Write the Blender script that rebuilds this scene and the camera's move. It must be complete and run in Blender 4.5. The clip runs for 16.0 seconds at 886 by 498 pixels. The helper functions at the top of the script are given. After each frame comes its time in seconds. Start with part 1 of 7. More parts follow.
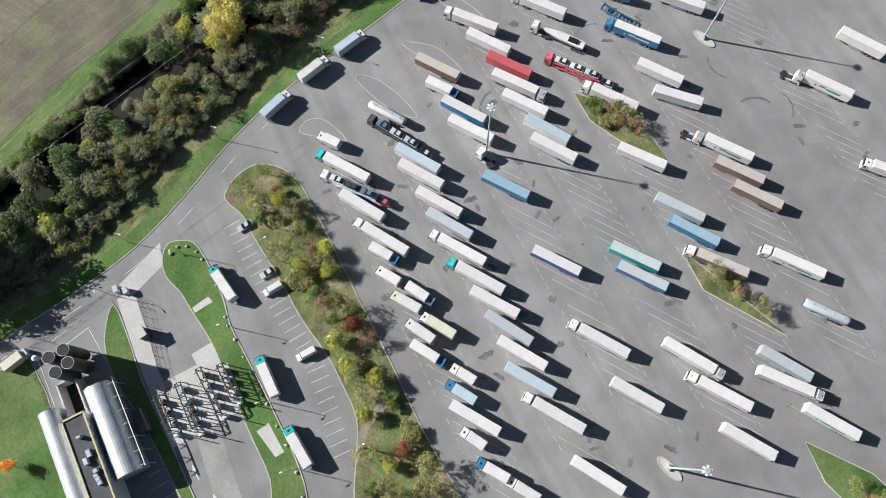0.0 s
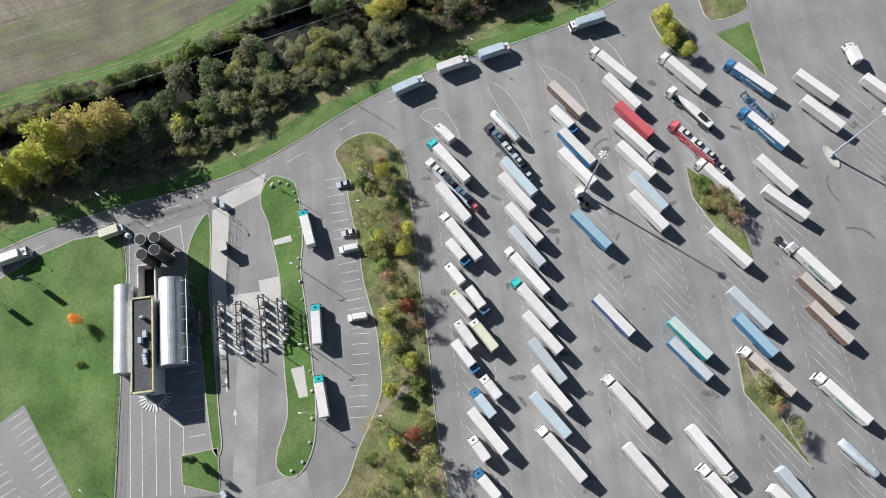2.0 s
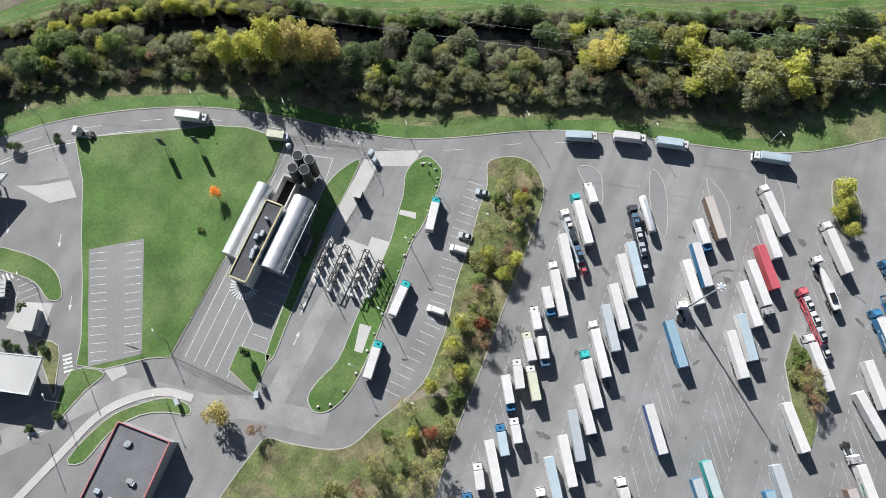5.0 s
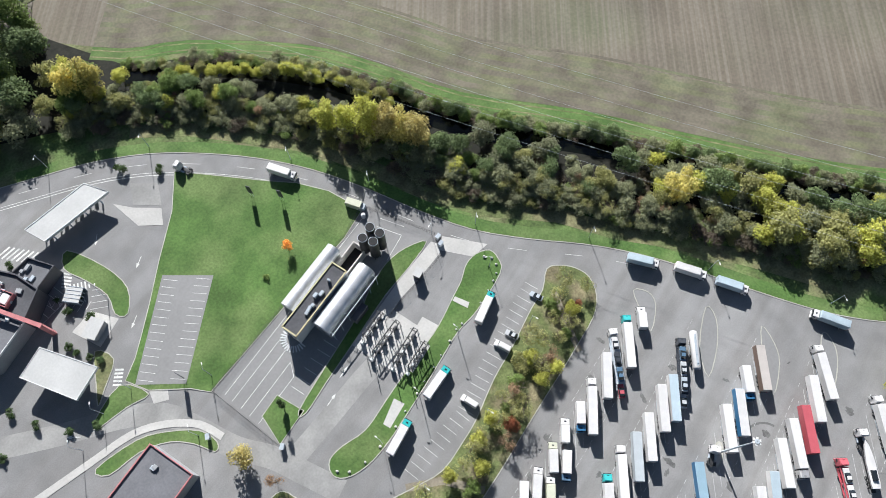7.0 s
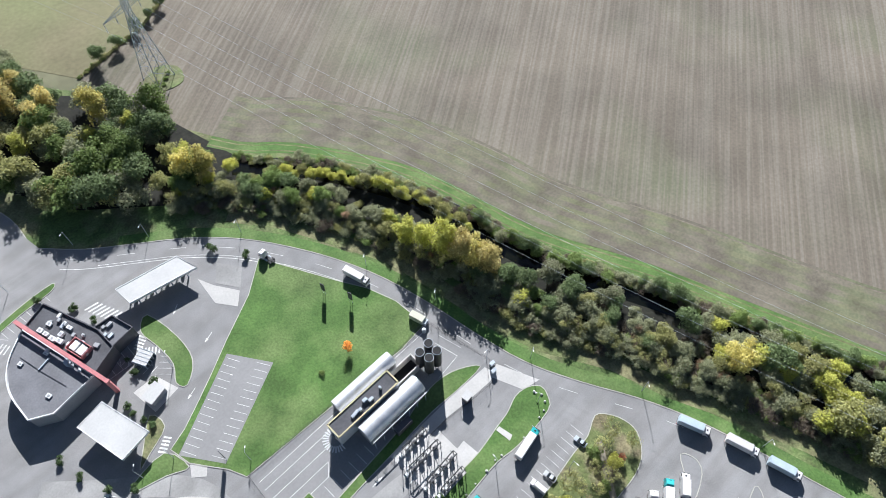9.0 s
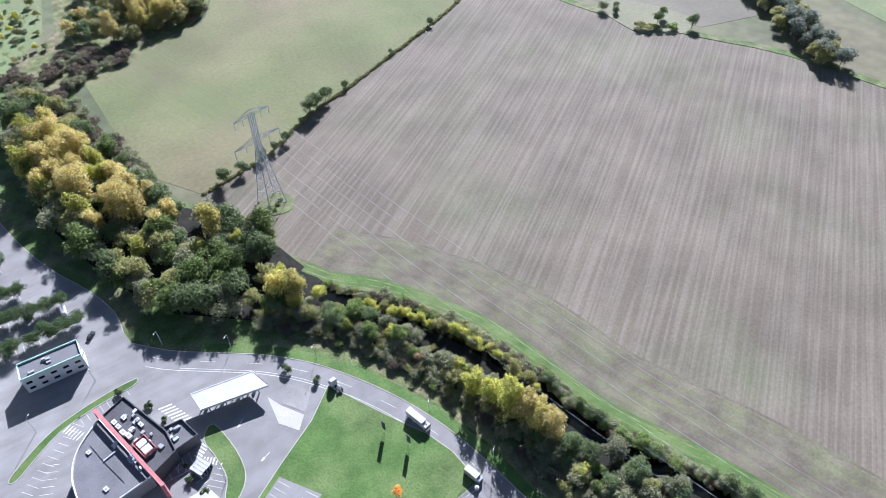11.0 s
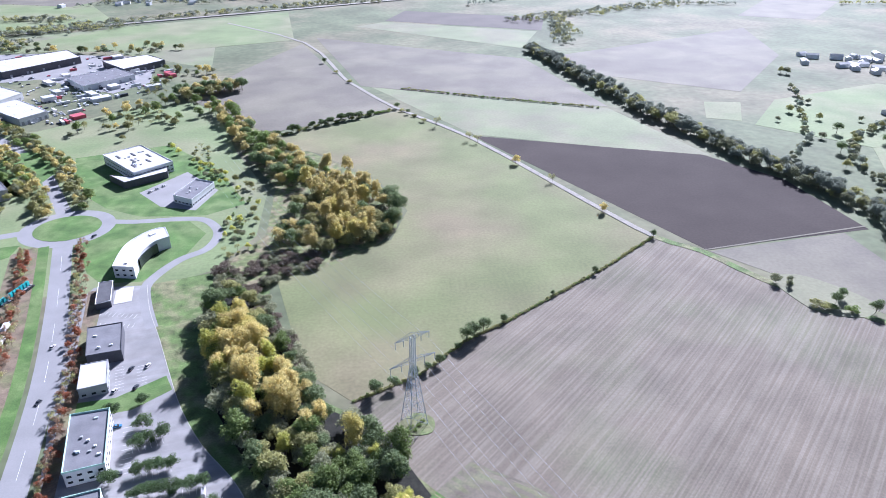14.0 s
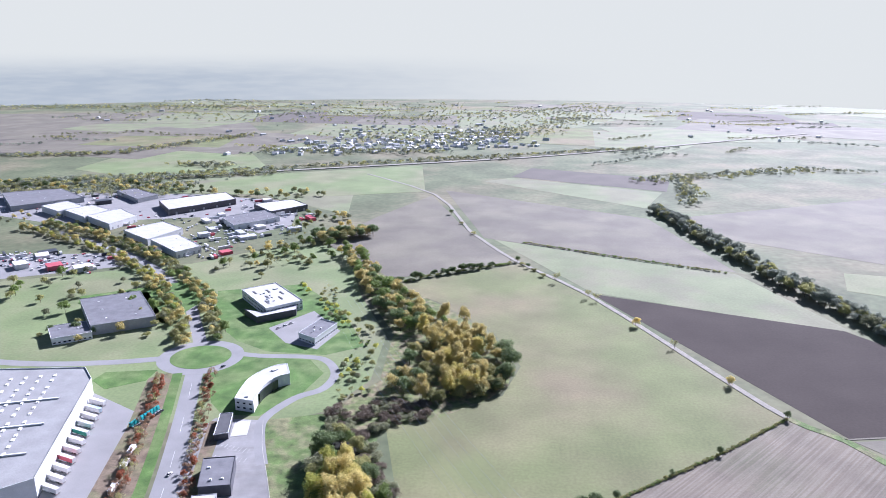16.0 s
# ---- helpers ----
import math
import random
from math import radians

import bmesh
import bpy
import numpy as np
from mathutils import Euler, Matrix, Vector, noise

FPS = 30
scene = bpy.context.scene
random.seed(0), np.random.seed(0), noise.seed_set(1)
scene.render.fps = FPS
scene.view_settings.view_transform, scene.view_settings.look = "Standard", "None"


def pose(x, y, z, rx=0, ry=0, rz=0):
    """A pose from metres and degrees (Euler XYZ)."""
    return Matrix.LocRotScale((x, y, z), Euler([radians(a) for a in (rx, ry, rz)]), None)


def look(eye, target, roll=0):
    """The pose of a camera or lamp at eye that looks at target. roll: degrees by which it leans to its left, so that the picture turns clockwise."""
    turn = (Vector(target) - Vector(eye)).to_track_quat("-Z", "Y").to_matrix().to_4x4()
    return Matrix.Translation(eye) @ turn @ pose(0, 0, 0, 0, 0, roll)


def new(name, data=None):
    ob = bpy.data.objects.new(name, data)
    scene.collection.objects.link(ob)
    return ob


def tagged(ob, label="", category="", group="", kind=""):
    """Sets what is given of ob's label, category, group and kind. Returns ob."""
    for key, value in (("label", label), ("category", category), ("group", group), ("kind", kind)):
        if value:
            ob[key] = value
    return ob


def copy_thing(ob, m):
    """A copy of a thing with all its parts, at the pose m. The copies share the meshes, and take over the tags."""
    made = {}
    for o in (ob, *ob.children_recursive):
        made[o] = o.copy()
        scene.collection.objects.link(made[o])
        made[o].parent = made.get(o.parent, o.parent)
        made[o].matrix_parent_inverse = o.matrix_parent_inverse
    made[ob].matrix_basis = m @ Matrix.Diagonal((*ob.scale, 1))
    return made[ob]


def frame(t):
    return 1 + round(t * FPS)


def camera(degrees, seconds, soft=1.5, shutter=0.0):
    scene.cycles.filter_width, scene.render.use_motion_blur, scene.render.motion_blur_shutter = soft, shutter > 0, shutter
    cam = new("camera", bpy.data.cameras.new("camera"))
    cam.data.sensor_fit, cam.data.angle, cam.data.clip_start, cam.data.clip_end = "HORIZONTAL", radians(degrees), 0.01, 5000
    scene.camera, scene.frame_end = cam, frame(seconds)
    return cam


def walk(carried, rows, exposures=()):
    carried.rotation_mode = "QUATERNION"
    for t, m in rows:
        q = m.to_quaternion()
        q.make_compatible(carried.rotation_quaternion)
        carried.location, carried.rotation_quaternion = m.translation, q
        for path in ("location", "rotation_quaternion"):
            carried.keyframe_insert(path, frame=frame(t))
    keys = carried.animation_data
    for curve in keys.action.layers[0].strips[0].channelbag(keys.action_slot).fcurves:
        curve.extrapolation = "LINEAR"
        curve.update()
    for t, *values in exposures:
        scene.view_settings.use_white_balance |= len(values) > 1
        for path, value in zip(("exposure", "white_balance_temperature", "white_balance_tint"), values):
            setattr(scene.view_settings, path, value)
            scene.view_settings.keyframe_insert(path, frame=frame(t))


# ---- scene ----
# camera and its way: a drone that climbs, turns and tilts up
cam = camera(65.72, 16.0, soft=0.8)
PATH = (
    (0, 0.00, 0.00, 176.09, 16.35, 0.63, -103.95),
    (0.5, -0.24, 1.62, 178.24, 16.50, 0.29, -99.00),
    (1, -0.90, 1.92, 180.06, 16.70, 0.27, -93.85),
    (1.5, -1.65, 1.31, 182.17, 16.89, 0.47, -88.62),
    (2, -1.43, 1.99, 184.15, 16.81, 0.31, -83.58),
    (2.5, -1.44, 2.66, 186.02, 16.78, 0.16, -78.60),
    (3, -1.97, 3.05, 187.80, 16.89, 0.03, -73.57),
    (3.5, -1.92, 3.25, 189.72, 16.83, -0.02, -68.62),
    (4, -1.95, 3.89, 191.70, 16.71, -0.15, -63.72),
    (4.2, -1.84, 4.46, 192.69, 16.57, -0.22, -61.73),
    (6.3, 1.12, 7.73, 202.12, 19.79, -0.11, -46.15),
    (6.5, 1.25, 8.11, 203.02, 20.53, -0.09, -45.14),
    (7, 1.62, 8.65, 205.05, 22.56, -0.03, -42.40),
    (7.5, 1.63, 9.29, 206.99, 24.61, -0.03, -39.70),
    (8, 0.87, 9.52, 208.99, 26.83, -0.12, -37.03),
    (8.2, 0.65, 9.40, 210.22, 27.79, -0.20, -35.87),
    (10.3, 1.40, 8.93, 217.18, 39.39, 0.06, -24.46),
    (10.5, 1.57, 8.53, 218.08, 40.61, 0.03, -23.37),
    (11, 2.02, 8.43, 219.92, 43.66, 0.03, -20.65),
    (11.5, 2.18, 8.08, 221.61, 46.74, 0.17, -18.19),
    (12, 2.59, 8.02, 223.56, 49.74, 0.27, -15.57),
    (12.5, 2.12, 8.14, 224.98, 52.81, 0.17, -12.92),
    (13, 1.88, 8.25, 226.29, 55.88, 0.12, -10.13),
    (13.5, 2.13, 8.46, 228.06, 58.88, 0.05, -7.62),
    (14, 2.53, 8.58, 230.22, 61.87, 0.04, -5.07),
    (14.5, 2.87, 8.90, 232.47, 64.84, 0.01, -2.46),
    (15, 2.83, 9.14, 234.09, 67.88, -0.02, 0.21),
    (15.5, 2.88, 9.02, 235.68, 70.91, -0.13, 2.87),
    (16, 2.71, 8.75, 238.07, 73.90, -0.22, 5.43),
)
walk(cam, [(t, pose(*row)) for t, *row in PATH],
     exposures=[(0, 0.66, 6100, 10), (4.2, 0.74, 6040, 9), (8.2, 1.03, 5850, 9), (11, 1.28, 5380, 18), (12.5, 1.38, 5140, 22), (14.5, 1.42, 5220, 24), (16, 1.33, 5330, 25)])

# world and sun
SUN_AZ, SUN_EL = radians(63.0), radians(31.0)
world = bpy.data.worlds.new("sky")
scene.world = world
world.use_nodes = True
wn = world.node_tree.nodes
sky = wn.new("ShaderNodeTexSky")
sky.sky_type, sky.sun_disc = "NISHITA", False
sky.sun_elevation, sky.sun_rotation = SUN_EL, radians(90.0) - SUN_AZ
sky.air_density, sky.dust_density, sky.altitude = 1.0, 1.0, 100.0
wn["Background"].inputs["Strength"].default_value = 0.032
world.node_tree.links.new(sky.outputs["Color"], wn["Background"].inputs["Color"])
sun = new("sun", bpy.data.lights.new("sun", "SUN"))
sun.data.energy, sun.data.angle, sun.data.color = 5.0, radians(0.53), (1.0, 0.95, 0.88)
toward = Vector((math.cos(SUN_AZ) * math.cos(SUN_EL), math.sin(SUN_AZ) * math.cos(SUN_EL), math.sin(SUN_EL)))
sun.matrix_world = look(toward * 900, (0, 0, 0))
rng = random.Random(7)


# materials
def material(name, base, rough=0.8, metal=0.0, var=0.25, scale=0.5, fine=6.0, bump=0.0, spec=0.3, island=0.0, obj=0.0,
             second=None, mix_scale=0.03, mix_edge=(0.45, 0.6), leaf=0.0, stripes=None):
    """Surface with grain at two scales; second: a second colour in patches; stripes: (colour, turn, metres, amount)."""
    m = bpy.data.materials.new(name)
    m.use_nodes = True
    n, l = m.node_tree.nodes, m.node_tree.links
    b = n["Principled BSDF"]
    b.inputs["Roughness"].default_value, b.inputs["Metallic"].default_value = rough, metal
    b.inputs["Specular IOR Level"].default_value = spec
    co = n.new("ShaderNodeTexCoord").outputs["Object"]

    def noise_at(s, detail=3.0):
        t = n.new("ShaderNodeTexNoise")
        t.inputs["Scale"].default_value, t.inputs["Detail"].default_value = s, detail
        l.new(co, t.inputs["Vector"])
        return t.outputs["Fac"]

    def ramp(fac, lo, hi, a=0.0, z=1.0):
        r = n.new("ShaderNodeMapRange")
        for k, v in zip(("From Min", "From Max", "To Min", "To Max"), (lo, hi, a, z)):
            r.inputs[k].default_value = v
        l.new(fac, r.inputs["Value"])
        return r.outputs["Result"]

    def mixed(fac, a, c, mode="MIX"):
        x = n.new("ShaderNodeMix")
        x.data_type, x.blend_type = "RGBA", mode
        for key, v in ((0, fac), (6, a), (7, c)):
            s = x.inputs[key]
            if hasattr(v, "is_linked"):
                l.new(v, s)
            elif isinstance(v, (int, float)):
                s.default_value = v
            else:
                s.default_value = (*v, 1.0)
        return x.outputs[2]

    def scaled(col, fac):
        x = n.new("ShaderNodeVectorMath")
        x.operation = "SCALE"
        l.new(col, x.inputs[0])
        l.new(fac, x.inputs["Scale"])
        return x.outputs[0]

    rgb = n.new("ShaderNodeRGB")
    rgb.outputs[0].default_value = (*base, 1.0)
    col = rgb.outputs[0]
    if second:
        col = mixed(ramp(noise_at(mix_scale, 4.0), *mix_edge), col, second)
    if stripes:
        tint, turn, metres, amount = stripes
        mp = n.new("ShaderNodeMapping")
        mp.inputs["Rotation"].default_value = (0, 0, turn)
        l.new(co, mp.inputs["Vector"])
        st = n.new("ShaderNodeMapping")
        st.inputs["Scale"].default_value = (0.012, 1.0 / metres, 1.0)
        l.new(mp.outputs[0], st.inputs["Vector"])
        t = n.new("ShaderNodeTexNoise")
        t.inputs["Scale"].default_value, t.inputs["Detail"].default_value = 1.0, 3.0
        l.new(st.outputs[0], t.inputs["Vector"])
        col = mixed(ramp(t.outputs["Fac"], 0.42, 0.62, 0.0, amount), col, tint)
    if var:
        col = scaled(col, ramp(noise_at(scale), 0.3, 0.7, 1.0 - var, 1.0 + var))
        col = scaled(col, ramp(noise_at(fine, 2.0), 0.3, 0.7, 1.0 - var * 0.6, 1.0 + var * 0.6))
    if island:
        col = scaled(col, ramp(n.new("ShaderNodeNewGeometry").outputs["Random Per Island"], 0, 1, 1 - island, 1 + island))
    if obj:
        col = scaled(col, ramp(n.new("ShaderNodeObjectInfo").outputs["Random"], 0, 1, 1 - obj, 1 + obj))
    l.new(col, b.inputs["Base Color"])
    if bump:
        bp = n.new("ShaderNodeBump")
        bp.inputs["Strength"].default_value, bp.inputs["Distance"].default_value = bump, 0.3
        l.new(noise_at(fine, 4.0), bp.inputs["Height"])
        l.new(bp.outputs[0], b.inputs["Normal"])
    if leaf:
        tr = n.new("ShaderNodeBsdfTranslucent")
        l.new(col, tr.inputs["Color"])
        ms = n.new("ShaderNodeMixShader")
        ms.inputs[0].default_value = leaf
        l.new(b.outputs[0], ms.inputs[1])
        l.new(tr.outputs[0], ms.inputs[2])
        l.new(ms.outputs[0], n["Material Output"].inputs["Surface"])
    return m


M = {
    "ground": material("pasture", (0.115, 0.135, 0.07), 0.9, var=0.25, scale=0.012, fine=0.12, second=(0.15, 0.14, 0.085), mix_scale=0.006, spec=0.3),
    "asphalt": material("worn_asphalt", (0.215, 0.211, 0.208), 0.85, var=0.12, scale=0.12, fine=2.5, second=(0.275, 0.27, 0.265), mix_scale=0.016, mix_edge=(0.4, 0.62), stripes=((0.2, 0.192, 0.185), radians(-13), 5.0, 0.6)),
    "road": material("road_asphalt", (0.24, 0.237, 0.235), 0.85, var=0.08, scale=0.06, fine=1.2),
    "pale_road": material("bleached_asphalt", (0.3, 0.293, 0.28), 0.85, var=0.12, scale=0.15, fine=1.5, second=(0.25, 0.245, 0.235), mix_scale=0.08),
    "lot": material("fresh_lot_asphalt", (0.245, 0.24, 0.236), 0.85, var=0.08, scale=0.06, fine=1.2),
    "concrete": material("pale_concrete", (0.47, 0.455, 0.43), 0.85, var=0.1, scale=0.1, fine=1.5),
    "kerb": material("kerb_stone", (0.4, 0.39, 0.34), 0.85, var=0.15, scale=0.4, fine=3.0),
    "paint": material("road_paint", (0.6, 0.6, 0.57), 0.7, var=0.25, scale=0.4, fine=3.0),
    "paint_worn": material("worn_road_paint", (0.42, 0.42, 0.41), 0.8, var=0.4, scale=0.4, fine=3.0),
    "oil": material("oil_stain", (0.14, 0.138, 0.134), 0.7, var=0.3, scale=0.3, fine=2.0),
    "grass": material("mown_grass", (0.084, 0.155, 0.038), 0.9, var=0.28, scale=0.08, fine=1.2, second=(0.115, 0.165, 0.055), mix_scale=0.04, bump=0.4),
    "verge": material("rough_verge_grass", (0.1, 0.15, 0.045), 0.9, var=0.35, scale=0.15, fine=1.2, second=(0.17, 0.17, 0.085), mix_scale=0.06, bump=0.4),
    "dry": material("autumn_lawn", (0.125, 0.15, 0.055), 0.9, var=0.4, scale=0.2, fine=1.5, second=(0.19, 0.165, 0.095), mix_scale=0.12, bump=0.4),
    "water": material("dark_stream_water", (0.006, 0.007, 0.005), 0.06, var=0.2, scale=0.3, fine=1.0, spec=0.3),
    "straw": material("straw_coloured_grass", (0.185, 0.175, 0.09), 0.95, var=0.35, scale=0.25, fine=1.3, second=(0.13, 0.155, 0.06), mix_scale=0.07, bump=0.4),
    "headland": material("turned_headland_soil", (0.15, 0.132, 0.1), 0.95, var=0.22, scale=0.1, fine=1.0, second=(0.14, 0.145, 0.085), mix_scale=0.05),
    "headland_pale": material("dry_headland_soil", (0.162, 0.143, 0.108), 0.95, var=0.22, scale=0.1, fine=1.0, second=(0.155, 0.155, 0.09), mix_scale=0.06),
    "f_fallow": material("fallow_field", (0.1, 0.088, 0.075), 0.95, var=0.14, scale=0.02, fine=0.4, spec=0.4),
    "f_meadow": material("bright_meadow", (0.16, 0.205, 0.085), 0.9, var=0.16, scale=0.02, fine=0.4, second=(0.18, 0.19, 0.1), mix_scale=0.01, spec=0.4),
    # woodland floor, darkened so its colour carries the shade under the scrub
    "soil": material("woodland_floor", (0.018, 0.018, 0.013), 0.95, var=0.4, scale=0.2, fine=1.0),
    "path": material("trodden_path", (0.24, 0.21, 0.16), 0.95, var=0.2, scale=0.4, fine=2.0),
    "f_stubble": material("stubble_field", (0.15, 0.127, 0.097), 0.9, var=0.18, scale=0.03, fine=0.8, stripes=((0.215, 0.192, 0.155), radians(-46.4), 1.6, 0.65), second=(0.14, 0.15, 0.088), mix_scale=0.014, mix_edge=(0.5, 0.78), spec=0.25),
    "f_green": material("green_field", (0.146, 0.165, 0.068), 0.9, var=0.18, scale=0.02, fine=0.5, second=(0.19, 0.163, 0.095), mix_scale=0.006, mix_edge=(0.42, 0.62), spec=0.3),
    "f_dark": material("ploughed_field", (0.062, 0.052, 0.047), 0.95, var=0.12, scale=0.02, fine=0.5, spec=0.1),
    "f_brown": material("brown_field", (0.13, 0.118, 0.09), 0.9, var=0.14, scale=0.02, fine=0.4, second=(0.16, 0.147, 0.107), mix_scale=0.012, spec=0.4),
    "f_pale": material("pale_pasture", (0.17, 0.195, 0.1), 0.9, var=0.14, scale=0.02, fine=0.4, second=(0.18, 0.18, 0.11), mix_scale=0.012, spec=0.4),
    "litter": material("brown_leaf_litter", (0.17, 0.132, 0.092), 0.95, var=0.3, scale=0.15, fine=1.0, second=(0.15, 0.15, 0.075), mix_scale=0.05),
    "gravel": material("gravel_track", (0.25, 0.235, 0.2), 0.9, var=0.15, scale=0.2, fine=1.0),
    "bark": material("bark", (0.11, 0.085, 0.06), 0.95, var=0.3, scale=1.0, fine=8.0),
    "twig": material("grey_twigs", (0.2, 0.165, 0.12), 0.95, var=0.2, scale=1.0, fine=8.0, obj=0.2),
    "tyre": material("tyre_rubber", (0.025, 0.025, 0.025), 0.8, var=0.2),
    "rim": material("steel_rim", (0.45, 0.45, 0.45), 0.4, 0.7, var=0.15),
    "chassis": material("dark_chassis", (0.05, 0.05, 0.052), 0.6, 0.2, var=0.25),
    "glass": material("dark_glass", (0.02, 0.025, 0.03), 0.08, var=0.0, spec=0.6),
    "lamp_red": material("red_lens", (0.4, 0.02, 0.02), 0.3, var=0.0),
    "lamp_white": material("clear_lens", (0.75, 0.75, 0.72), 0.2, var=0.0),
    "steel": material("galvanised_steel", (0.5, 0.51, 0.52), 0.4, 0.6, var=0.15, scale=0.4),
    "ribbed": material("ribbed_sheet_metal", (0.62, 0.63, 0.65), 0.38, 0.45, var=0.12, scale=0.4, fine=3.0),
    "roof_grey": material("grey_roof_felt", (0.16, 0.16, 0.17), 0.85, var=0.15, scale=0.15, fine=1.5),
    "roof_mid": material("weathered_hall_roof", (0.27, 0.27, 0.265), 0.85, var=0.12, scale=0.08, fine=1.2),
    "roof_dark": material("dark_roof_felt", (0.085, 0.085, 0.092), 0.85, var=0.18, scale=0.15, fine=1.5),
    "roof_pale": material("pale_roof_sheet", (0.48, 0.475, 0.46), 0.6, var=0.08, scale=0.1, fine=1.5),
    "wall_white": material("white_render_wall", (0.62, 0.63, 0.63), 0.75, var=0.06, scale=0.3, fine=2.0),
    "wall_grey": material("grey_clad_wall", (0.32, 0.33, 0.34), 0.6, var=0.08, scale=0.3, fine=2.0),
    "wall_dark": material("dark_clad_wall", (0.09, 0.09, 0.1), 0.55, var=0.1, scale=0.3, fine=2.0),
    "wall_pale_green": material("pale_green_parapet", (0.42, 0.62, 0.55), 0.7, var=0.06, scale=0.3, fine=2.0),
    "yellow": material("yellow_coping", (0.5, 0.45, 0.27), 0.6, var=0.1),
    "red_paint": material("red_painted_steel", (0.48, 0.19, 0.19), 0.5, var=0.12),
    "boulder": material("pale_boulder", (0.5, 0.49, 0.44), 0.9, var=0.25, scale=2.0, fine=8.0),
    "silo": material("grimy_silo_steel", (0.075, 0.072, 0.068), 0.55, 0.3, var=0.3, scale=0.3, fine=2.0),
    "silo_top": material("black_silo_top", (0.014, 0.014, 0.015), 0.7, var=0.3),
    "fence": material("dark_fence_steel", (0.07, 0.07, 0.07), 0.6, 0.3, var=0.2),
}
PAINT = {
    "white": (0.63, 0.612, 0.6), "cream": (0.55, 0.55, 0.43), "grey": (0.43, 0.46, 0.48), "ltblue": (0.42, 0.5, 0.55),
    "blue": (0.05, 0.17, 0.32), "skyblue": (0.28, 0.4, 0.48), "teal": (0.04, 0.36, 0.36), "navy": (0.05, 0.1, 0.28), "red": (0.46, 0.1, 0.12),
    "brown": (0.2, 0.14, 0.11), "tan": (0.46, 0.42, 0.39), "green": (0.04, 0.25, 0.17), "dark": (0.05, 0.055, 0.065), "steel": (0.42, 0.46, 0.5),
    "bluegrey": (0.1, 0.17, 0.25), "aqua": (0.48, 0.55, 0.54), "silver": (0.5, 0.51, 0.52), "orange": (0.42, 0.13, 0.03),
}
for key, rgb_value in PAINT.items():
    M[key] = material(key + "_paint", rgb_value, 0.4, var=0.06, scale=0.4, fine=2.5, obj=0.07)
LEAVES = {
    "leaf_green": (0.22, 0.29, 0.09), "leaf_dark": (0.165, 0.215, 0.095), "leaf_olive": (0.36, 0.355, 0.145), "leaf_yellow": (0.62, 0.55, 0.18), "leaf_gold": (0.63, 0.54, 0.22), "leaf_rust": (0.32, 0.13, 0.07), "leaf_brown": (0.36, 0.24, 0.15),
    # last entry: leaves of distant crowns, paled with haze put into the colour
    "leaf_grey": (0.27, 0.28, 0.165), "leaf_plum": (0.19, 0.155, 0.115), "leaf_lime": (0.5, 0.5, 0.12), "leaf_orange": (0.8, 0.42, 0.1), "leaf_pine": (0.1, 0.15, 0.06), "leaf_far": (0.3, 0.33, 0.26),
}
for key, rgb_value in LEAVES.items():
    M[key] = material(key, rgb_value, 0.75, var=0.0, island=0.22, obj=0.2, leaf=0.45, spec=0.2)


# mesh helpers
def link(name, bm, mat, parent=None, label="", smooth=False):
    me = bpy.data.meshes.new(name)
    bm.to_mesh(me)
    bm.free()
    for mm in (mat if isinstance(mat, (list, tuple)) else [mat]):
        me.materials.append(M[mm] if isinstance(mm, str) else mm)
    if smooth:
        for f in me.polygons:
            f.use_smooth = True
    ob = new(name, me)
    if parent:
        ob.parent = parent
    if label:
        ob["label"] = label
    return ob


def part(name, bm, mat, parent, label="", smooth=False):
    return link(name, bm, mat, parent, label, smooth)


def box(x0, x1, y0, y1, z0, z1, bevel=0.0, bm=None, taper=0.0, mat=0):
    bm = bm or bmesh.new()
    v = [bm.verts.new((x, y, z)) for z, t in ((z0, 0), (z1, taper)) for x, y in ((x0 + t, y0 + t), (x1 - t, y0 + t), (x1 - t, y1 - t), (x0 + t, y1 - t))]
    fs = [bm.faces.new([v[i] for i in q]) for q in ((3, 2, 1, 0), (4, 5, 6, 7), (0, 1, 5, 4), (1, 2, 6, 5), (2, 3, 7, 6), (3, 0, 4, 7))]
    for f in fs:
        f.material_index = mat
    if bevel:
        bmesh.ops.bevel(bm, geom=list({e for f in fs for e in f.edges}), offset=bevel, segments=2, affect="EDGES", profile=0.5)
    return bm


def tube(a, c, r0, r1=None, sides=8, bm=None, cap=True):
    """A tapered round bar from a to c."""
    bm = bm or bmesh.new()
    r1 = r0 if r1 is None else r1
    a, c = Vector(a), Vector(c)
    turn = (c - a).to_track_quat("Z", "Y")
    ring = [[bm.verts.new(p + turn @ Vector((r * math.cos(k * math.tau / sides), r * math.sin(k * math.tau / sides), 0))) for k in range(sides)] for p, r in ((a, r0), (c, r1))]
    for k in range(sides):
        bm.faces.new((ring[0][k], ring[0][(k + 1) % sides], ring[1][(k + 1) % sides], ring[1][k]))
    if cap:
        bm.faces.new(ring[0][::-1])
        bm.faces.new(ring[1])
    return bm


def rounded(points, closed=True, steps=4):
    """A smooth line through a few corner points (Catmull-Rom)."""
    pts, out, n = [Vector((*p[:2], 0)) for p in points], [], len(points)
    for i in range(n if closed else n - 1):
        p0, p1, p2, p3 = (pts[k % n] if closed else pts[min(max(k, 0), n - 1)] for k in (i - 1, i, i + 1, i + 2))
        for s in range(steps):
            t = s / steps
            out.append(0.5 * ((2 * p1) + (p2 - p0) * t + (2 * p0 - 5 * p1 + 4 * p2 - p3) * t * t + (3 * p1 - p0 - 3 * p2 + p3) * t ** 3))
    if not closed:
        out.append(pts[-1])
    return [(p.x, p.y) for p in out]


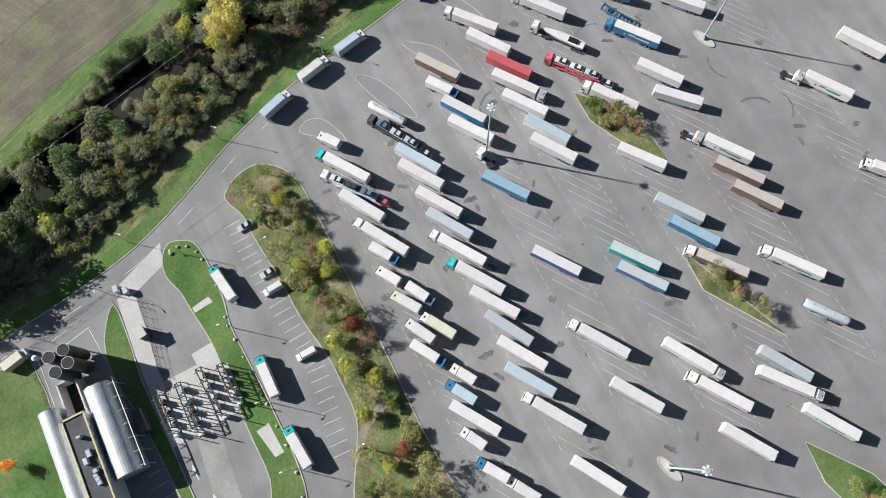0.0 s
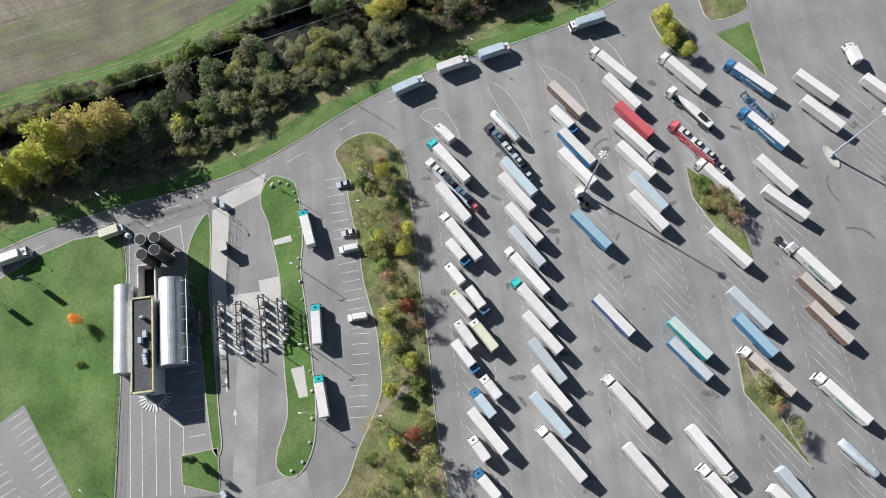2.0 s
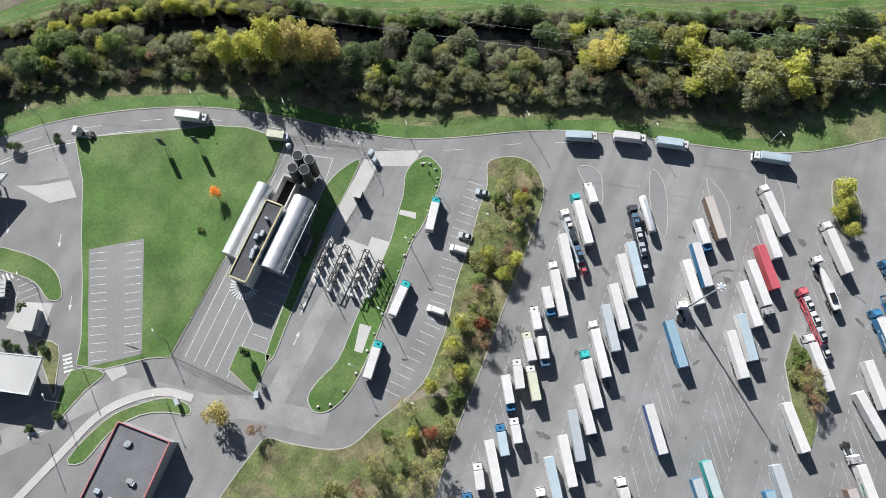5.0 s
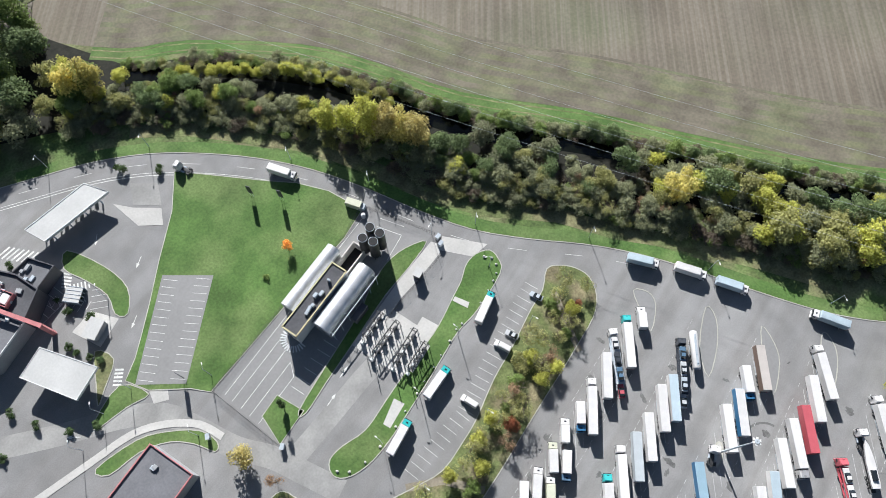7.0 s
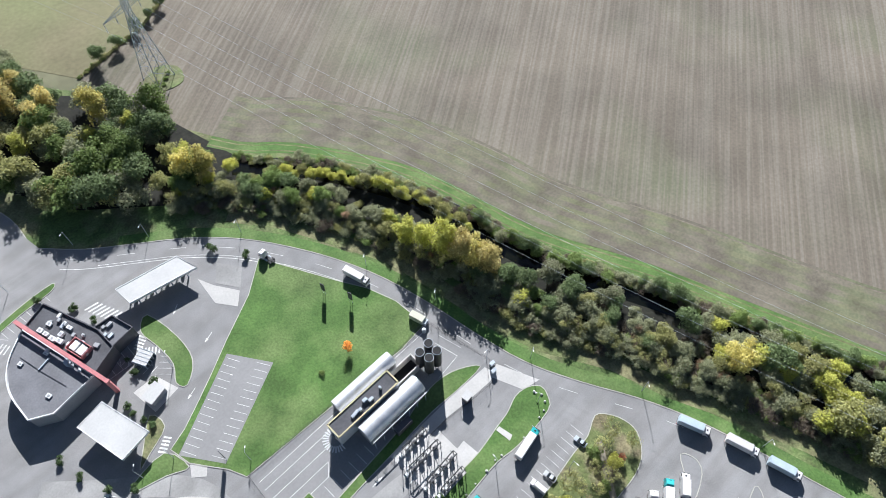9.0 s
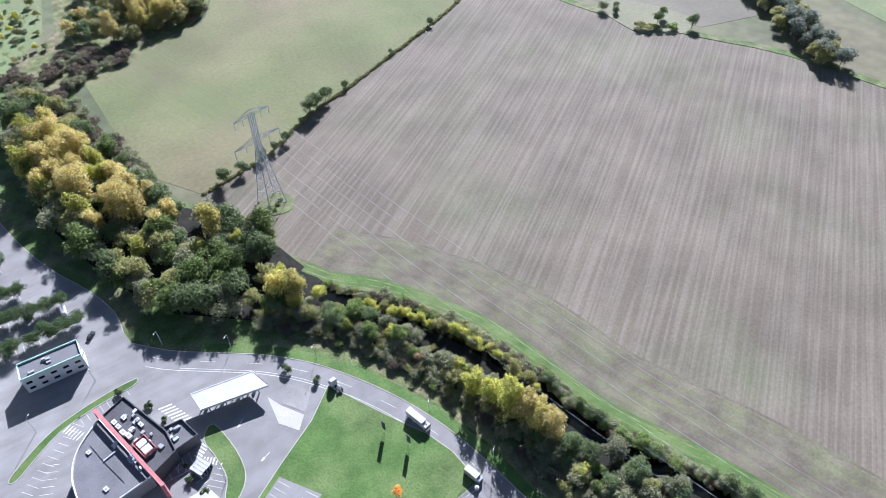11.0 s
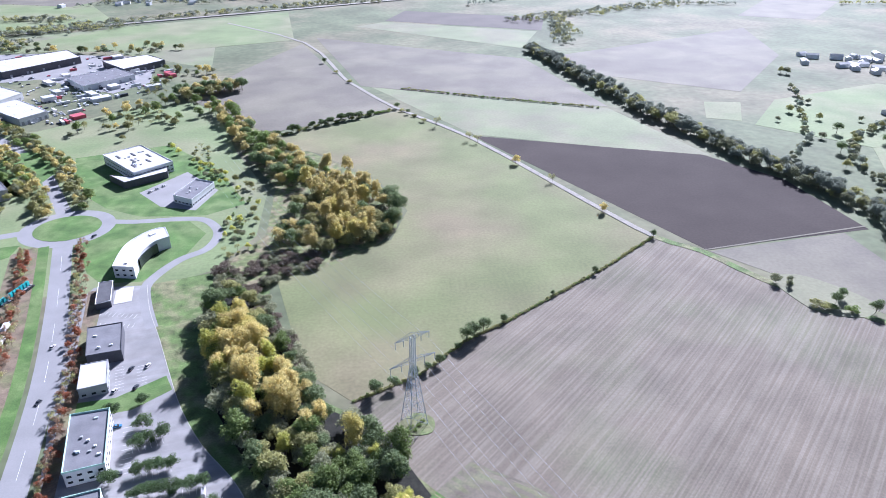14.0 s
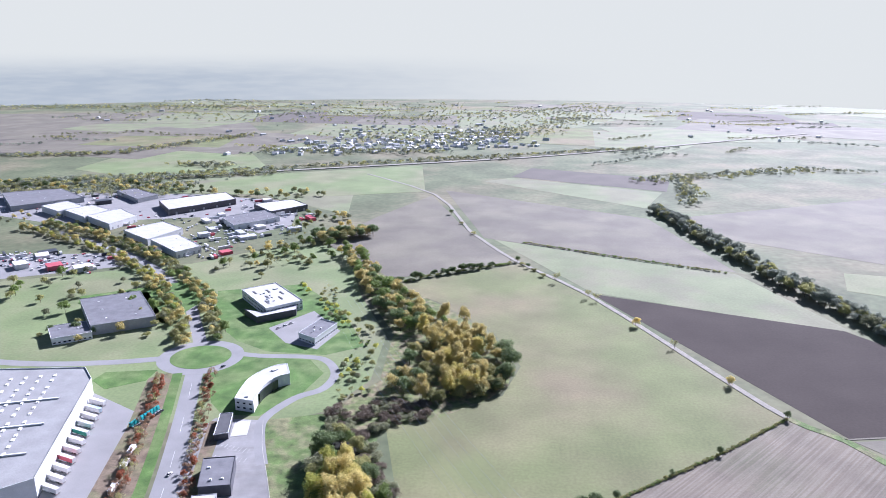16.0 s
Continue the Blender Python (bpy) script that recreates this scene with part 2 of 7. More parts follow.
def slab(points, z0, z1, bm=None):
    """A flat sheet with the outline points, from z0 up to z1."""
    bm = bm or bmesh.new()
    area = sum(a[0] * b[1] - b[0] * a[1] for a, b in zip(points, points[1:] + points[:1]))
    pts = points if area > 0 else points[::-1]
    top = [bm.verts.new((x, y, z1)) for x, y in pts]
    low = [bm.verts.new((x, y, z0)) for x, y in pts]
    f = bm.faces.new(top)
    n = len(pts)
    for k in range(n):
        bm.faces.new((low[k], low[(k + 1) % n], top[(k + 1) % n], top[k]))
    bmesh.ops.triangulate(bm, faces=[f])
    return bm


def ribbon(points, width, z0, z1, bm=None, closed=False):
    """A band of that width along points, from z0 up to z1."""
    bm = bm or bmesh.new()
    n, rows = len(points), []
    for i in range(n):
        a = Vector(points[(i - 1) % n] if closed else points[max(i - 1, 0)])
        c = Vector(points[(i + 1) % n] if closed else points[min(i + 1, n - 1)])
        d = (c - a).normalized()
        s = Vector((-d.y, d.x)) * width / 2
        p = Vector(points[i])
        rows.append([bm.verts.new((*(p + k * s), z)) for k, z in ((1, z0), (1, z1), (-1, z1), (-1, z0))])
    for i in range(n if closed else n - 1):
        r, q = rows[i], rows[(i + 1) % n]
        for k in range(3):
            bm.faces.new((r[k], r[k + 1], q[k + 1], q[k]))
    return bm


def structure(name, bm, mat, label, category):
    return tagged(link(name, bm, mat), label, category, kind="structure")


def inside(p, poly):
    x, y = p
    hit = False
    for (x0, y0), (x1, y1) in zip(poly, poly[1:] + poly[:1]):
        if (y0 > y) != (y1 > y) and x < (x1 - x0) * (y - y0) / (y1 - y0) + x0:
            hit = not hit
    return hit


# ground: one sheet to the horizon
bm = bmesh.new()
bmesh.ops.create_circle(bm, cap_ends=True, radius=3600, segments=96)
structure("ground", bm, "ground", "flat autumn farmland of pale green and brown", "ground")

# glowing ring behind the farthest land; pale haze, faint wooded hills painted in emission
HAZE_R = 4690.0
bm = bmesh.new()
rows = [[bm.verts.new((HAZE_R * math.cos(k * math.tau / 96), HAZE_R * math.sin(k * math.tau / 96), z)) for k in range(96)] for z in (-140, 60, 300, 600)]
for a, c in zip(rows, rows[1:]):
    for k in range(96):
        bm.faces.new((a[k], a[(k + 1) % 96], c[(k + 1) % 96], c[k]))
haze = bpy.data.materials.new("sky_haze")
haze.use_nodes = True
hn, hl = haze.node_tree.nodes, haze.node_tree.links


def haze_math(op, a, c):
    x = hn.new("ShaderNodeMath")
    x.operation, x.use_clamp = op, op == "MULTIPLY"
    for k, v in enumerate((a, c)):
        if isinstance(v, (int, float)):
            x.inputs[k].default_value = v
        else:
            hl.new(v, x.inputs[k])
    return x.outputs[0]


def haze_range(v, lo, hi, a=0.0, c=1.0):
    x = hn.new("ShaderNodeMapRange")
    x.interpolation_type = "SMOOTHSTEP"
    for k, q in zip(("From Min", "From Max", "To Min", "To Max"), (lo, hi, a, c)):
        x.inputs[k].default_value = q
    hl.new(v, x.inputs["Value"])
    return x.outputs["Result"]


tc, sep, squeeze, glow = hn.new("ShaderNodeTexCoord"), hn.new("ShaderNodeSeparateXYZ"), hn.new("ShaderNodeMapping"), hn.new("ShaderNodeEmission")
hl.new(tc.outputs["Object"], sep.inputs[0])
hl.new(tc.outputs["Object"], squeeze.inputs["Vector"])
squeeze.inputs["Scale"].default_value = (0.005, 0.005, 0.035)
woods = hn.new("ShaderNodeTexNoise")
woods.inputs["Scale"].default_value, woods.inputs["Detail"].default_value = 1.0, 5.0
hl.new(squeeze.outputs[0], woods.inputs["Vector"])
# hills fade upward and eastward; haze and sun glare put into colour
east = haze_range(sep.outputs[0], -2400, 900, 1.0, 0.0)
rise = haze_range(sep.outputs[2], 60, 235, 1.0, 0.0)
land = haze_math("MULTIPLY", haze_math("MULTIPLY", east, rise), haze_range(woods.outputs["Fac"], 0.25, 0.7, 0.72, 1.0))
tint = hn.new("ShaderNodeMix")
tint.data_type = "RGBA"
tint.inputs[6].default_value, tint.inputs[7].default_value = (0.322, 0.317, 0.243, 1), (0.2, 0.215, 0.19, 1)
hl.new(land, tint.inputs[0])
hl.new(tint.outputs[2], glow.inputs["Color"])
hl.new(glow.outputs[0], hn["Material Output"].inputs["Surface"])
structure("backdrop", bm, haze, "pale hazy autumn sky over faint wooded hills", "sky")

N_KERB = rounded([(-56, 200), (-42, 191), (-25, 183.5), (-8, 176), (8, 166), (22, 153.5), (35, 139), (46, 123), (55, 105), (62.5, 87), (71, 70), (82, 55.5), (94, 42),
                  (104, 28.5), (113.5, 12), (121.5, -4), (130, -20), (138, -32), (148, -43), (172, -64), (200, -85), (245, -112)], False, 3)
W_KERB = rounded([(-155, 405), (-145, 375), (-131, 344), (-117, 311), (-104, 282), (-88, 255), (-71, 234), (-62, 219), (-59, 207)], False, 3)
SITE = W_KERB + N_KERB + [(310, -200), (260, -340), (60, -340), (-90, -260), (-110, -60), (-118, 60), (-128, 110), (-138, 170), (-146, 215), (-163, 270), (-185, 340), (-196, 372), (-188, 405)]
structure("road", slab(SITE, -0.3, 0.04), "asphalt", "worn pale grey asphalt of the lorry park and its roads", "asphalt")

FIELD_EDGE = rounded([(5, 234), (26, 210), (46, 197), (76, 167), (91, 142), (105, 112), (131, 78), (153, 44), (182, 2), (235, -60)], False, 3)
HEDGE = [(-19, 279), (15, 297), (44, 326), (68, 341), (139, 394), (196, 442)]
TRACK = rounded([(-277, 1356), (-120, 1165), (-50, 936), (-30, 885), (15, 790), (90, 675), (166, 507), (197, 443), (223, 417), (247, 375), (290, 325), (330, 285), (370, 215)], False, 3)
VERGE = W_KERB + N_KERB + [(330, -140), (260, -70)] + FIELD_EDGE[::-1] + [(-4, 259), (-38, 284), (-47, 309), (-72, 352), (-76, 407), (-110, 420)]
structure("verge", slab(VERGE, -0.2, 0.06), "verge", "rough green and straw coloured grass verge", "grass")
FIELDS = [
    ("field_1", "f_stubble", [(x, y) for x, y in FIELD_EDGE] + [(330, -130), (520, -40), (430, 130), (370, 215), (330, 285), (290, 325), (247, 375), (223, 417), (197, 443)] + HEDGE[::-1], "striped pale brown stubble field"),
    ("field_2", "f_green", [(-119, 690), (20, 775), (90, 672), (166, 504), (197, 443)] + HEDGE[::-1] + [(-40, 300), (-56, 344), (-72, 405), (-50, 417), (4, 455), (18, 505), (-5, 570), (-60, 640)], "thin green field with dry patches"),
    ("field_3", "f_dark", [(93, 681), (212, 638), (305, 606), (350, 540), (362, 440), (226, 421)], "dark freshly ploughed field"),
    ("field_4", "f_pale", [(-12, 882), (130, 815), (261, 763), (313, 600), (305, 606), (212, 638), (93, 685)], "pale green pasture strip"),
    ("field_5", "f_brown", [(-105, 1205), (60, 1110), (212, 1024), (263, 770), (130, 820), (-25, 888)], "brown harrowed field"),
    ("field_6", "f_brown", [(-229, 843), (-190, 987), (-124, 1158), (-54, 936), (14, 782), (-119, 708)], "brown field with faint dry streaks"),
    ("field_7", "f_brown", [(228, 417), (340, 436), (345, 330), (300, 330)], "grey brown field corner"),
    ("field_8", "f_meadow", [(400, 440), (480, 610), (640, 560), (620, 330), (420, 250)], "pale green meadow beyond the stream"),
    ("field_9", "f_pale", [(-40, 1300), (11, 1345), (275, 1226), (223, 1095)], "pale green strip of crop"),
    ("field_10", "f_pale", [(-700, 1190), (-455, 1340), (-290, 1330), (-235, 1000), (-480, 1170)], "light green meadow"),
    ("field_11", "f_brown", [(262, 1036), (440, 1120), (650, 1226), (600, 1010), (446, 818), (300, 912)], "wide brown field"),
    ("field_12", "f_fallow", [(12, 1356), (285, 1236), (318, 1362), (54, 1466)], "dark brown fallow field"),
    ("field_13", "f_meadow", [(382, 780), (424, 773), (392, 704), (358, 718)], "bright green meadow"),
    ("field_14", "f_brown", [(700, 1350), (820, 1290), (1000, 1500), (900, 1600)], "dark field far off"),
    ("field_15", "f_brown", [(-1970, 2500), (-1400, 2620), (-980, 2500), (-650, 1860), (-930, 1640), (-1300, 1520)], "brown field far off"),
    ("field_16", "f_meadow", [(-890, 1340), (-900, 1580), (-655, 1690), (-490, 1387), (-693, 1250)], "green meadow behind the railway"),
    ("field_17", "f_pale", [(-560, 1640), (-440, 1700), (-420, 1900), (-640, 1860)], "tan field far off"),
    ("field_52", "f_fallow", [(-1160, 1500), (-930, 1640), (-840, 1800), (-1200, 1900), (-1500, 1700)], "dark harrowed field far off"),
    ("field_53", "f_meadow", [(400, 690), (470, 780), (640, 840), (760, 700), (640, 560), (480, 610)], "bright green meadow with scattered trees"),
    ("field_54", "f_meadow", [(-640, 1130), (-455, 1340), (-180, 1470), (-140, 1190), (-300, 1130)], "green meadow before the railway"),
]
for k, (name, mat, pts, label) in enumerate(FIELDS):
    structure(name, slab(pts, -0.2, 0.08 + 0.006 * k), mat, label, "field")
far = random.Random(3)
for k in range(34):
    cx, cy = far.uniform(-1500, 1900), far.uniform(1750, 3200)
    w, d, a = far.uniform(130, 330), far.uniform(90, 260), far.uniform(-0.7, 0.2)
    pts = [(cx + w * u * math.cos(a) - d * v * math.sin(a) + far.uniform(-30, 30), cy + w * u * math.sin(a) + d * v * math.cos(a) + far.uniform(-20, 20)) for u, v in ((-1, -1), (1, -1), (1, 1), (-1, 1))]
    structure(f"field_{18 + k}", slab(pts, -0.2, 0.2 + 0.006 * k), far.choice(["f_pale", "f_brown", "f_green", "f_fallow", "f_pale", "f_brown"]), "hazy farm field near the horizon", "field")
structure("track", ribbon([p for p in TRACK if p[0] < 205 or p[1] > 500], 5.0, -0.1, 0.42), "gravel", "pale gravel farm track", "track")
structure("track", ribbon([p for p in TRACK if p[0] > 195 and p[1] < 450], 6.0, -0.1, 0.3), "verge", "grassy field track", "track")
structure("track", ribbon([(223, 419), (330, 439), (362, 445)], 1.6, -0.1, 0.3), "f_brown", "narrow field boundary", "track")
structure("railway", ribbon([(-1300, 1010), (-909, 1150), (-697, 1232), (-457, 1369), (-180, 1499), (44, 1609), (382, 1827), (900, 2200)], 12, -0.1, 1.6), "gravel", "straight railway embankment", "railway")

# main road, roundabout and side roads of the business park
MAIN = rounded([(-128, 60), (-146, 150), (-164, 240), (-180, 309), (-203, 384), (-231, 466)], False, 4)
RB = (-239, 496)
structure("road", ribbon(MAIN, 13, -0.1, 0.07), "road", "grey main road with worn lane marks", "road")
ring = [(RB[0] + 29 * math.cos(k * math.tau / 48), RB[1] + 27 * math.sin(k * math.tau / 48)) for k in range(48)]
structure("road", ribbon(ring, 10, -0.1, 0.085, closed=True), "road", "grey asphalt roundabout", "road")
structure("roundabout_island", slab([(RB[0] + 24 * math.cos(k * math.tau / 48), RB[1] + 22 * math.sin(k * math.tau / 48)) for k in range(48)], -0.1, 0.2), "grass", "round green traffic island", "grass")
AVENUE = rounded([(-250, 520), (-276, 566), (-311, 623), (-383, 707), (-484, 788), (-657, 885)], False, 4)
structure("road", ribbon(AVENUE, 11, -0.1, 0.075), "road", "tree lined grey avenue", "road")
LOOP = rounded([(-214, 506), (-191, 503), (-156, 505), (-137, 500), (-124, 478), (-127, 453), (-143, 437), (-155, 408), (-150, 384), (-138, 355)], False, 4)
structure("road", ribbon(LOOP, 7, -0.1, 0.08), "road", "narrow curved access road", "road")
structure("road", ribbon(rounded([(-268, 490), (-310, 478), (-380, 470), (-520, 480)], False, 4), 9, -0.1, 0.07), "road", "grey side road", "road")
structure("lawn", slab([(-520, 470), (-420, 420), (-300, 390), (-150, 400), (-118, 420), (-95, 470), (-98, 555), (-140, 650), (-190, 800), (-225, 830), (-300, 800), (-360, 735), (-440, 700), (-560, 640)], -0.1, 0.022), "f_meadow", "light green grassland round the business park", "grass")
structure("lawn", slab([(-212, 500), (-150, 500), (-133, 478), (-140, 445), (-160, 410), (-186, 410), (-200, 425), (-222, 470)], -0.1, 0.05), "grass", "mown lawn round the curved offices", "grass")
structure("lawn", slab([(-222, 530), (-190, 512), (-140, 510), (-112, 530), (-150, 610), (-210, 680), (-290, 650), (-260, 570)], -0.1, 0.05), "grass", "mown lawn round the offices", "grass")
structure("yard", slab([(-290, 430), (-232, 400), (-200, 300), (-215, 250), (-260, 270)], -0.1, 0.05), "lot", "grey loading yard", "asphalt")
structure("yard", slab([(-640, 900), (-450, 960), (-330, 880), (-300, 930), (-330, 1080), (-520, 1120), (-860, 1110), (-880, 980)], -0.1, 0.06), "lot", "pale yards of an industrial estate", "asphalt")
structure("yard", slab([(-620, 740), (-470, 770), (-430, 720), (-560, 650)], -0.1, 0.06), "lot", "lorry yard of an industrial estate", "asphalt")
structure("yard", slab([(-176, 605), (-140, 560), (-150, 520), (-180, 530), (-205, 560)], -0.1, 0.075), "lot", "office car park", "asphalt")
structure("verge", slab([(-190, 400), (-172, 330), (-152, 240), (-140, 180), (-133, 180), (-146, 240), (-165, 330), (-180, 402)], -0.1, 0.12), "litter", "strip of rough autumn grass along the road", "grass")
structure("verge", slab([(-248, 470), (-216, 385), (-196, 310), (-180, 240), (-205, 240), (-222, 310), (-240, 385), (-262, 455)], -0.1, 0.06), "litter", "strip of rough autumn grass along the road", "grass")


def island(name, pts, mat, label, top=0.16, smooth=True, kerb=True):
    line = rounded(pts, True, 3) if smooth else pts
    ob = structure(name, slab(line, -0.1, top), mat, label, "grass")
    if kerb:
        structure("kerb", ribbon(line, 0.3, 0.0, top + 0.03, closed=True), "kerb", "pale worn kerb stones", "kerb")
    return line


# service area
MEADOW = [(11, 154), (2, 142), (-11, 130), (-21, 120), (-29, 112.5), (-34, 108), (-40, 104), (-36.5, 97), (-33, 94), (-27, 89), (-23, 84), (7, 90), (38, 96), (49, 100), (45, 113), (39, 122.5), (32, 130), (25, 138), (19, 145)]
island("lawn", MEADOW, "grass", "large mown green lawn", smooth=False)
island("lawn", [(-42, 104), (-37, 96), (-44, 97), (-54, 97.5), (-53, 100)], "grass", "small triangle of grass between roads")
structure("car_park", slab([(-13, 125), (-1, 114), (-27, 91), (-38.5, 101)], 0, 0.185), "lot", "empty grey car park with white bay lines", "car park")
structure("slab", slab([(-36.5, 96.5), (-31.5, 94.5), (-33.5, 90.5), (-37.5, 92.5)], 0, 0.1), "concrete", "pale concrete entrance slab", "slab")
structure("yard", slab([(49, 101), (60.5, 77.5), (56, 77), (43, 79), (28, 73), (12, 68), (-6, 62), (-17, 58), (-22, 84)], 0, 0.06), "lot", "fenced grey works yard with white lane lines", "asphalt")
island("lawn", [(57, 77), (50, 80), (42, 80), (33, 77), (25, 73), (7, 67), (-7, 62), (-6, 60), (4, 63), (18, 67), (35, 72), (46, 74)], "grass", "narrow wedge of green grass")
island("lawn", [(-9, 70), (-6, 61), (-17, 58), (-16, 68)], "grass", "grass plot by the gate", smooth=False)
structure("slab", slab([(58, 76), (60, 73), (57, 71), (46, 69), (38, 68), (31, 66), (19, 66), (17, 67), (30, 70), (42, 73)], 0, 0.1), "concrete", "pale concrete strip", "slab")
structure("slab", slab([(33, 70), (36, 58), (39, 59), (41, 53), (32, 51), (22, 49), (17, 67)], 0, 0.08), "concrete", "pale concrete fuel pad", "slab")
structure("slab", slab([(62, 75), (71, 63), (64.5, 63), (58, 72)], 0, 0.07), "concrete", "pale concrete yard entrance", "slab")
ISL_D = [(70, 61), (70, 57), (67, 53), (53, 49), (44, 48), (34, 45), (24, 42), (13, 39), (7, 37.5), (0, 36.5), (-6, 37), (-10, 39), (-11, 42), (-9, 45), (-4, 45.5), (4, 44.5), (14, 47), (22, 49), (33, 51.5), (41, 53.5), (51, 57.5), (56, 59.5), (61, 62.5), (66, 63)]
island("lawn", ISL_D, "grass", "long tongue of green grass with boulders")
structure("slab", slab([(49.5, 56.5), (51, 57), (53, 52.5), (51.3, 51.5)], 0, 0.2), "concrete", "concrete cover slab", "slab")
structure("slab", slab([(16, 45.8), (17.3, 42.5), (9.5, 40), (8.8, 42.3)], 0, 0.2), "concrete", "concrete tank slab in the grass", "slab")
ISL_T = [(79, 44), (83, 42), (86, 38), (87, 33), (84, 27), (78, 23), (67, 20), (57, 17.5), (46, 15), (36, 12.5), (26, 10), (17, 8), (8, 6), (-1, 3.5), (-12, 0), (-32, -6), (-60, -14), (-70, 30), (-50, 46), (-29, 48), (-24, 47), (-22, 42), (-17, 32), (-12, 27), (-3, 25), (4, 23), (13, 21), (23, 23), (30, 25), (42, 30), (52, 33), (66, 38), (73, 40)]
island("lawn", ISL_T, "dry", "long strip of dry autumn lawn under trees")
structure("road", ribbon(rounded([(-78, 112), (-62, 103), (-47, 95.5), (-37, 88), (-32, 78), (-27, 66), (-21, 57), (-17, 48), (-12, 36)], False, 4), 6.5, -0.1, 0.055), "pale_road", "pale worn asphalt of the curved service road", "road")
structure("road", ribbon(rounded([(-17, 52), (-4, 54), (14, 57), (22, 57.5)], False, 4), 6.0, -0.1, 0.052), "pale_road", "pale worn asphalt of the fuel lane", "road")
structure("path", ribbon([(75, 37), (71, 28), (67, 18.5)], 2.0, 0, 0.18), "path", "trodden earth path", "path")
structure("path", ribbon([(2, 24.5), (11, 19), (18, 9)], 2.2, 0, 0.18), "path", "trodden earth path", "path")
island("lawn", [(-60, 88), (-47, 87), (-39, 83), (-32, 77), (-30, 71), (-32, 69), (-35, 74.5), (-40, 80), (-48, 83.5), (-58, 84)], "grass", "curved grass bank")
structure("pavement", ribbon(rounded([(-78, 92), (-60, 90.5), (-47, 89.3), (-38, 85), (-31, 78.5), (-28, 71)], False, 4), 2.2, 0, 0.15), "concrete", "pale curved footway", "pavement")
island("lawn", [(87, -58), (77, -60), (68, -67), (59, -77), (67, -75.5), (79, -68)], "dry", "pointed green traffic island", smooth=False)
island("lawn", [(35, -72), (23, -74), (6, -91), (11, -88), (26, -78)], "dry", "pointed green traffic island", smooth=False)
island("lawn", [(151.5, -60.5), (154.3, -65), (152.6, -70.5), (148, -74.8), (142, -76.3), (136.6, -65.2), (145, -61.3)], "dry", "rounded green traffic island")
island("lawn", [(137.6, -77.2), (118.2, -82), (123.5, -77), (131.8, -66.6)], "grass", "pointed green traffic island", smooth=False)
structure("path", slab([(136.4, -65.4), (141.8, -76.3), (137.8, -77.2), (132, -66.4)], 0, 0.12), "asphalt", "dark footway across the traffic island", "path")
island("lawn", [(136.5, -46.3), (138.2, -50), (134.6, -56.4), (125, -60), (122.8, -56), (129, -50)], "dry", "small green traffic island")
island("lawn", [(-19, -85), (-29, -86), (-40, -92), (-58, -106), (-48, -108), (-30, -98)], "grass", "pointed green traffic island", smooth=False)
for pts in ([(94, 20.5), (97, 17), (95.5, 12.5), (88, 8), (90.5, 14)], [(106.5, 1.5), (106, -3), (99, -9), (90, -13), (95, -5.5)], [(114.5, -14), (113, -20), (109, -25), (100, -29.5), (107, -20.5)],
            [(127, -28), (126, -33), (121, -37.5), (113, -41), (119, -33)]):
    line = rounded(pts, True, 3)
    structure("slab", slab(line, 0, 0.055), "road", "worn pale asphalt island head", "slab")
    structure("kerb", ribbon(line, 0.3, 0, 0.12, closed=True), "kerb", "pale worn kerb stones", "kerb")
structure("kerb", ribbon(N_KERB, 0.3, 0, 0.16), "kerb", "pale worn kerb stones", "kerb")
structure("kerb", ribbon(W_KERB, 0.3, 0, 0.16), "kerb", "pale worn kerb stones", "kerb")
WOOD_LINE = [(-9, 190), (10, 179.5), (26, 166), (38, 151.5), (54, 131), (63, 112), (71, 92), (80, 75), (97, 56.5), (107, 39), (117, 26), (132, 3), (146, -22), (170, -42), (210, -70)]
INNER = [(22, 202), (44, 187), (60, 172), (75, 153), (86, 134), (94, 114), (103, 98), (120, 77), (136, 55), (158, 22), (182, -10)]


def offset(line, by):
    """A line moved sideways, to its left."""
    out = []
    for i, p in enumerate(line):
        a, c = Vector(line[max(i - 1, 0)]), Vector(line[min(i + 1, len(line) - 1)])
        d = (c - a).normalized()
        out.append((p[0] - d.y * by, p[1] + d.x * by))
    return out


# floor between the tree rows, nearly black colour stands in for their shade
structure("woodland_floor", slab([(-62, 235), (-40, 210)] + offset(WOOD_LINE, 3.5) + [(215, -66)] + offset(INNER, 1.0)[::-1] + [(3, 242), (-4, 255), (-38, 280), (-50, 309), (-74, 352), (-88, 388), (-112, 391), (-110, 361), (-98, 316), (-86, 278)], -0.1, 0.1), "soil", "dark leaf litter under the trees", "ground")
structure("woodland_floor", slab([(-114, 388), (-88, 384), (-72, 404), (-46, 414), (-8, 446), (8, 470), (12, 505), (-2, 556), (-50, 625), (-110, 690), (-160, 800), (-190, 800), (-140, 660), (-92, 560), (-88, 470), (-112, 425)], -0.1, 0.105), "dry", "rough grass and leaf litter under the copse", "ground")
structure("stream", ribbon(rounded(offset(INNER, -5.5), False, 3), 6.0, -0.1, 0.125), "water", "dark water of a narrow overgrown stream", "stream")
KERB_GRASS = [p for p in N_KERB if -40 < p[1] < 186]
structure("verge", ribbon(offset(KERB_GRASS, 2.3), 4.0, -0.1, 0.085), "grass", "bright green mown strip beside the kerb", "grass")
structure("verge", ribbon(offset(WOOD_LINE[1:-2], -2.4), 5.4, -0.1, 0.095), "straw", "straw coloured long grass before the scrub", "grass")
EDGE = [p for p in FIELD_EDGE if p[1] < 222]
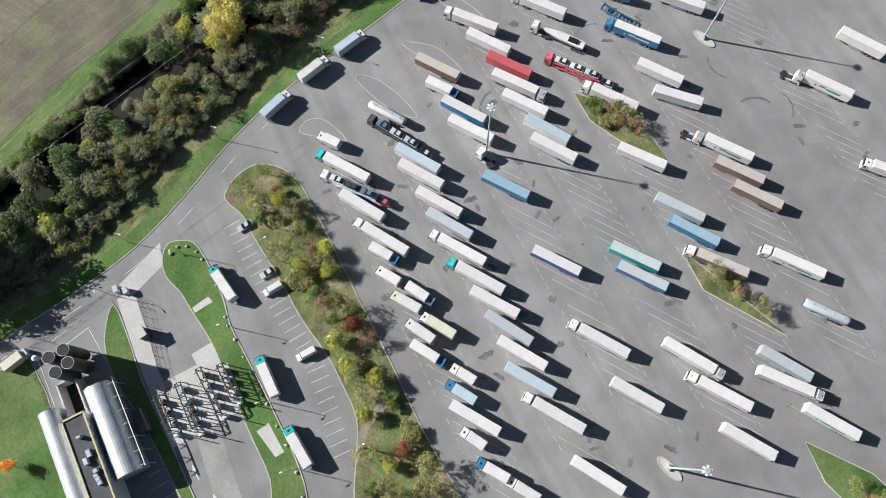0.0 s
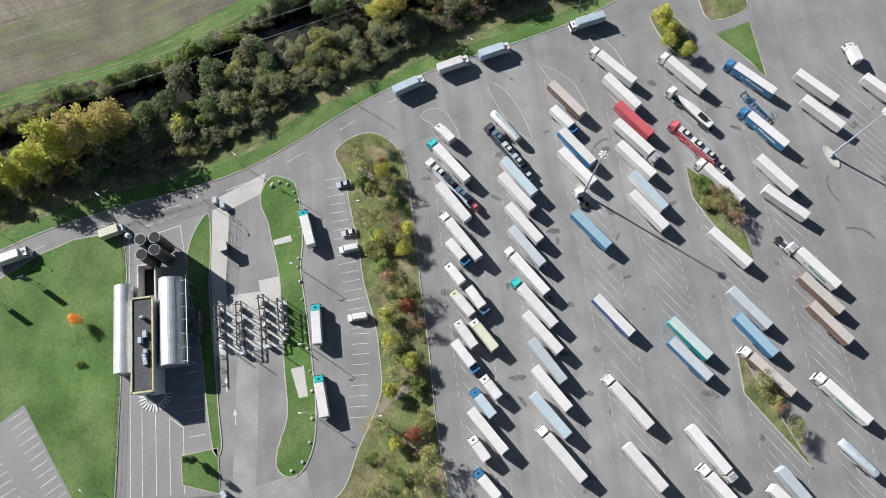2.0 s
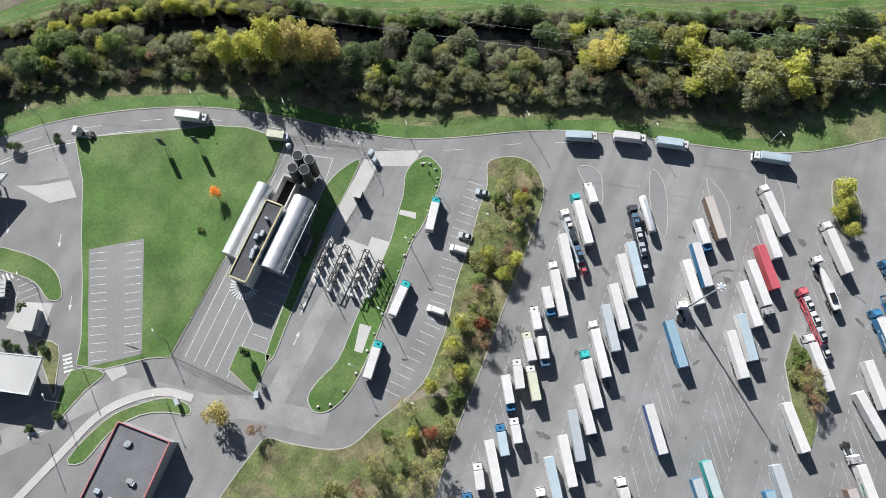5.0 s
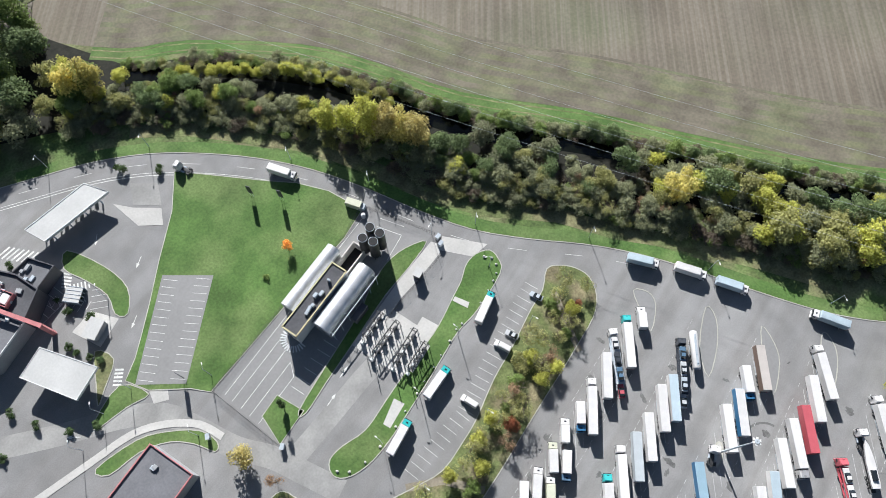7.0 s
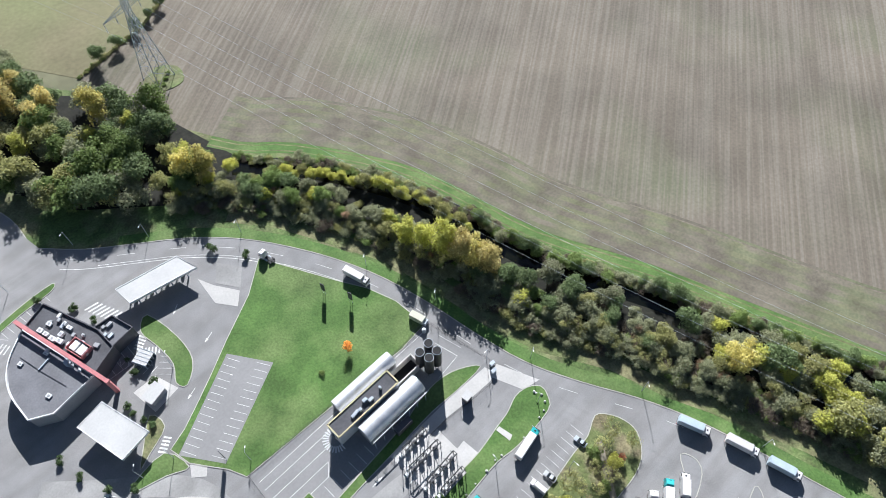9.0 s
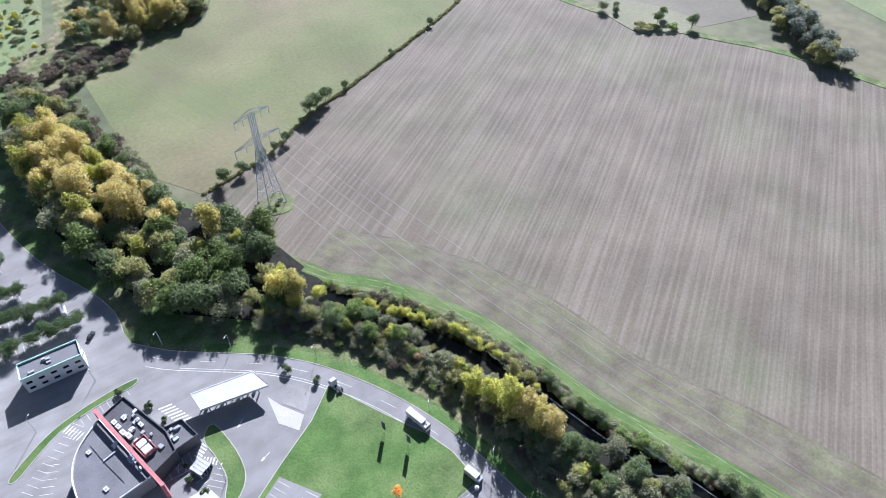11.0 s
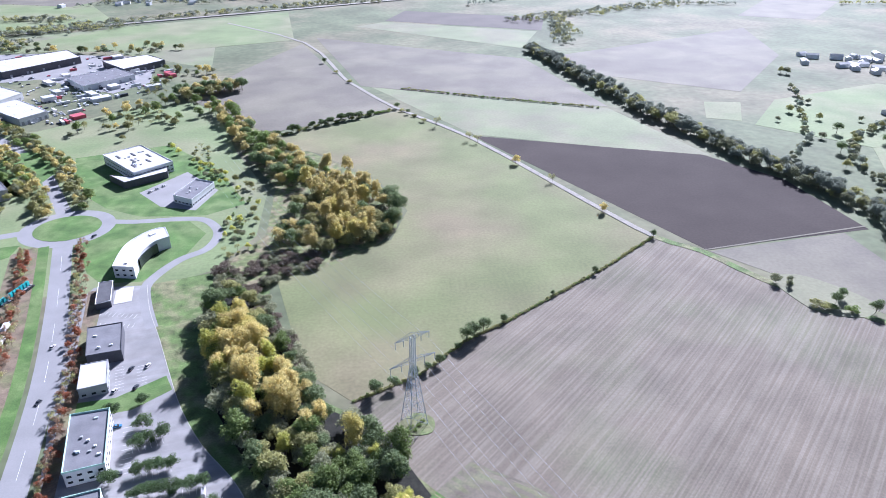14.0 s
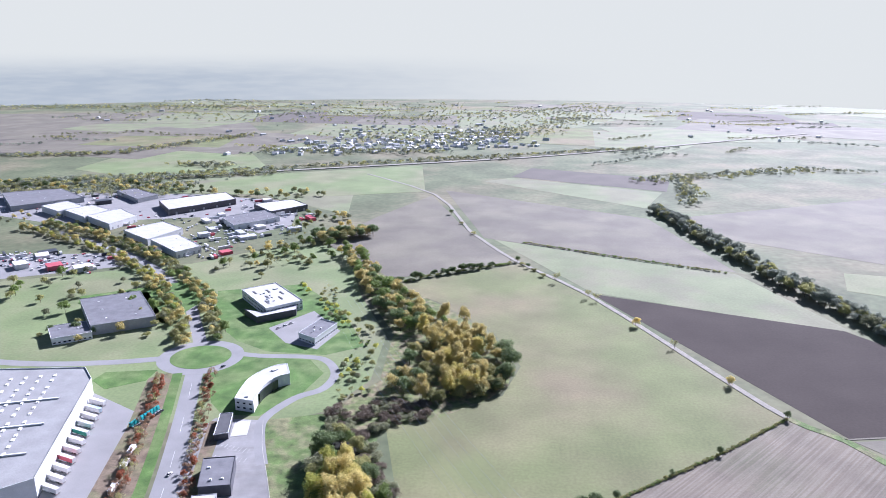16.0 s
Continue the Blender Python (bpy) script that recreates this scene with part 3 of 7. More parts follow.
structure("verge", ribbon(offset(EDGE, -3.0), 5.6, -0.1, 0.11), "grass", "mown green headland path along the field", "grass")
for by in (-4.6, -1.6):
    structure("track", ribbon(offset(EDGE, by), 0.55, -0.1, 0.118), "straw", "pale wheel rut in the grass path", "track")
for k in range(11):
    structure("headland", ribbon(offset(EDGE, 1.2 + 2.3 * k), 2.3 if k < 10 else 1.2, -0.1, 0.098 + 0.004 * (k % 2)), "headland_pale" if k % 2 else "headland", "turned brown soil along the field edge", "field")
island("lawn", [(-56, 182.5), (-69, 178.5), (-83, 171.5), (-92, 163.5), (-98, 156), (-96, 154.5), (-90, 161), (-82, 169), (-69, 175.5), (-57, 179.5)], "grass", "narrow curved strip of grass")
island("lawn", [(-31, 153), (-25, 140), (-23.5, 129), (-28, 121.5), (-31, 124), (-29.5, 131), (-32, 140), (-35, 148)], "grass", "kerbed curve of grass beside the fuel station")
island("lawn", [(-42, 118), (-39, 112), (-46, 106), (-50, 103), (-47, 109)], "verge", "planted strip by the fuel station")
structure("slab", slab([(-44, 128), (-36, 130), (-31, 122), (-40, 118)], 0, 0.1), "concrete", "pale concrete service slab", "slab")
structure("slab", slab([(-2.7, 160.3), (4.4, 153.9), (0.6, 146.2), (-6.2, 152.6)], 0, 0.085), "pale_road", "worn pale paving beside the lawn", "slab")
structure("slab", slab([(-11, 157.4), (-7, 152), (0, 145.3), (-3, 139.7), (-9.2, 145)], 0, 0.09), "concrete", "pale concrete car wash slab", "slab")
structure("lawn", slab([(-160, 290), (-139, 293), (-118, 309), (-112, 297), (-128, 283), (-152, 278)], 0, 0.1), "grass", "strip of lawn between the shops", "grass")
structure("lawn", ribbon([(x - 13, y) for x, y in MAIN], 7, -0.1, 0.13), "grass", "green verge along the main road", "grass")
structure("lawn", slab([(-300, 462), (-262, 470), (-262, 452), (-285, 436), (-302, 448)], 0, 0.12), "grass", "lawn beside the logistics hall", "grass")
structure("lawn", slab(rounded([(252, 378), (272, 380), (290, 362), (300, 342), (286, 328), (262, 335), (254, 352)]), 0, 0.33), "f_pale", "green patch left in the stubble field", "grass")
structure("lawn", slab([(-420, 620), (-330, 680), (-290, 640), (-300, 560), (-360, 640), (-410, 600)], 0, 0.1), "grass", "lawn beside the warehouse", "grass")
structure("lawn", slab(rounded([(3, 260), (11, 268), (20, 264), (19, 254), (8, 253)]), 0, 0.3), "verge", "green patch round the pylon foot", "grass")


# vehicles: x ahead, y to the left, origin on the ground
def wheel(parent, x, y, r=0.5, w=0.3, n=12):
    t = part("wheel", tube((x, y - w / 2, r), (x, y + w / 2, r), r, sides=n), "tyre", parent)
    s = 1 if y > 0 else -1
    part("rim", tube((x, y + s * (w / 2 - 0.02), r), (x, y + s * (w / 2 + 0.015), r), r * 0.6, sides=8), "rim", t)


def add_trailer(p, x0, x1, side, roof, logo=""):
    h = 1.275
    part("body", box(x0, x1, -h, h, 1.15, 3.96, 0.06), side, p)
    part("roof", box(x0 + 0.08, x1 - 0.08, -h + 0.1, h - 0.1, 3.94, 4.02, 0.02), roof, p)
    for s in (-1, 1):
        part("rail", box(x0 + 0.05, x1 - 0.05, s * (h - 0.05) - 0.07, s * (h - 0.05) + 0.07, 3.93, 4.04), roof, p)
        part("rear_door", box(x0 - 0.05, x0 + 0.02, s * 0.62 - 0.58, s * 0.62 + 0.58, 1.2, 3.85, 0.015), roof, p)
        part("tail_light", box(x0 - 0.08, x0 - 0.02, s * 1.0 - 0.16, s * 1.0 + 0.16, 0.8, 0.92), "lamp_red", p)
        part("landing_leg", box(x1 - 3.6, x1 - 3.45, s * 0.85 - 0.07, s * 0.85 + 0.07, 0.04, 1.1), "chassis", p)
        part("side_guard", box(x0 + 4.9, x1 - 4.2, s * 1.2 - 0.02, s * 1.2 + 0.02, 0.5, 0.85), "steel", p)
        for k in range(3):
            wheel(p, x0 + 2.1 + 1.31 * k, s * 1.08)
    part("chassis", box(x0 + 0.3, x1 - 0.6, -0.5, 0.5, 0.85, 1.14), "chassis", p)
    part("bumper", box(x0 - 0.05, x0 + 0.08, -1.2, 1.2, 0.5, 0.66), "chassis", p)
    if logo:
        for s in (-1, 1):
            for a, c, z in ((0.52, 0.66, 2.9), (0.2, 0.5, 2.6), (0.72, 0.76, 2.5)):
                xa, xc = x0 + (x1 - x0) * a, x0 + (x1 - x0) * c
                part("emblem", box(xa, xc, s * h - 0.008, s * h + 0.008, z - 0.35, z + 0.3), logo, p, "plain painted emblem bar")


def add_cab(p, x1, paint, sleeper=True):
    """A cab whose front is at x1."""
    x0, top = x1 - (2.25 if sleeper else 1.9), 3.5 if sleeper else 2.85
    bm = box(x0, x1, -1.22, 1.22, 0.75, top, 0.12)
    for v in bm.verts:
        if v.co.z > 2.0 and v.co.x > x1 - 0.6:
            v.co.x -= 0.22 * (v.co.z - 2.0) / (top - 2.0)
    part("cab", bm, paint, p)
    bm = box(x1 - 0.16, x1 + 0.02, -1.08, 1.08, 1.75, 2.55)
    part("windscreen", bm, "glass", p)
    for s in (-1, 1):
        part("side_window", box(x1 - 1.05, x1 - 0.3, s * 1.22 - 0.012, s * 1.22 + 0.012, 1.8, 2.45), "glass", p)
        part("mirror", box(x1 - 0.28, x1 - 0.14, s * 1.42 - 0.12, s * 1.42 + 0.12, 1.75, 2.4, 0.03), "chassis", p)
        part("headlight", box(x1 - 0.02, x1 + 0.03, s * 0.95 - 0.18, s * 0.95 + 0.18, 0.75, 0.95), "lamp_white", p)
        wheel(p, x1 - 1.35, s * 1.05)
    part("bumper", box(x1 - 0.3, x1 + 0.05, -1.22, 1.22, 0.35, 0.74, 0.05), "chassis" if paint == "dark" else paint, p)
    part("sun_visor", box(x1 - 0.42, x1 - 0.02, -1.1, 1.1, 2.6, 2.68), "glass", p)
    if sleeper:
        bm = box(x0 + 0.25, x1 - 0.55, -1.05, 1.05, top - 0.02, top + 0.5, 0.05)
        for v in bm.verts:
            if v.co.z > top + 0.2 and v.co.x > x0 + 0.9:
                v.co.z = top + 0.05
        part("roof_deflector", bm, paint, p)
        part("roof_hatch", box(x1 - 1.0, x1 - 0.6, -0.3, 0.3, top + 0.03, top + 0.1), "glass", p)
    else:
        part("roof_hatch", box(x1 - 1.2, x1 - 0.8, -0.3, 0.3, top - 0.01, top + 0.05), "glass", p)


def add_tractor(p, x1, paint):
    add_cab(p, x1, paint)
    part("chassis", box(x1 - 6.0, x1 - 2.2, -0.45, 0.45, 0.7, 0.98), "chassis", p)
    part("fifth_wheel", tube((x1 - 4.9, 0, 0.98), (x1 - 4.9, 0, 1.12), 0.5, sides=12), "chassis", p)
    for s in (-1, 1):
        part("fuel_tank", box(x1 - 3.8, x1 - 2.5, s * 0.95 - 0.25, s * 0.95 + 0.25, 0.45, 1.0, 0.08), "steel", p)
        part("mudguard", box(x1 - 5.6, x1 - 4.4, s * 1.0 - 0.25, s * 1.0 + 0.25, 1.03, 1.09), "chassis", p)
        wheel(p, x1 - 5.0, s * 1.0, w=0.5)


def carved(kind, cab, body, roof=None, length=13.6, logo=""):
    """One vehicle of that kind, built round its middle."""
    roof = roof or body
    p = new({"trailer": "semi_trailer", "rig": "articulated_lorry", "rigid": "box_lorry", "tractor": "tractor_unit", "carrier": "car_transporter", "tanker": "tank_trailer", "flatbed": "skeletal_trailer", "boat": "boat_transporter"}[kind])
    L = length
    if kind == "trailer":
        add_trailer(p, -L / 2, L / 2, body, roof, logo)
    elif kind == "rig":
        add_tractor(p, L / 2, cab)
        add_trailer(p, -L / 2, L / 2 - 2.65, body, roof, logo)
    elif kind == "tractor":
        add_tractor(p, 3.0, cab)
    elif kind == "rigid":
        add_cab(p, L / 2, cab, False)
        part("body", box(-L / 2, L / 2 - 2.1, -1.25, 1.25, 1.05, 3.7, 0.06), body, p)
        part("roof", box(-L / 2 + 0.1, L / 2 - 2.2, -1.15, 1.15, 3.68, 3.75, 0.02), roof, p)
        part("chassis", box(-L / 2 + 0.2, L / 2 - 0.5, -0.45, 0.45, 0.72, 1.04), "chassis", p)
        part("bumper", box(-L / 2 - 0.05, -L / 2 + 0.08, -1.15, 1.15, 0.5, 0.66), "chassis", p)
        for s in (-1, 1):
            part("rear_door", box(-L / 2 - 0.04, -L / 2 + 0.02, s * 0.6 - 0.56, s * 0.6 + 0.56, 1.1, 3.6), roof, p)
            part("tail_light", box(-L / 2 - 0.06, -L / 2, s * 1.0 - 0.14, s * 1.0 + 0.14, 0.75, 0.87), "lamp_red", p)
            wheel(p, -L / 2 + 1.9, s * 1.0, w=0.5)
    elif kind == "tanker":
        x0, x1 = -L / 2, L / 2
        bm = bmesh.new()
        rows = []
        for x, r in ((x0, 0.55), (x0 + 0.25, 1.0), (x0 + 0.7, 1.18), (x1 - 0.7, 1.18), (x1 - 0.25, 1.0), (x1, 0.55)):
            rows.append([bm.verts.new((x, r * 1.03 * math.cos(k * math.tau / 20), 2.45 + r * 0.98 * math.sin(k * math.tau / 20))) for k in range(20)])
        for a, c in zip(rows, rows[1:]):
            for k in range(20):
                bm.faces.new((a[k], a[(k + 1) % 20], c[(k + 1) % 20], c[k]))
        bm.faces.new(rows[0]), bm.faces.new(rows[-1][::-1])
        part("tank", bm, body, p, smooth=True)
        part("walkway", box(x0 + 1.2, x1 - 1.2, -0.35, 0.35, 3.6, 3.66), "steel", p)
        for k in range(4):
            x = x0 + 2.0 + k * (L - 4) / 3
            part("hatch", tube((x, 0, 3.6), (x, 0, 3.78), 0.3, sides=12), "steel", p)
        for s in (-1, 1):
            part("side_guard", box(x0 + 4.8, x1 - 4, s * 1.15 - 0.04, s * 1.15 + 0.04, 0.6, 1.2), "steel", p)
            for k in range(3):
                wheel(p, x0 + 2.0 + 1.31 * k, s * 1.08)
            part("landing_leg", box(x1 - 3.2, x1 - 3.05, s * 0.8 - 0.07, s * 0.8 + 0.07, 0.04, 1.4), "chassis", p)
        part("chassis", box(x0 + 0.4, x1 - 0.4, -0.5, 0.5, 0.95, 1.4), "chassis", p)
    elif kind == "flatbed":
        x0, x1 = -L / 2, L / 2
        for s in (-1, 1):
            part("beam", box(x0, x1, s * 1.0 - 0.12, s * 1.0 + 0.12, 1.0, 1.25), body, p)
            for k in range(3):
                wheel(p, x0 + 1.6 + 1.31 * k, s * 1.05)
            part("landing_leg", box(x1 - 2.4, x1 - 2.25, s * 0.8 - 0.07, s * 0.8 + 0.07, 0.04, 1.0), "chassis", p)
        for k in range(9):
            x = x0 + 0.15 + k * (L - 0.3) / 8
            part("crossbar", box(x - 0.12, x + 0.12, -1.2, 1.2, 1.1, 1.3), body, p)
        part("headboard", box(x1 - 0.15, x1, -1.2, 1.2, 1.25, 2.4), body, p)
    elif kind == "carrier":
        add_cab(p, L / 2, cab)
        x0 = -L / 2
        part("chassis", box(x0 + 0.3, L / 2 - 2.0, -0.5, 0.5, 0.6, 0.95), "chassis", p)
        part("lower_deck", box(x0, L / 2 - 2.6, -1.25, 1.25, 0.95, 1.05), cab if cab != "white" else "steel", p)
        part("upper_deck", box(x0 + 1.5, L / 2 - 2.5, -1.25, 1.25, 2.62, 2.7), cab if cab != "white" else "steel", p)
        for s in (-1, 1):
            for k in range(5):
                x = x0 + 1.6 + k * (L - 4.6) / 4
                part("post", box(x - 0.08, x + 0.08, s * 1.2 - 0.05, s * 1.2 + 0.05, 1.0, 2.75), cab if cab != "white" else "steel", p)
            for x in (x0 + 3.2, x0 + 4.5, L / 2 - 5.2):
                wheel(p, x, s * 1.05, 0.42)
    elif kind == "boat":
        add_tractor(p, L / 2, cab)
        x0, x1 = -L / 2, L / 2 - 3.4
        part("chassis", box(x0, x1, -0.6, 0.6, 0.75, 1.0), "chassis", p)
        bm = bmesh.new()
        rows = []
        for k in range(11):
            t = k / 10
            w = 1.3 * min(1, 1.9 * math.sqrt(max(1 - t, 0.0)) * 0.75 + 0.02) * (0.9 if k == 0 else 1)
            x = x0 + 1 + t * (x1 - x0 - 1)
            rows.append([bm.verts.new(c) for c in ((x, -w, 2.9 + 0.3 * t), (x, -w * 0.7, 1.6 + 0.8 * t * t), (x, 0, 1.1 + 1.5 * t ** 3), (x, w * 0.7, 1.6 + 0.8 * t * t), (x, w, 2.9 + 0.3 * t), (x, 0, 3.15 + 0.15 * t))])
        for a, c in zip(rows, rows[1:]):
            for k in range(6):
                bm.faces.new((a[k], a[(k + 1) % 6], c[(k + 1) % 6], c[k]))
        bm.faces.new(rows[0])
        part("hull", bm, "white", p, "white boat hull", smooth=False)
        part("cabin", box(x0 + 3, x0 + 6, -0.8, 0.8, 3.0, 3.7, 0.1, taper=0.15), "glass", p)
        for s in (-1, 1):
            for k in range(3):
                wheel(p, x0 + 1.6 + 1.2 * k, s * 1.0)
    return p


PROTO = {}


def put(key, build, m, label, category, group=""):
    """Place a thing: built at its first use, copied afterwards."""
    if key in PROTO:
        return copy_thing(PROTO[key], m)
    ob = build()
    ob.matrix_basis = m
    PROTO[key] = ob
    return tagged(ob, label, category, group)


TINT = {"white": "white", "cream": "cream", "grey": "pale grey", "ltblue": "pale blue", "blue": "blue", "teal": "teal", "navy": "navy blue", "red": "red", "brown": "brown", "green": "green", "dark": "dark", "steel": "steel grey",
        "bluegrey": "blue grey", "tan": "tan", "aqua": "aqua", "skyblue": "sky blue", "orange": "orange", "silver": "silver"}
KINDS = {"trailer": "box semi-trailer parked without its tractor", "rig": "articulated lorry parked in its bay", "rigid": "box lorry parked in the lorry park", "tractor": "tractor unit parked without trailer",
         "carrier": "car transporter loaded with cars", "tanker": "tank trailer with hatches and walkway on top", "flatbed": "bare skeletal trailer", "boat": "lorry carrying a white boat hull"}


def park(kind, x, y, heading, cab, side, roof=None, length=13.6, logo="", z=0.04):
    roof = roof or side
    key = (kind, cab, side, roof, length, logo)
    words = TINT[side if kind in ("trailer", "tanker", "flatbed") else cab] + " " + KINDS[kind]
    if kind == "rig":
        words += ", " + TINT[roof] + " trailer"
    if roof != side and kind == "trailer":
        words += ", " + TINT[roof] + " roof"
    return put(key, lambda: carved(kind, cab, side, roof, length, logo), pose(x, y, z, 0, 0, heading), words, "trailer" if kind in ("trailer", "flatbed", "tanker") else "truck", "parked lorries")


def car(paint, van=False):
    p = new("van" if van else "car")
    L, W, H = (5.4, 1.95, 2.3) if van else (4.3, 1.76, 1.46)
    bm = box(-L / 2, L / 2, -W / 2, W / 2, 0.3, 1.1 if van else 0.86, 0.12)
    part("body", bm, paint, p)
    a, c = (-L / 2 + 0.1, L / 2 - 1.0) if van else (-L / 2 + 0.45, L / 2 - 1.25)
    bm = box(a, c, -W / 2 + 0.05, W / 2 - 0.05, 1.0 if van else 0.8, H, 0.1)
    for v in bm.verts:
        if v.co.z > 1.2:
            v.co.y *= 0.86
            v.co.x += (0.0 if van else 0.35) if v.co.x < 0 else (-0.5 if van else -0.6)
    part("cabin", bm, paint if van else "glass", p)
    if not van:
        part("roof", box(a + 0.75, c - 0.85, -W / 2 + 0.24, W / 2 - 0.24, H - 0.02, H + 0.03, 0.02), paint, p)
    else:
        part("windscreen", box(c - 0.42, c - 0.2, -0.75, 0.75, 1.3, 2.0), "glass", p)
    for s in (-1, 1):
        for x in (-L / 2 + 0.8, L / 2 - 0.85):
            wheel(p, x, s * (W / 2 - 0.1), 0.32, 0.2)
        part("headlight", box(L / 2 - 0.05, L / 2 + 0.01, s * 0.6 - 0.15, s * 0.6 + 0.15, 0.6, 0.75), "lamp_white", p)
        part("tail_light", box(-L / 2 - 0.01, -L / 2 + 0.05, s * 0.65 - 0.12, s * 0.65 + 0.12, 0.6, 0.78), "lamp_red", p)
    return p


def park_car(x, y, heading, paint, van=False, z=0.04, tilt=0):
    return put(("car", paint, van), lambda: car(paint, van), pose(x, y, z, 0, tilt, heading), f"{TINT[paint]} {'delivery van' if van else 'car'} parked in a bay", "van" if van else "car", "parked cars")


LORRIES = [
    ('rig', 79.5, 10.5, 47, 'teal', 'white', 'white', 16.5, ''),
    ('carrier', 73.0, 9.3, 51, 'white', 'steel', 'steel', 18.5, ''),
    ('trailer', 66.9, 7.8, 44, 'white', 'white', 'white', 13.6, ''),
    ('rig', 57.1, 4.7, 44, 'white', 'white', 'white', 16.5, ''),
    ('rigid', 52.4, 4.8, 226, 'blue', 'white', 'white', 8.5, ''),
    ('rigid', 46.3, 5.2, 44, 'white', 'white', 'white', 7, ''),
    ('rigid', 39.5, -1.9, 222, 'bluegrey', 'white', 'white', 8.5, ''),
    ('rigid', 38.4, 2.3, 46, 'cream', 'white', 'white', 8.5, ''),
    ('rigid', 30.5, -4.3, 44, 'white', 'cream', 'cream', 10, ''),
    ('rigid', 30.2, 0.5, 41, 'white', 'white', 'white', 8.5, ''),
    ('rigid', 24.1, -0.2, 224, 'blue', 'white', 'white', 10, ''),
    ('rigid', 17.0, -7.4, 44, 'white', 'white', 'white', 7, ''),
    ('rigid', 12.8, -5.8, 44, 'blue', 'ltblue', 'ltblue', 8.5, ''),
    ('trailer', 5.9, -7.6, 46, 'white', 'white', 'white', 13.6, ''),
    ('rigid', 1.4, -5.9, 42, 'white', 'white', 'white', 7, ''),
    ('rigid', -6.9, -8.7, 47, 'blue', 'white', 'white', 8.5, ''),
    ('rigid', 88.2, 12.7, 48, 'white', 'white', 'white', 7, ''),
]
for row in LORRIES:
    park(*row)
LORRIES = [
    ('tanker', 92.3, -4.9, 46, 'white', 'white', 'white', 12, ''),
    ('carrier', 85.3, -5.9, 43, 'dark', 'steel', 'steel', 18.5, ''),
    ('trailer', 76.5, -9.9, 45, 'white', 'white', 'ltblue', 13.6, ''),
    ('trailer', 71.8, -9.7, 46, 'white', 'white', 'white', 13.6, ''),
    ('trailer', 62.8, -12.5, 46, 'white', 'white', 'white', 13.6, ''),
    ('trailer', 56.1, -13.7, 45, 'white', 'grey', 'grey', 13.6, ''),
    ('rig', 49.2, -14.2, 46, 'white', 'white', 'white', 16.5, ''),
    ('rig', 40.7, -16.9, 46, 'teal', 'white', 'white', 16.5, ''),
    ('trailer', 32.7, -19.8, 47, 'white', 'white', 'white', 13.6, ''),
    ('trailer', 25.4, -21.5, 43, 'white', 'grey', 'grey', 13.6, ''),
    ('trailer', 18.4, -23.1, 45, 'white', 'white', 'white', 13.6, ''),
    ('trailer', 11.6, -23.2, 46, 'white', 'white', 'ltblue', 13.6, ''),
    ('rig', 2.5, -26.7, 46, 'white', 'white', 'white', 16.5, ''),
]
for row in LORRIES:
    park(*row)
LORRIES = [
    ('trailer', 102.7, -21.9, 47, 'white', 'brown', 'tan', 13.6, ''),
    ('rigid', 96.1, -21.8, 228, 'blue', 'white', 'white', 10, ''),
    ('trailer', 87.7, -25.8, 46, 'white', 'blue', 'white', 13.6, ''),
    ('trailer', 81.5, -26.2, 47, 'white', 'white', 'white', 13.6, ''),
    ('tractor', 72.5, -28.3, 32, 'white', 'white', 'white', 6, ''),
    ('trailer', 63.0, -31.2, 48, 'white', 'blue', 'skyblue', 13.6, ''),
    ('trailer', 39.4, -38.3, 48, 'white', 'navy', 'white', 13.6, ''),
    ('rig', 17.3, -42.9, 46, 'white', 'white', 'white', 16.5, ''),
    ('trailer', 1.6, -47.8, 46, 'white', 'white', 'white', 13.6, ''),
]
for row in LORRIES:
    park(*row)
LORRIES = [
    ('rig', 115.5, -35.1, 52, 'white', 'white', 'white', 16.5, ''),
    ('trailer', 107.0, -38.1, 47, 'white', 'white', 'white', 13.6, ''),
    ('trailer', 98.2, -41.9, 48, 'white', 'red', 'red', 13.6, ''),
    ('rig', 91.6, -43.0, 229, 'white', 'white', 'white', 16.5, ''),
    ('trailer', 85.5, -42.9, 48, 'white', 'white', 'white', 13.6, ''),
    ('trailer', 76.3, -46.7, 44, 'white', 'white', 'ltblue', 13.6, ''),
    ('trailer', 70.4, -46.8, 46, 'white', 'white', 'white', 13.6, ''),
    ('trailer', 35.5, -58.6, 49, 'white', 'teal', 'aqua', 13.6, ''),
    ('trailer', 30.0, -58.7, 49, 'white', 'blue', 'grey', 13.6, ''),
    ('rig', 6.7, -64.5, 224, 'white', 'white', 'white', 16.5, ''),
    ('rig', -2.4, -67.8, 47, 'white', 'white', 'white', 16.5, ''),
]
for row in LORRIES:
    park(*row)
LORRIES = [
    ('rig', 115.7, -55.8, 50, 'white', 'white', 'white', 16.5, ''),
    ('boat', 104.0, -58.6, 49, 'white', 'white', 'white', 17.5, ''),
    ('carrier', 92.7, -60.0, 50, 'red', 'steel', 'steel', 18.5, ''),
    ('rig', 81.8, -66.7, 48, 'white', 'white', 'white', 16.5, ''),
    ('trailer', 62.0, -69.4, 50, 'white', 'white', 'white', 13.6, ''),
    ('trailer', 45.4, -74.4, 48, 'white', 'grey', 'grey', 13.6, ''),
    ('trailer', 38.3, -75.9, 46, 'white', 'blue', 'skyblue', 13.6, ''),
    ('rig', 29.1, -78.8, 51, 'white', 'brown', 'tan', 16.5, ''),
    ('trailer', 0.0, -86.0, 44, 'white', 'grey', 'grey', 13.6, ''),
    ('rig', -4.9, -85.6, 232, 'white', 'white', 'white', 16.5, ''),
]
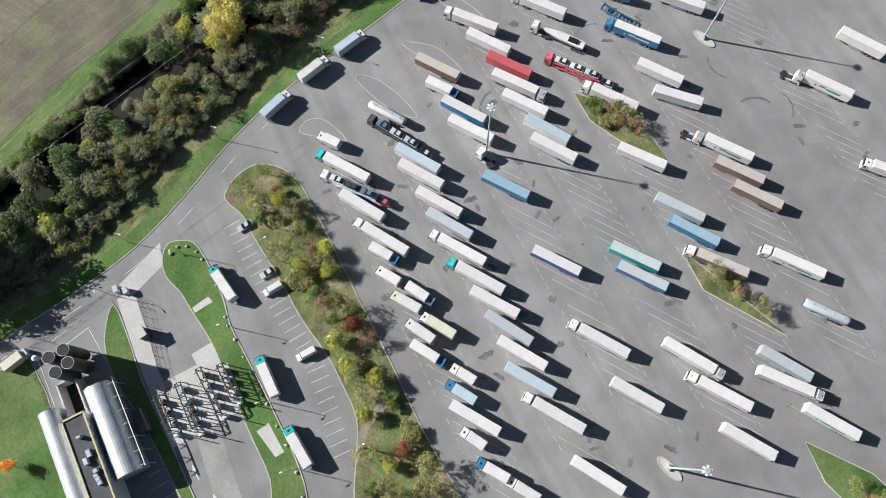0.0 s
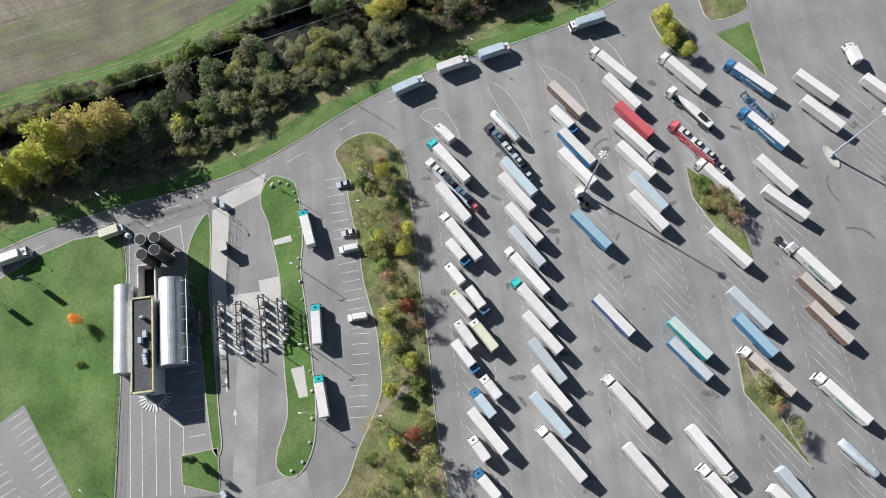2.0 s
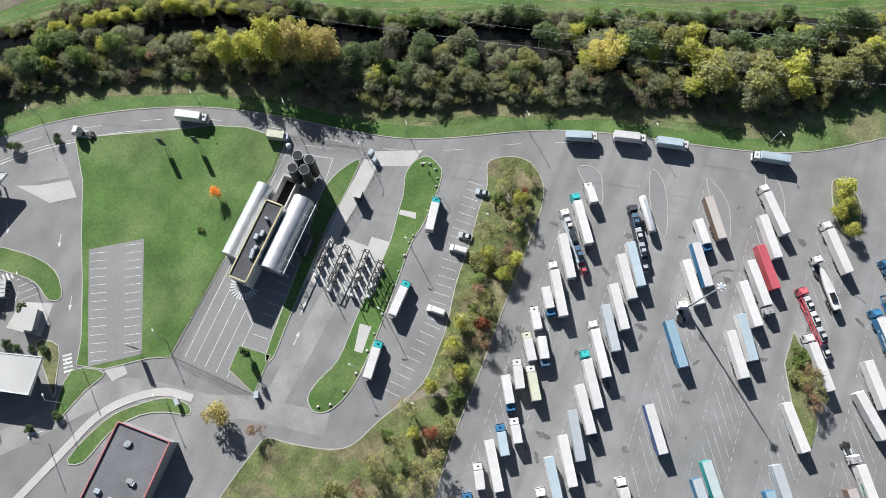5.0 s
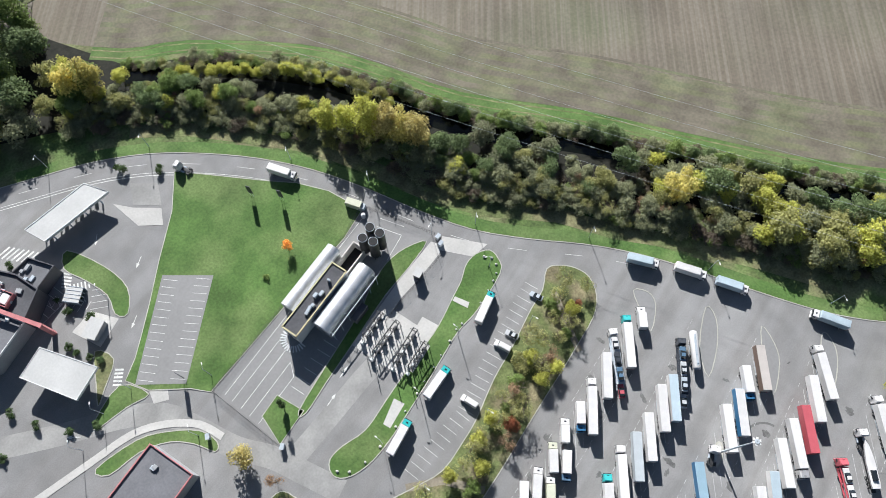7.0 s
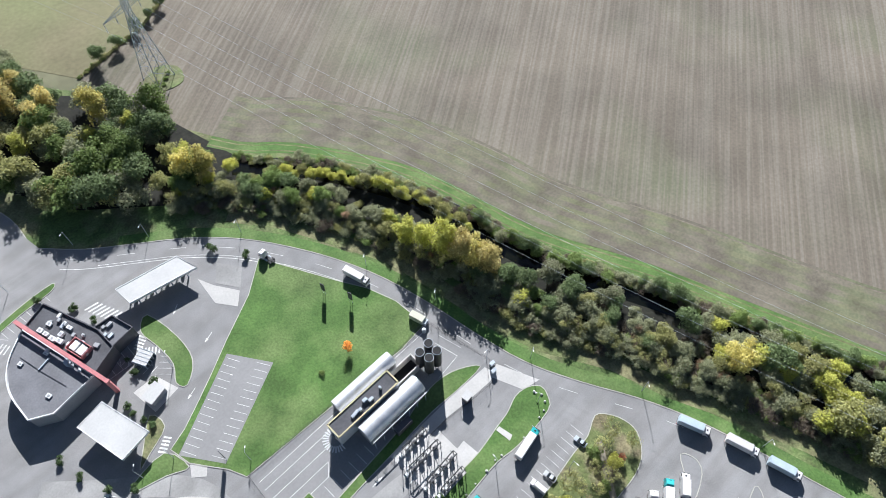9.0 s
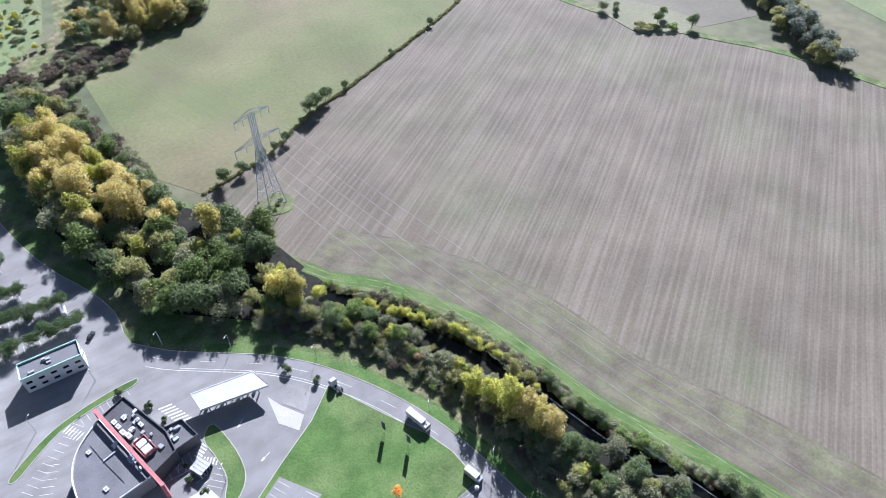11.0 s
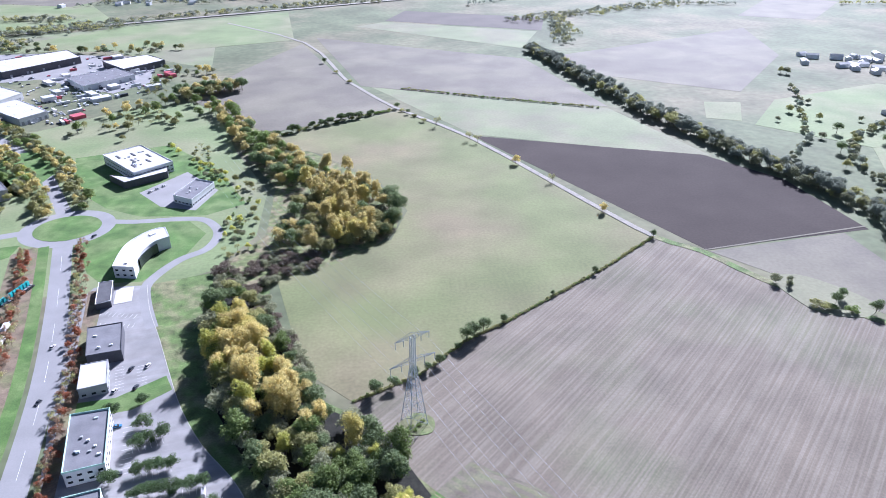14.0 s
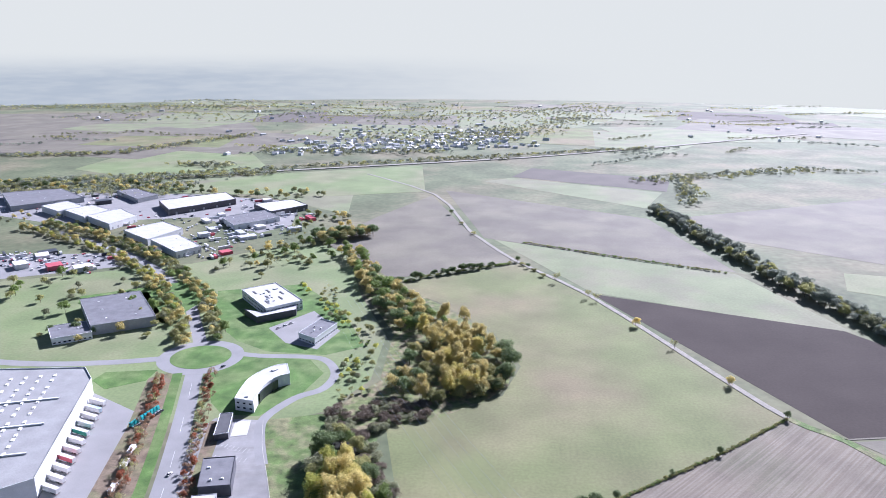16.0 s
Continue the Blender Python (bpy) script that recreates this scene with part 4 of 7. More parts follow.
for row in LORRIES:
    park(*row)
LORRIES = [
    ('rig', 116.0, -75.9, 56, 'blue', 'blue', 'white', 16.5, 'white'),
    ('flatbed', 107.4, -77.8, 42, 'white', 'blue', 'skyblue', 10.5, ''),
    ('rig', 99.8, -79.4, 50, 'blue', 'blue', 'white', 16.5, 'white'),
    ('trailer', 85.5, -82.6, 48, 'white', 'white', 'white', 13.6, ''),
    ('trailer', 76.9, -85.0, 57, 'white', 'white', 'white', 13.6, ''),
    ('trailer', 115.0, -95.1, 54, 'white', 'white', 'white', 13.6, ''),
    ('trailer', 106.4, -96.6, 53, 'white', 'white', 'white', 13.6, ''),
    ('tractor', 65.1, -85.2, 230, 'white', 'white', 'white', 6, ''),
    ('trailer', 58.6, -93.1, 48, 'white', 'white', 'white', 13.6, 'green'),
    ('trailer', 51.6, -93.6, 48, 'white', 'brown', 'tan', 13.6, ''),
    ('trailer', 43.8, -95.7, 47, 'white', 'brown', 'tan', 13.6, ''),
    ('rig', 24.2, -97.9, 50, 'white', 'white', 'white', 16.5, 'green'),
    ('tanker', 9.8, -101.4, 50, 'white', 'steel', 'steel', 12, ''),
]
for row in LORRIES:
    park(*row)
LORRIES = [
    ('rigid', 128.3, -107.0, 21, 'white', 'white', 'white', 7, ''),
    ('trailer', 115.7, -114.8, 53, 'white', 'white', 'white', 13.6, ''),
]
for row in LORRIES:
    park(*row)
LORRIES = [
    ('rigid', 102.8, 24.9, 303, 'white', 'ltblue', 'ltblue', 10, ''),
    ('rigid', 111.3, 12.5, 298, 'white', 'white', 'white', 10, ''),
    ('rigid', 117.2, 0.6, 297, 'white', 'ltblue', 'ltblue', 10, ''),
    ('rigid', 130.7, -26.7, 115, 'white', 'ltblue', 'ltblue', 11, ''),
]
for row in LORRIES:
    park(*row)
LORRIES = [
    ('rigid', 55.0, 47.6, 23, 'teal', 'white', 'white', 11, ''),
    ('rigid', 28.4, 40.4, 13, 'teal', 'white', 'white', 11, ''),
    ('rigid', 9.8, 36.0, 19, 'teal', 'white', 'white', 11, ''),
]
for row in LORRIES:
    park(*row)
LORRIES = [
    ('trailer', -14.1, -32.8, 44, 'white', 'white', 'white', 13.6, ''),
    ('trailer', -15.9, -91.7, 45, 'white', 'white', 'white', 13.6, 'green'),
    ('trailer', -15.4, -70.4, 45, 'white', 'white', 'white', 13.6, ''),
    ('rigid', -12.9, -14.6, 45, 'white', 'white', 'white', 8.5, ''),
    ('trailer', 80.4, -141.8, 43, 'white', 'white', 'white', 13.6, ''),
    ('tractor', 75.9, -119.0, 230, 'white', 'white', 'white', 6, ''),
    ('trailer', 69.8, -127.0, 46, 'white', 'white', 'white', 13.6, 'green'),
    ('rigid', 43.8, -130.3, 52, 'white', 'white', 'white', 7, ''),
    ('rigid', 37.5, 128.0, 298, 'white', 'white', 'white', 10, ''),
    ('tractor', 13.8, 152.0, 115, 'white', 'white', 'white', 6, ''),
]
for row in LORRIES:
    park(*row)


# trees and shrubs
def leaf_cloud(lobes, n, size, seed, shell=0.55):
    """Corners of n small bent leaf clumps round a few lobes (x, y, z, rx, rz)."""
    r = np.random.RandomState(seed)
    lob = np.array(lobes, float)
    w = lob[:, 3] * np.sqrt(lob[:, 3] * lob[:, 4])
    lob = lob[r.choice(len(lob), n, p=w / w.sum())]
    d = r.normal(size=(n, 3))
    d /= np.linalg.norm(d, axis=1)[:, None]
    d[:, 2] = np.where(d[:, 2] < -0.35, -d[:, 2], d[:, 2])
    rad = (shell + (1.0 - shell) * r.rand(n) ** 0.6) * (1 + r.normal(size=n) * 0.1)
    c = lob[:, :3] + d * rad[:, None] * lob[:, [3, 3, 4]]
    nrm = d * 0.8 + (0, 0, 0.55) + r.normal(size=(n, 3)) * 0.6
    nrm /= np.linalg.norm(nrm, axis=1)[:, None]
    u = np.cross(nrm, r.normal(size=(n, 3)))
    u /= np.linalg.norm(u, axis=1)[:, None] + 1e-6
    v = np.cross(nrm, u)
    s = size * r.uniform(0.6, 1.3, (n, 1))
    bend = nrm * s * 0.35
    return np.stack([c - u * s, c - v * s * 0.7 + bend * 0.4, c + u * s * r.uniform(0.6, 1.2, (n, 1)), c + v * s * 0.8 - bend], 1).reshape(-1, 3)


def leaf_mesh(name, verts, mat, parent=None, label=""):
    n = len(verts) // 4
    me = bpy.data.meshes.new(name)
    me.vertices.add(4 * n)
    me.vertices.foreach_set("co", np.asarray(verts, np.float32).ravel())
    me.loops.add(4 * n)
    me.loops.foreach_set("vertex_index", np.arange(4 * n, dtype=np.int32))
    me.polygons.add(n)
    me.polygons.foreach_set("loop_start", np.arange(0, 4 * n, 4, dtype=np.int32))
    me.update(calc_edges=True)
    me.materials.append(M[mat])
    ob = new(name, me)
    if parent:
        ob.parent = parent
    if label:
        ob["label"] = label
    return ob


def trunk(parent, h, r, seed, limbs=5, spread=2.0, twigs=0):
    rr = random.Random(seed)
    bm = tube((0, 0, -0.2), (0.1, 0, h * 0.45), r, r * 0.7, 7)
    tube((0.1, 0, h * 0.45), (0, 0.1, h * 0.9), r * 0.7, r * 0.2, 6, bm)
    for k in range(limbs):
        a, z = rr.uniform(0, math.tau), h * rr.uniform(0.2, 0.7)
        tip = Vector((math.cos(a) * spread * rr.uniform(0.6, 1), math.sin(a) * spread * rr.uniform(0.6, 1), z + h * rr.uniform(0.12, 0.3)))
        tube((0, 0, z), tip, r * 0.4, r * 0.1, 5, bm)
        for j in range(twigs):
            s = Vector((0, 0, z)).lerp(tip, rr.uniform(0.35, 1.0))
            e = s + Vector((rr.uniform(-1, 1), rr.uniform(-1, 1), rr.uniform(0.2, 1.0))) * spread * 0.4
            tube(s, e, r * 0.12, r * 0.04, 3, bm, False)
    return part("trunk", bm, "twig" if twigs else "bark", parent)


def crown_lobes(kind, variant):
    rr = random.Random(hash_of(kind) * 10 + variant)
    mat, h, rad, n, size, form = SPECIES[kind]
    lobes = []
    count, lo, hi, low, top = {"round": (13, 0.25, 0.72, 0.36, 0.78), "tall": (17, 0.1, 0.62, 0.26, 0.84), "shrub": (10, 0.2, 0.8, 0.24, 0.62), "bare": (7, 0.3, 0.8, 0.45, 0.85), "column": (6, 0.0, 0.2, 0.15, 0.9)}[form]
    for k in range(count):
        a, q, z = rr.uniform(0, math.tau), rad * rr.uniform(lo, hi), rr.uniform(low, top)
        wide = rr.uniform(0.26, 0.5) * (1.3 - 0.5 * z) if form == "tall" else rr.uniform(0.34, 0.6) * (1.2 - 0.45 * z if form == "column" else 1.0)
        lobes.append((q * math.cos(a), q * math.sin(a), h * z, rad * wide, h * (rr.uniform(0.15, 0.3) if form == "tall" else rr.uniform(0.12, 0.24))))
    if form == "round":
        lobes.append((0, 0, h * 0.74, rad * 0.5, h * 0.25))
    return lobes


def crown(kind, variant, dense=1.0):
    mat, h, rad, n, size, form = SPECIES[kind]
    key = (kind, variant, dense)
    if key not in CLOUDS:
        CLOUDS[key] = leaf_cloud(crown_lobes(kind, variant), int(n * dense * 1.35), size * 0.84 / math.sqrt(dense), hash_of(kind) + variant, 0.3 if form == "bare" else 0.42)
    return CLOUDS[key]


CLOUDS, STUFF = {}, {}


def tree(kind, variant):
    """One tree with its trunk, limbs and crown."""
    seed = hash_of(kind) * 10 + variant
    mat, h, rad, n, size, form = SPECIES[kind]
    p = new("shrub" if form == "shrub" else "tree")
    if form == "bare":
        trunk(p, h, 0.018 * h, seed, 10, rad * 0.95, 6)
    else:
        trunk(p, h * (0.6 if form == "shrub" else 0.85), 0.02 * h, seed, 6, rad * 0.55)
    leaf_mesh("crown", crown(kind, variant), mat, p)
    return p


def hash_of(word):
    return sum((k + 3) * ord(c) for k, c in enumerate(word)) % 9973


SPECIES = {
    "green": ("leaf_green", 9.0, 4.2, 1300, 0.36, "round"), "dark": ("leaf_dark", 9.0, 4.3, 1300, 0.36, "round"), "olive": ("leaf_olive", 8.0, 4.0, 1200, 0.35, "round"),
    "yellow": ("leaf_yellow", 17.0, 6.0, 2400, 0.42, "tall"), "gold": ("leaf_gold", 18.0, 6.0, 2400, 0.42, "tall"), "lime": ("leaf_lime", 8.0, 3.6, 1100, 0.34, "round"),
    "rust": ("leaf_rust", 5.5, 2.7, 750, 0.28, "round"), "greyleaf": ("leaf_grey", 7.0, 3.8, 1150, 0.34, "round"), "plum": ("leaf_plum", 4.0, 3.3, 800, 0.3, "shrub"),
    "scrub": ("leaf_olive", 4.0, 3.1, 750, 0.3, "shrub"), "scrubgrey": ("leaf_grey", 4.5, 3.3, 800, 0.3, "shrub"), "scrubgreen": ("leaf_green", 3.5, 2.9, 700, 0.29, "shrub"),
    "poplime": ("leaf_lime", 15.0, 5.0, 2000, 0.4, "tall"), "orange": ("leaf_orange", 5.0, 2.1, 700, 0.24, "round"), "bare": ("leaf_olive", 7.5, 3.2, 330, 0.25, "bare"),
    "barered": ("leaf_brown", 6.0, 2.8, 330, 0.24, "bare"), "pine": ("leaf_pine", 6.2, 4.4, 1500, 0.3, "round"), "ball": ("leaf_pine", 3.0, 1.8, 650, 0.2, "shrub"), "oak": ("leaf_dark", 16.0, 8.5, 3000, 0.48, "round"),
    # distant crowns, haze put into their leaf colour
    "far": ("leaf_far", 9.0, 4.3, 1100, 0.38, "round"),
    "bronze": ("leaf_gold", 9.0, 4.0, 1200, 0.36, "round"), "cypress": ("leaf_pine", 8.5, 1.6, 900, 0.24, "column"),
}
TREE_WORDS = {
    "green": "green broadleaf tree in autumn", "dark": "dark green broadleaf tree", "olive": "olive green tree turning in autumn", "yellow": "tall bright yellow autumn poplar", "gold": "tall golden autumn poplar", "lime": "yellow green autumn tree",
    "rust": "small rust red autumn tree", "greyleaf": "grey green leafy willow tree", "plum": "purple brown leafless shrub", "scrub": "olive green scrub bush by the wood", "scrubgrey": "grey green scrub bush", "scrubgreen": "low green scrub bush",
    "poplime": "tall yellow green poplar", "orange": "small bright orange autumn tree", "bare": "half bare young tree with thin leaves", "barered": "half bare tree with brown leaves", "pine": "dark green umbrella pine in a car park", "ball": "clipped dark green shrub",
    "oak": "large dark green oak tree", "bronze": "bronze coloured autumn tree", "cypress": "dark green column shaped conifer",
}


def plant(kind, x, y, scale=1.0, z=0.05, stuff=""):
    v = rng.randrange(3)
    s = scale * rng.uniform(0.88, 1.12)
    m = pose(x, y, z, 0, 0, rng.uniform(0, 360)) @ Matrix.Diagonal((s, s, s * rng.uniform(0.92, 1.08), 1))
    if stuff:
        a = np.array(m)
        dense = 0.65 if y > 520 else 1.0
        STUFF.setdefault((stuff, SPECIES[kind][0]), []).append(crown(kind, v, dense) @ a[:3, :3].T + a[:3, 3])
        STUFF.setdefault((stuff, ""), []).append((x, y, s, SPECIES[kind][1]))
        return
    if (kind, v) not in PROTO:
        ob = tree(kind, v)
        ob.matrix_basis = pose(x, y, z, 0, 0, rng.uniform(0, 360))
        PROTO[kind, v] = tagged(ob, TREE_WORDS[kind], "shrub" if SPECIES[kind][5] == "shrub" else "tree", "trees and shrubs")
        return
    copy_thing(PROTO[kind, v], m)


def band(line, lo, hi, step, kinds, scale=(0.8, 1.15), stuff=""):
    """Plants along a line, between lo and hi metres to its left."""
    for a, c in zip(line, line[1:]):
        a, c = Vector(a), Vector(c)
        d = c - a
        s = Vector((-d.y, d.x)).normalized()
        n = max(1, round(d.length / step))
        for k in range(n):
            p = a + d * (k + rng.random()) / n + s * rng.uniform(lo, hi)
            plant(rng.choice(kinds), p.x, p.y, rng.uniform(*scale), stuff=stuff)


def wood(poly, count, kinds, scale=(0.85, 1.15), apart=3.0, stuff=""):
    xs, ys = [p[0] for p in poly], [p[1] for p in poly]
    done, tries = [], 0
    while len(done) < count and tries < count * 40:
        tries += 1
        p = (rng.uniform(min(xs), max(xs)), rng.uniform(min(ys), max(ys)))
        if inside(p, poly) and all((p[0] - q[0]) ** 2 + (p[1] - q[1]) ** 2 > apart * apart for q in done):
            done.append(p)
            plant(rng.choice(kinds), *p, rng.uniform(*scale), stuff=stuff)


# strip of scrub and trees between the road and the stubble field
MIX = ["dark", "greyleaf", "olive", "scrub", "scrubgrey", "scrub", "scrubgreen", "greyleaf", "lime", "green"]
W = "woodland beside the road"
LOW = ["scrub", "scrubgrey", "scrubgreen", "scrubgrey", "plum", "scrubgrey"]
band(WOOD_LINE, 0.3, 4, 4.0, LOW, (0.6, 0.95))
band(WOOD_LINE, 1, 6, 1.7, ["scrubgrey", "scrub", "plum", "scrubgrey"], (0.6, 1.0), W)
band(WOOD_LINE, 5, 9, 1.7, ["scrubgrey", "scrub", "scrubgreen", "greyleaf", "plum"], (0.75, 1.0), W)
band(WOOD_LINE[:8], 7, 15, 1.5, MIX, (0.6, 1.0), W)
band(WOOD_LINE[:6], 2, 9, 6.0, ["bare", "barered", "bare"], (0.6, 0.9))
band(WOOD_LINE[7:], 7, 20, 1.4, ["olive", "greyleaf", "scrubgrey", "greyleaf", "plum", "dark", "scrubgrey"], (0.65, 1.0), W)
band(WOOD_LINE[7:], 2, 12, 4.0, ["bare", "barered", "bare"], (0.6, 0.95))
band(WOOD_LINE[9:], 16, 25, 3.4, ["olive", "lime", "greyleaf", "dark", "greyleaf"], (0.9, 1.2), W)
band(WOOD_LINE[11:], 5, 16, 3.0, ["olive", "lime", "greyleaf", "olive"], (1.0, 1.35), W)
band(INNER[4:], -3.5, 0.5, 2.2, ["dark", "greyleaf", "scrubgrey", "plum", "green"], (0.5, 0.8), W)
band(INNER, -2.5, 1.0, 1.5, ["scrub", "scrubgreen", "scrubgrey", "plum", "scrubgreen"], (0.55, 0.85), W)
band([(30, 190), (48, 178), (64, 162), (76, 146), (85, 126)], -3.5, -0.5, 2.2, ["lime", "lime", "olive"], (0.5, 0.75), W)
for kind, x, y, s in (("poplime", 60, 131, 0.9), ("poplime", 65, 126, 1.0), ("poplime", 70, 120, 1.1), ("yellow", 76, 110, 1.05), ("gold", 73, 115, 0.9), ("gold", 79, 106, 0.8), ("dark", 83, 100, 1.7), ("dark", 88, 95, 1.5), ("olive", 56, 138, 1.1), ("yellow", 2, 201, 1.15), ("yellow", 9, 197, 1.0), ("poplime", 5, 207, 0.9), ("green", 28, 181, 1.3), ("greyleaf", 40, 172, 1.2), ("lime", 18, 196, 1.1),
                      ("dark", 100, 84, 1.2), ("greyleaf", 108, 74, 1.3), ("greyleaf", 95, 92, 1.3), ("lime", 126, 38, 1.15), ("lime", 140, 22, 1.2), ("yellow", 128, 34, 0.5), ("lime", 146, 8, 1.3), ("olive", 150, -2, 1.5), ("olive", 154, -10, 1.5), ("lime", 160, -18, 1.4), ("olive", 168, -26, 1.6), ("olive", 142, 2, 1.4), ("olive", 148, -12, 1.5)):
    plant(kind, x, y, s)

# tall wood at the corner of the fields
C = "tall mixed wood"
wood([(5, 240), (-36, 280), (-60, 235), (-40, 208), (-9, 193), (10, 198)], 48, ["dark", "olive", "greyleaf", "dark", "green", "greyleaf"], (1.1, 1.7), 4.2, C)
wood([(-36, 280), (-50, 309), (-72, 352), (-88, 384), (-106, 384), (-98, 318), (-86, 280), (-62, 240)], 56, ["dark", "olive", "greyleaf", "green", "olive"], (1.0, 1.5), 4.0, C)
wood([(-46, 272), (-58, 305), (-76, 345), (-92, 362), (-102, 345), (-94, 308), (-80, 282), (-62, 262)], 22, ["gold", "gold", "yellow", "gold", "poplime"], (1.0, 1.35), 6.5, C)
for kind, x, y, s in (("gold", -88, 300, 1.05), ("yellow", -80, 308, 1.1), ("gold", -76, 292, 1.0), ("gold", -70, 286, 0.9), ("gold", -92, 340, 1.0), ("gold", -84, 350, 0.95), ("yellow", -82, 332, 1.0), ("yellow", -72, 326, 1.05), ("poplime", -64, 314, 1.1), ("poplime", -58, 300, 1.1), ("gold", -48, 270, 1.0),
                      ("gold", -56, 276, 1.0), ("gold", -42, 280, 0.9), ("poplime", -66, 300, 1.1), ("yellow", -17, 246, 1.25), ("poplime", -8, 236, 0.8), ("gold", -34, 262, 1.0), ("gold", -40, 256, 0.9), ("poplime", -48, 244, 1.0), ("gold", -66, 268, 0.9), ("poplime", -24, 236, 0.8), ("gold", -50, 285, 0.9), ("yellow", -96, 318, 0.9)):
    plant(kind, x, y, s)
band([(-102, 388), (-108, 360), (-97, 316), (-86, 280), (-66, 244), (-46, 213), (-20, 199)], 1, 8, 6.0, ["dark", "olive", "green", "greyleaf", "greyleaf"], (1.3, 1.9), C)
wood([(-42, 305), (-62, 352), (-76, 380), (-84, 374), (-70, 345), (-54, 305)], 34, ["plum", "plum", "scrubgrey"], (1.1, 1.5), 2.5, C)
wood([(-112, 388), (-80, 388), (-66, 408), (-42, 418), (-50, 440), (-80, 436), (-116, 425)], 48, ["plum", "plum", "scrubgrey", "plum"], (1.1, 1.6), 3.0, C)

# copse reaching into the green field and the belt behind it
K = "copse and tree belt in autumn colours"
wood([(-88, 450), (-56, 424), (-12, 450), (8, 470), (10, 512), (-14, 565), (-40, 560), (-70, 520)], 60, ["dark", "olive", "bronze", "greyleaf", "olive"], (1.2, 1.6), 4.5, K)
wood([(-60, 432), (-20, 452), (-4, 480), (-4, 520), (-30, 580), (-60, 600), (-70, 560), (-40, 500)], 46, ["gold", "gold", "yellow", "gold"], (0.85, 1.1), 5.0, K)
for x, y, s in ((6, 478, 1.0), (10, 500, 1.05), (4, 520, 0.9), (0, 462, 0.8)):
    plant("oak", x, y, s)
wood([(-45, 575), (-85, 640), (-115, 680), (-175, 800), (-195, 800), (-130, 640), (-90, 560)], 90, ["dark", "olive", "bronze", "greyleaf", "bronze", "green"], (1.2, 1.8), 4.5, K)
wood([(-235, 838), (-205, 850), (-165, 880), (-178, 905), (-215, 880), (-260, 870)], 34, ["bronze", "olive", "dark", "bronze"], (1.3, 1.8), 5.0, K)

# hedge between the fields
H = "thin hedgerow between fields"
band(HEDGE, -0.6, 0.6, 1.3, ["scrub", "scrubgreen", "scrub"], (0.28, 0.48), H)
for x, y, s in ((-8, 284, 0.9), (2, 289, 0.8), (12, 296, 0.7), (20, 301, 0.6), (44, 325, 1.0), (49, 330, 1.15), (55, 335, 1.0), (38, 318, 0.6), (27, 306, 0.7), (68, 343, 0.6), (104, 369, 0.4), (138, 394, 0.6), (196, 442, 0.7)):
    plant("dark", x, y, s)
band([(-120, 686), (-78, 719), (11, 777)], -2, 2, 2.2, ["scrub", "dark", "scrubgreen"], (0.7, 1.0), H)
band([(25, 870), (130, 818), (250, 766)], -1, 1, 4.0, ["scrub", "scrubgreen"], (0.6, 0.9), H)
for x, y, kind, s in ((18, 785, "dark", 0.8), (24, 772, "scrub", 1.2), (30, 762, "dark", 0.7), (37, 752, "scrub", 1.2), (45, 733, "scrub", 1.3), (58, 716, "bare", 1.4), (88, 668, "bare", 1.4), (95, 660, "bare", 1.3), (122, 598, "bronze", 0.8), (146, 552, "bare", 1.2), (172, 489, "bronze", 0.9), (-40, 905, "scrub", 1.2), (-60, 960, "scrub", 1.2), (-80, 1020, "dark", 0.8),
                      (258, 366, "greyleaf", 0.8), (252, 372, "greyleaf", 0.9), (262, 372, "greyleaf", 0.8), (276, 344, "dark", 1.0), (270, 338, "scrubgreen", 1.3), (266, 340, "scrub", 1.4), (262, 342, "scrub", 1.4), (280, 334, "scrubgreen", 1.5), (294, 332, "dark", 1.0), (283, 350, "dark", 0.8)):
    plant(kind, x, y, s)

# trees along the stream beyond the fields
STREAM = [(232, 1082), (258, 936), (276, 861), (293, 773), (308, 709), (328, 653), (334, 600), (346, 575), (362, 536), (388, 469), (380, 410), (362, 355), (350, 300), (345, 260)]
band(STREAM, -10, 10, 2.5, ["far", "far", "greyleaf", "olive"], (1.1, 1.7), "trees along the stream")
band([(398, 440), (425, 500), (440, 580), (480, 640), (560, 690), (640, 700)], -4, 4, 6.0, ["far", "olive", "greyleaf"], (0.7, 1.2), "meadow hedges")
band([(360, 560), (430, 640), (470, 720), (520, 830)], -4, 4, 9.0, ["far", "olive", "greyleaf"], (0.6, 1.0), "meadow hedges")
for x, y in ((430, 700), (445, 640), (470, 655), (440, 600), (500, 760), (420, 560), (410, 500), (432, 480), (545, 905), (550, 898), (470, 560), (478, 700), (460, 730), (520, 690), (500, 620), (540, 660)):
    plant(rng.choice(["dark", "olive", "greyleaf"]), x, y, rng.uniform(0.9, 1.3))

# strip of trees beside the lorry park
BELT = [(82, 38), (84, 31), (76, 25), (64, 21), (50, 18), (36, 14.5), (20, 11), (6, 7.5), (-8, 4), (-30, -2), (-56, -8), (-60, 20), (-34, 24), (-14, 22), (0, 21), (14, 19), (28, 22), (46, 28), (62, 34)]
wood(BELT, 74, ["bare", "bare", "bare", "lime", "barered", "barered", "bare", "scrub", "bare", "scrubgreen"], (0.65, 1.05), 2.7)
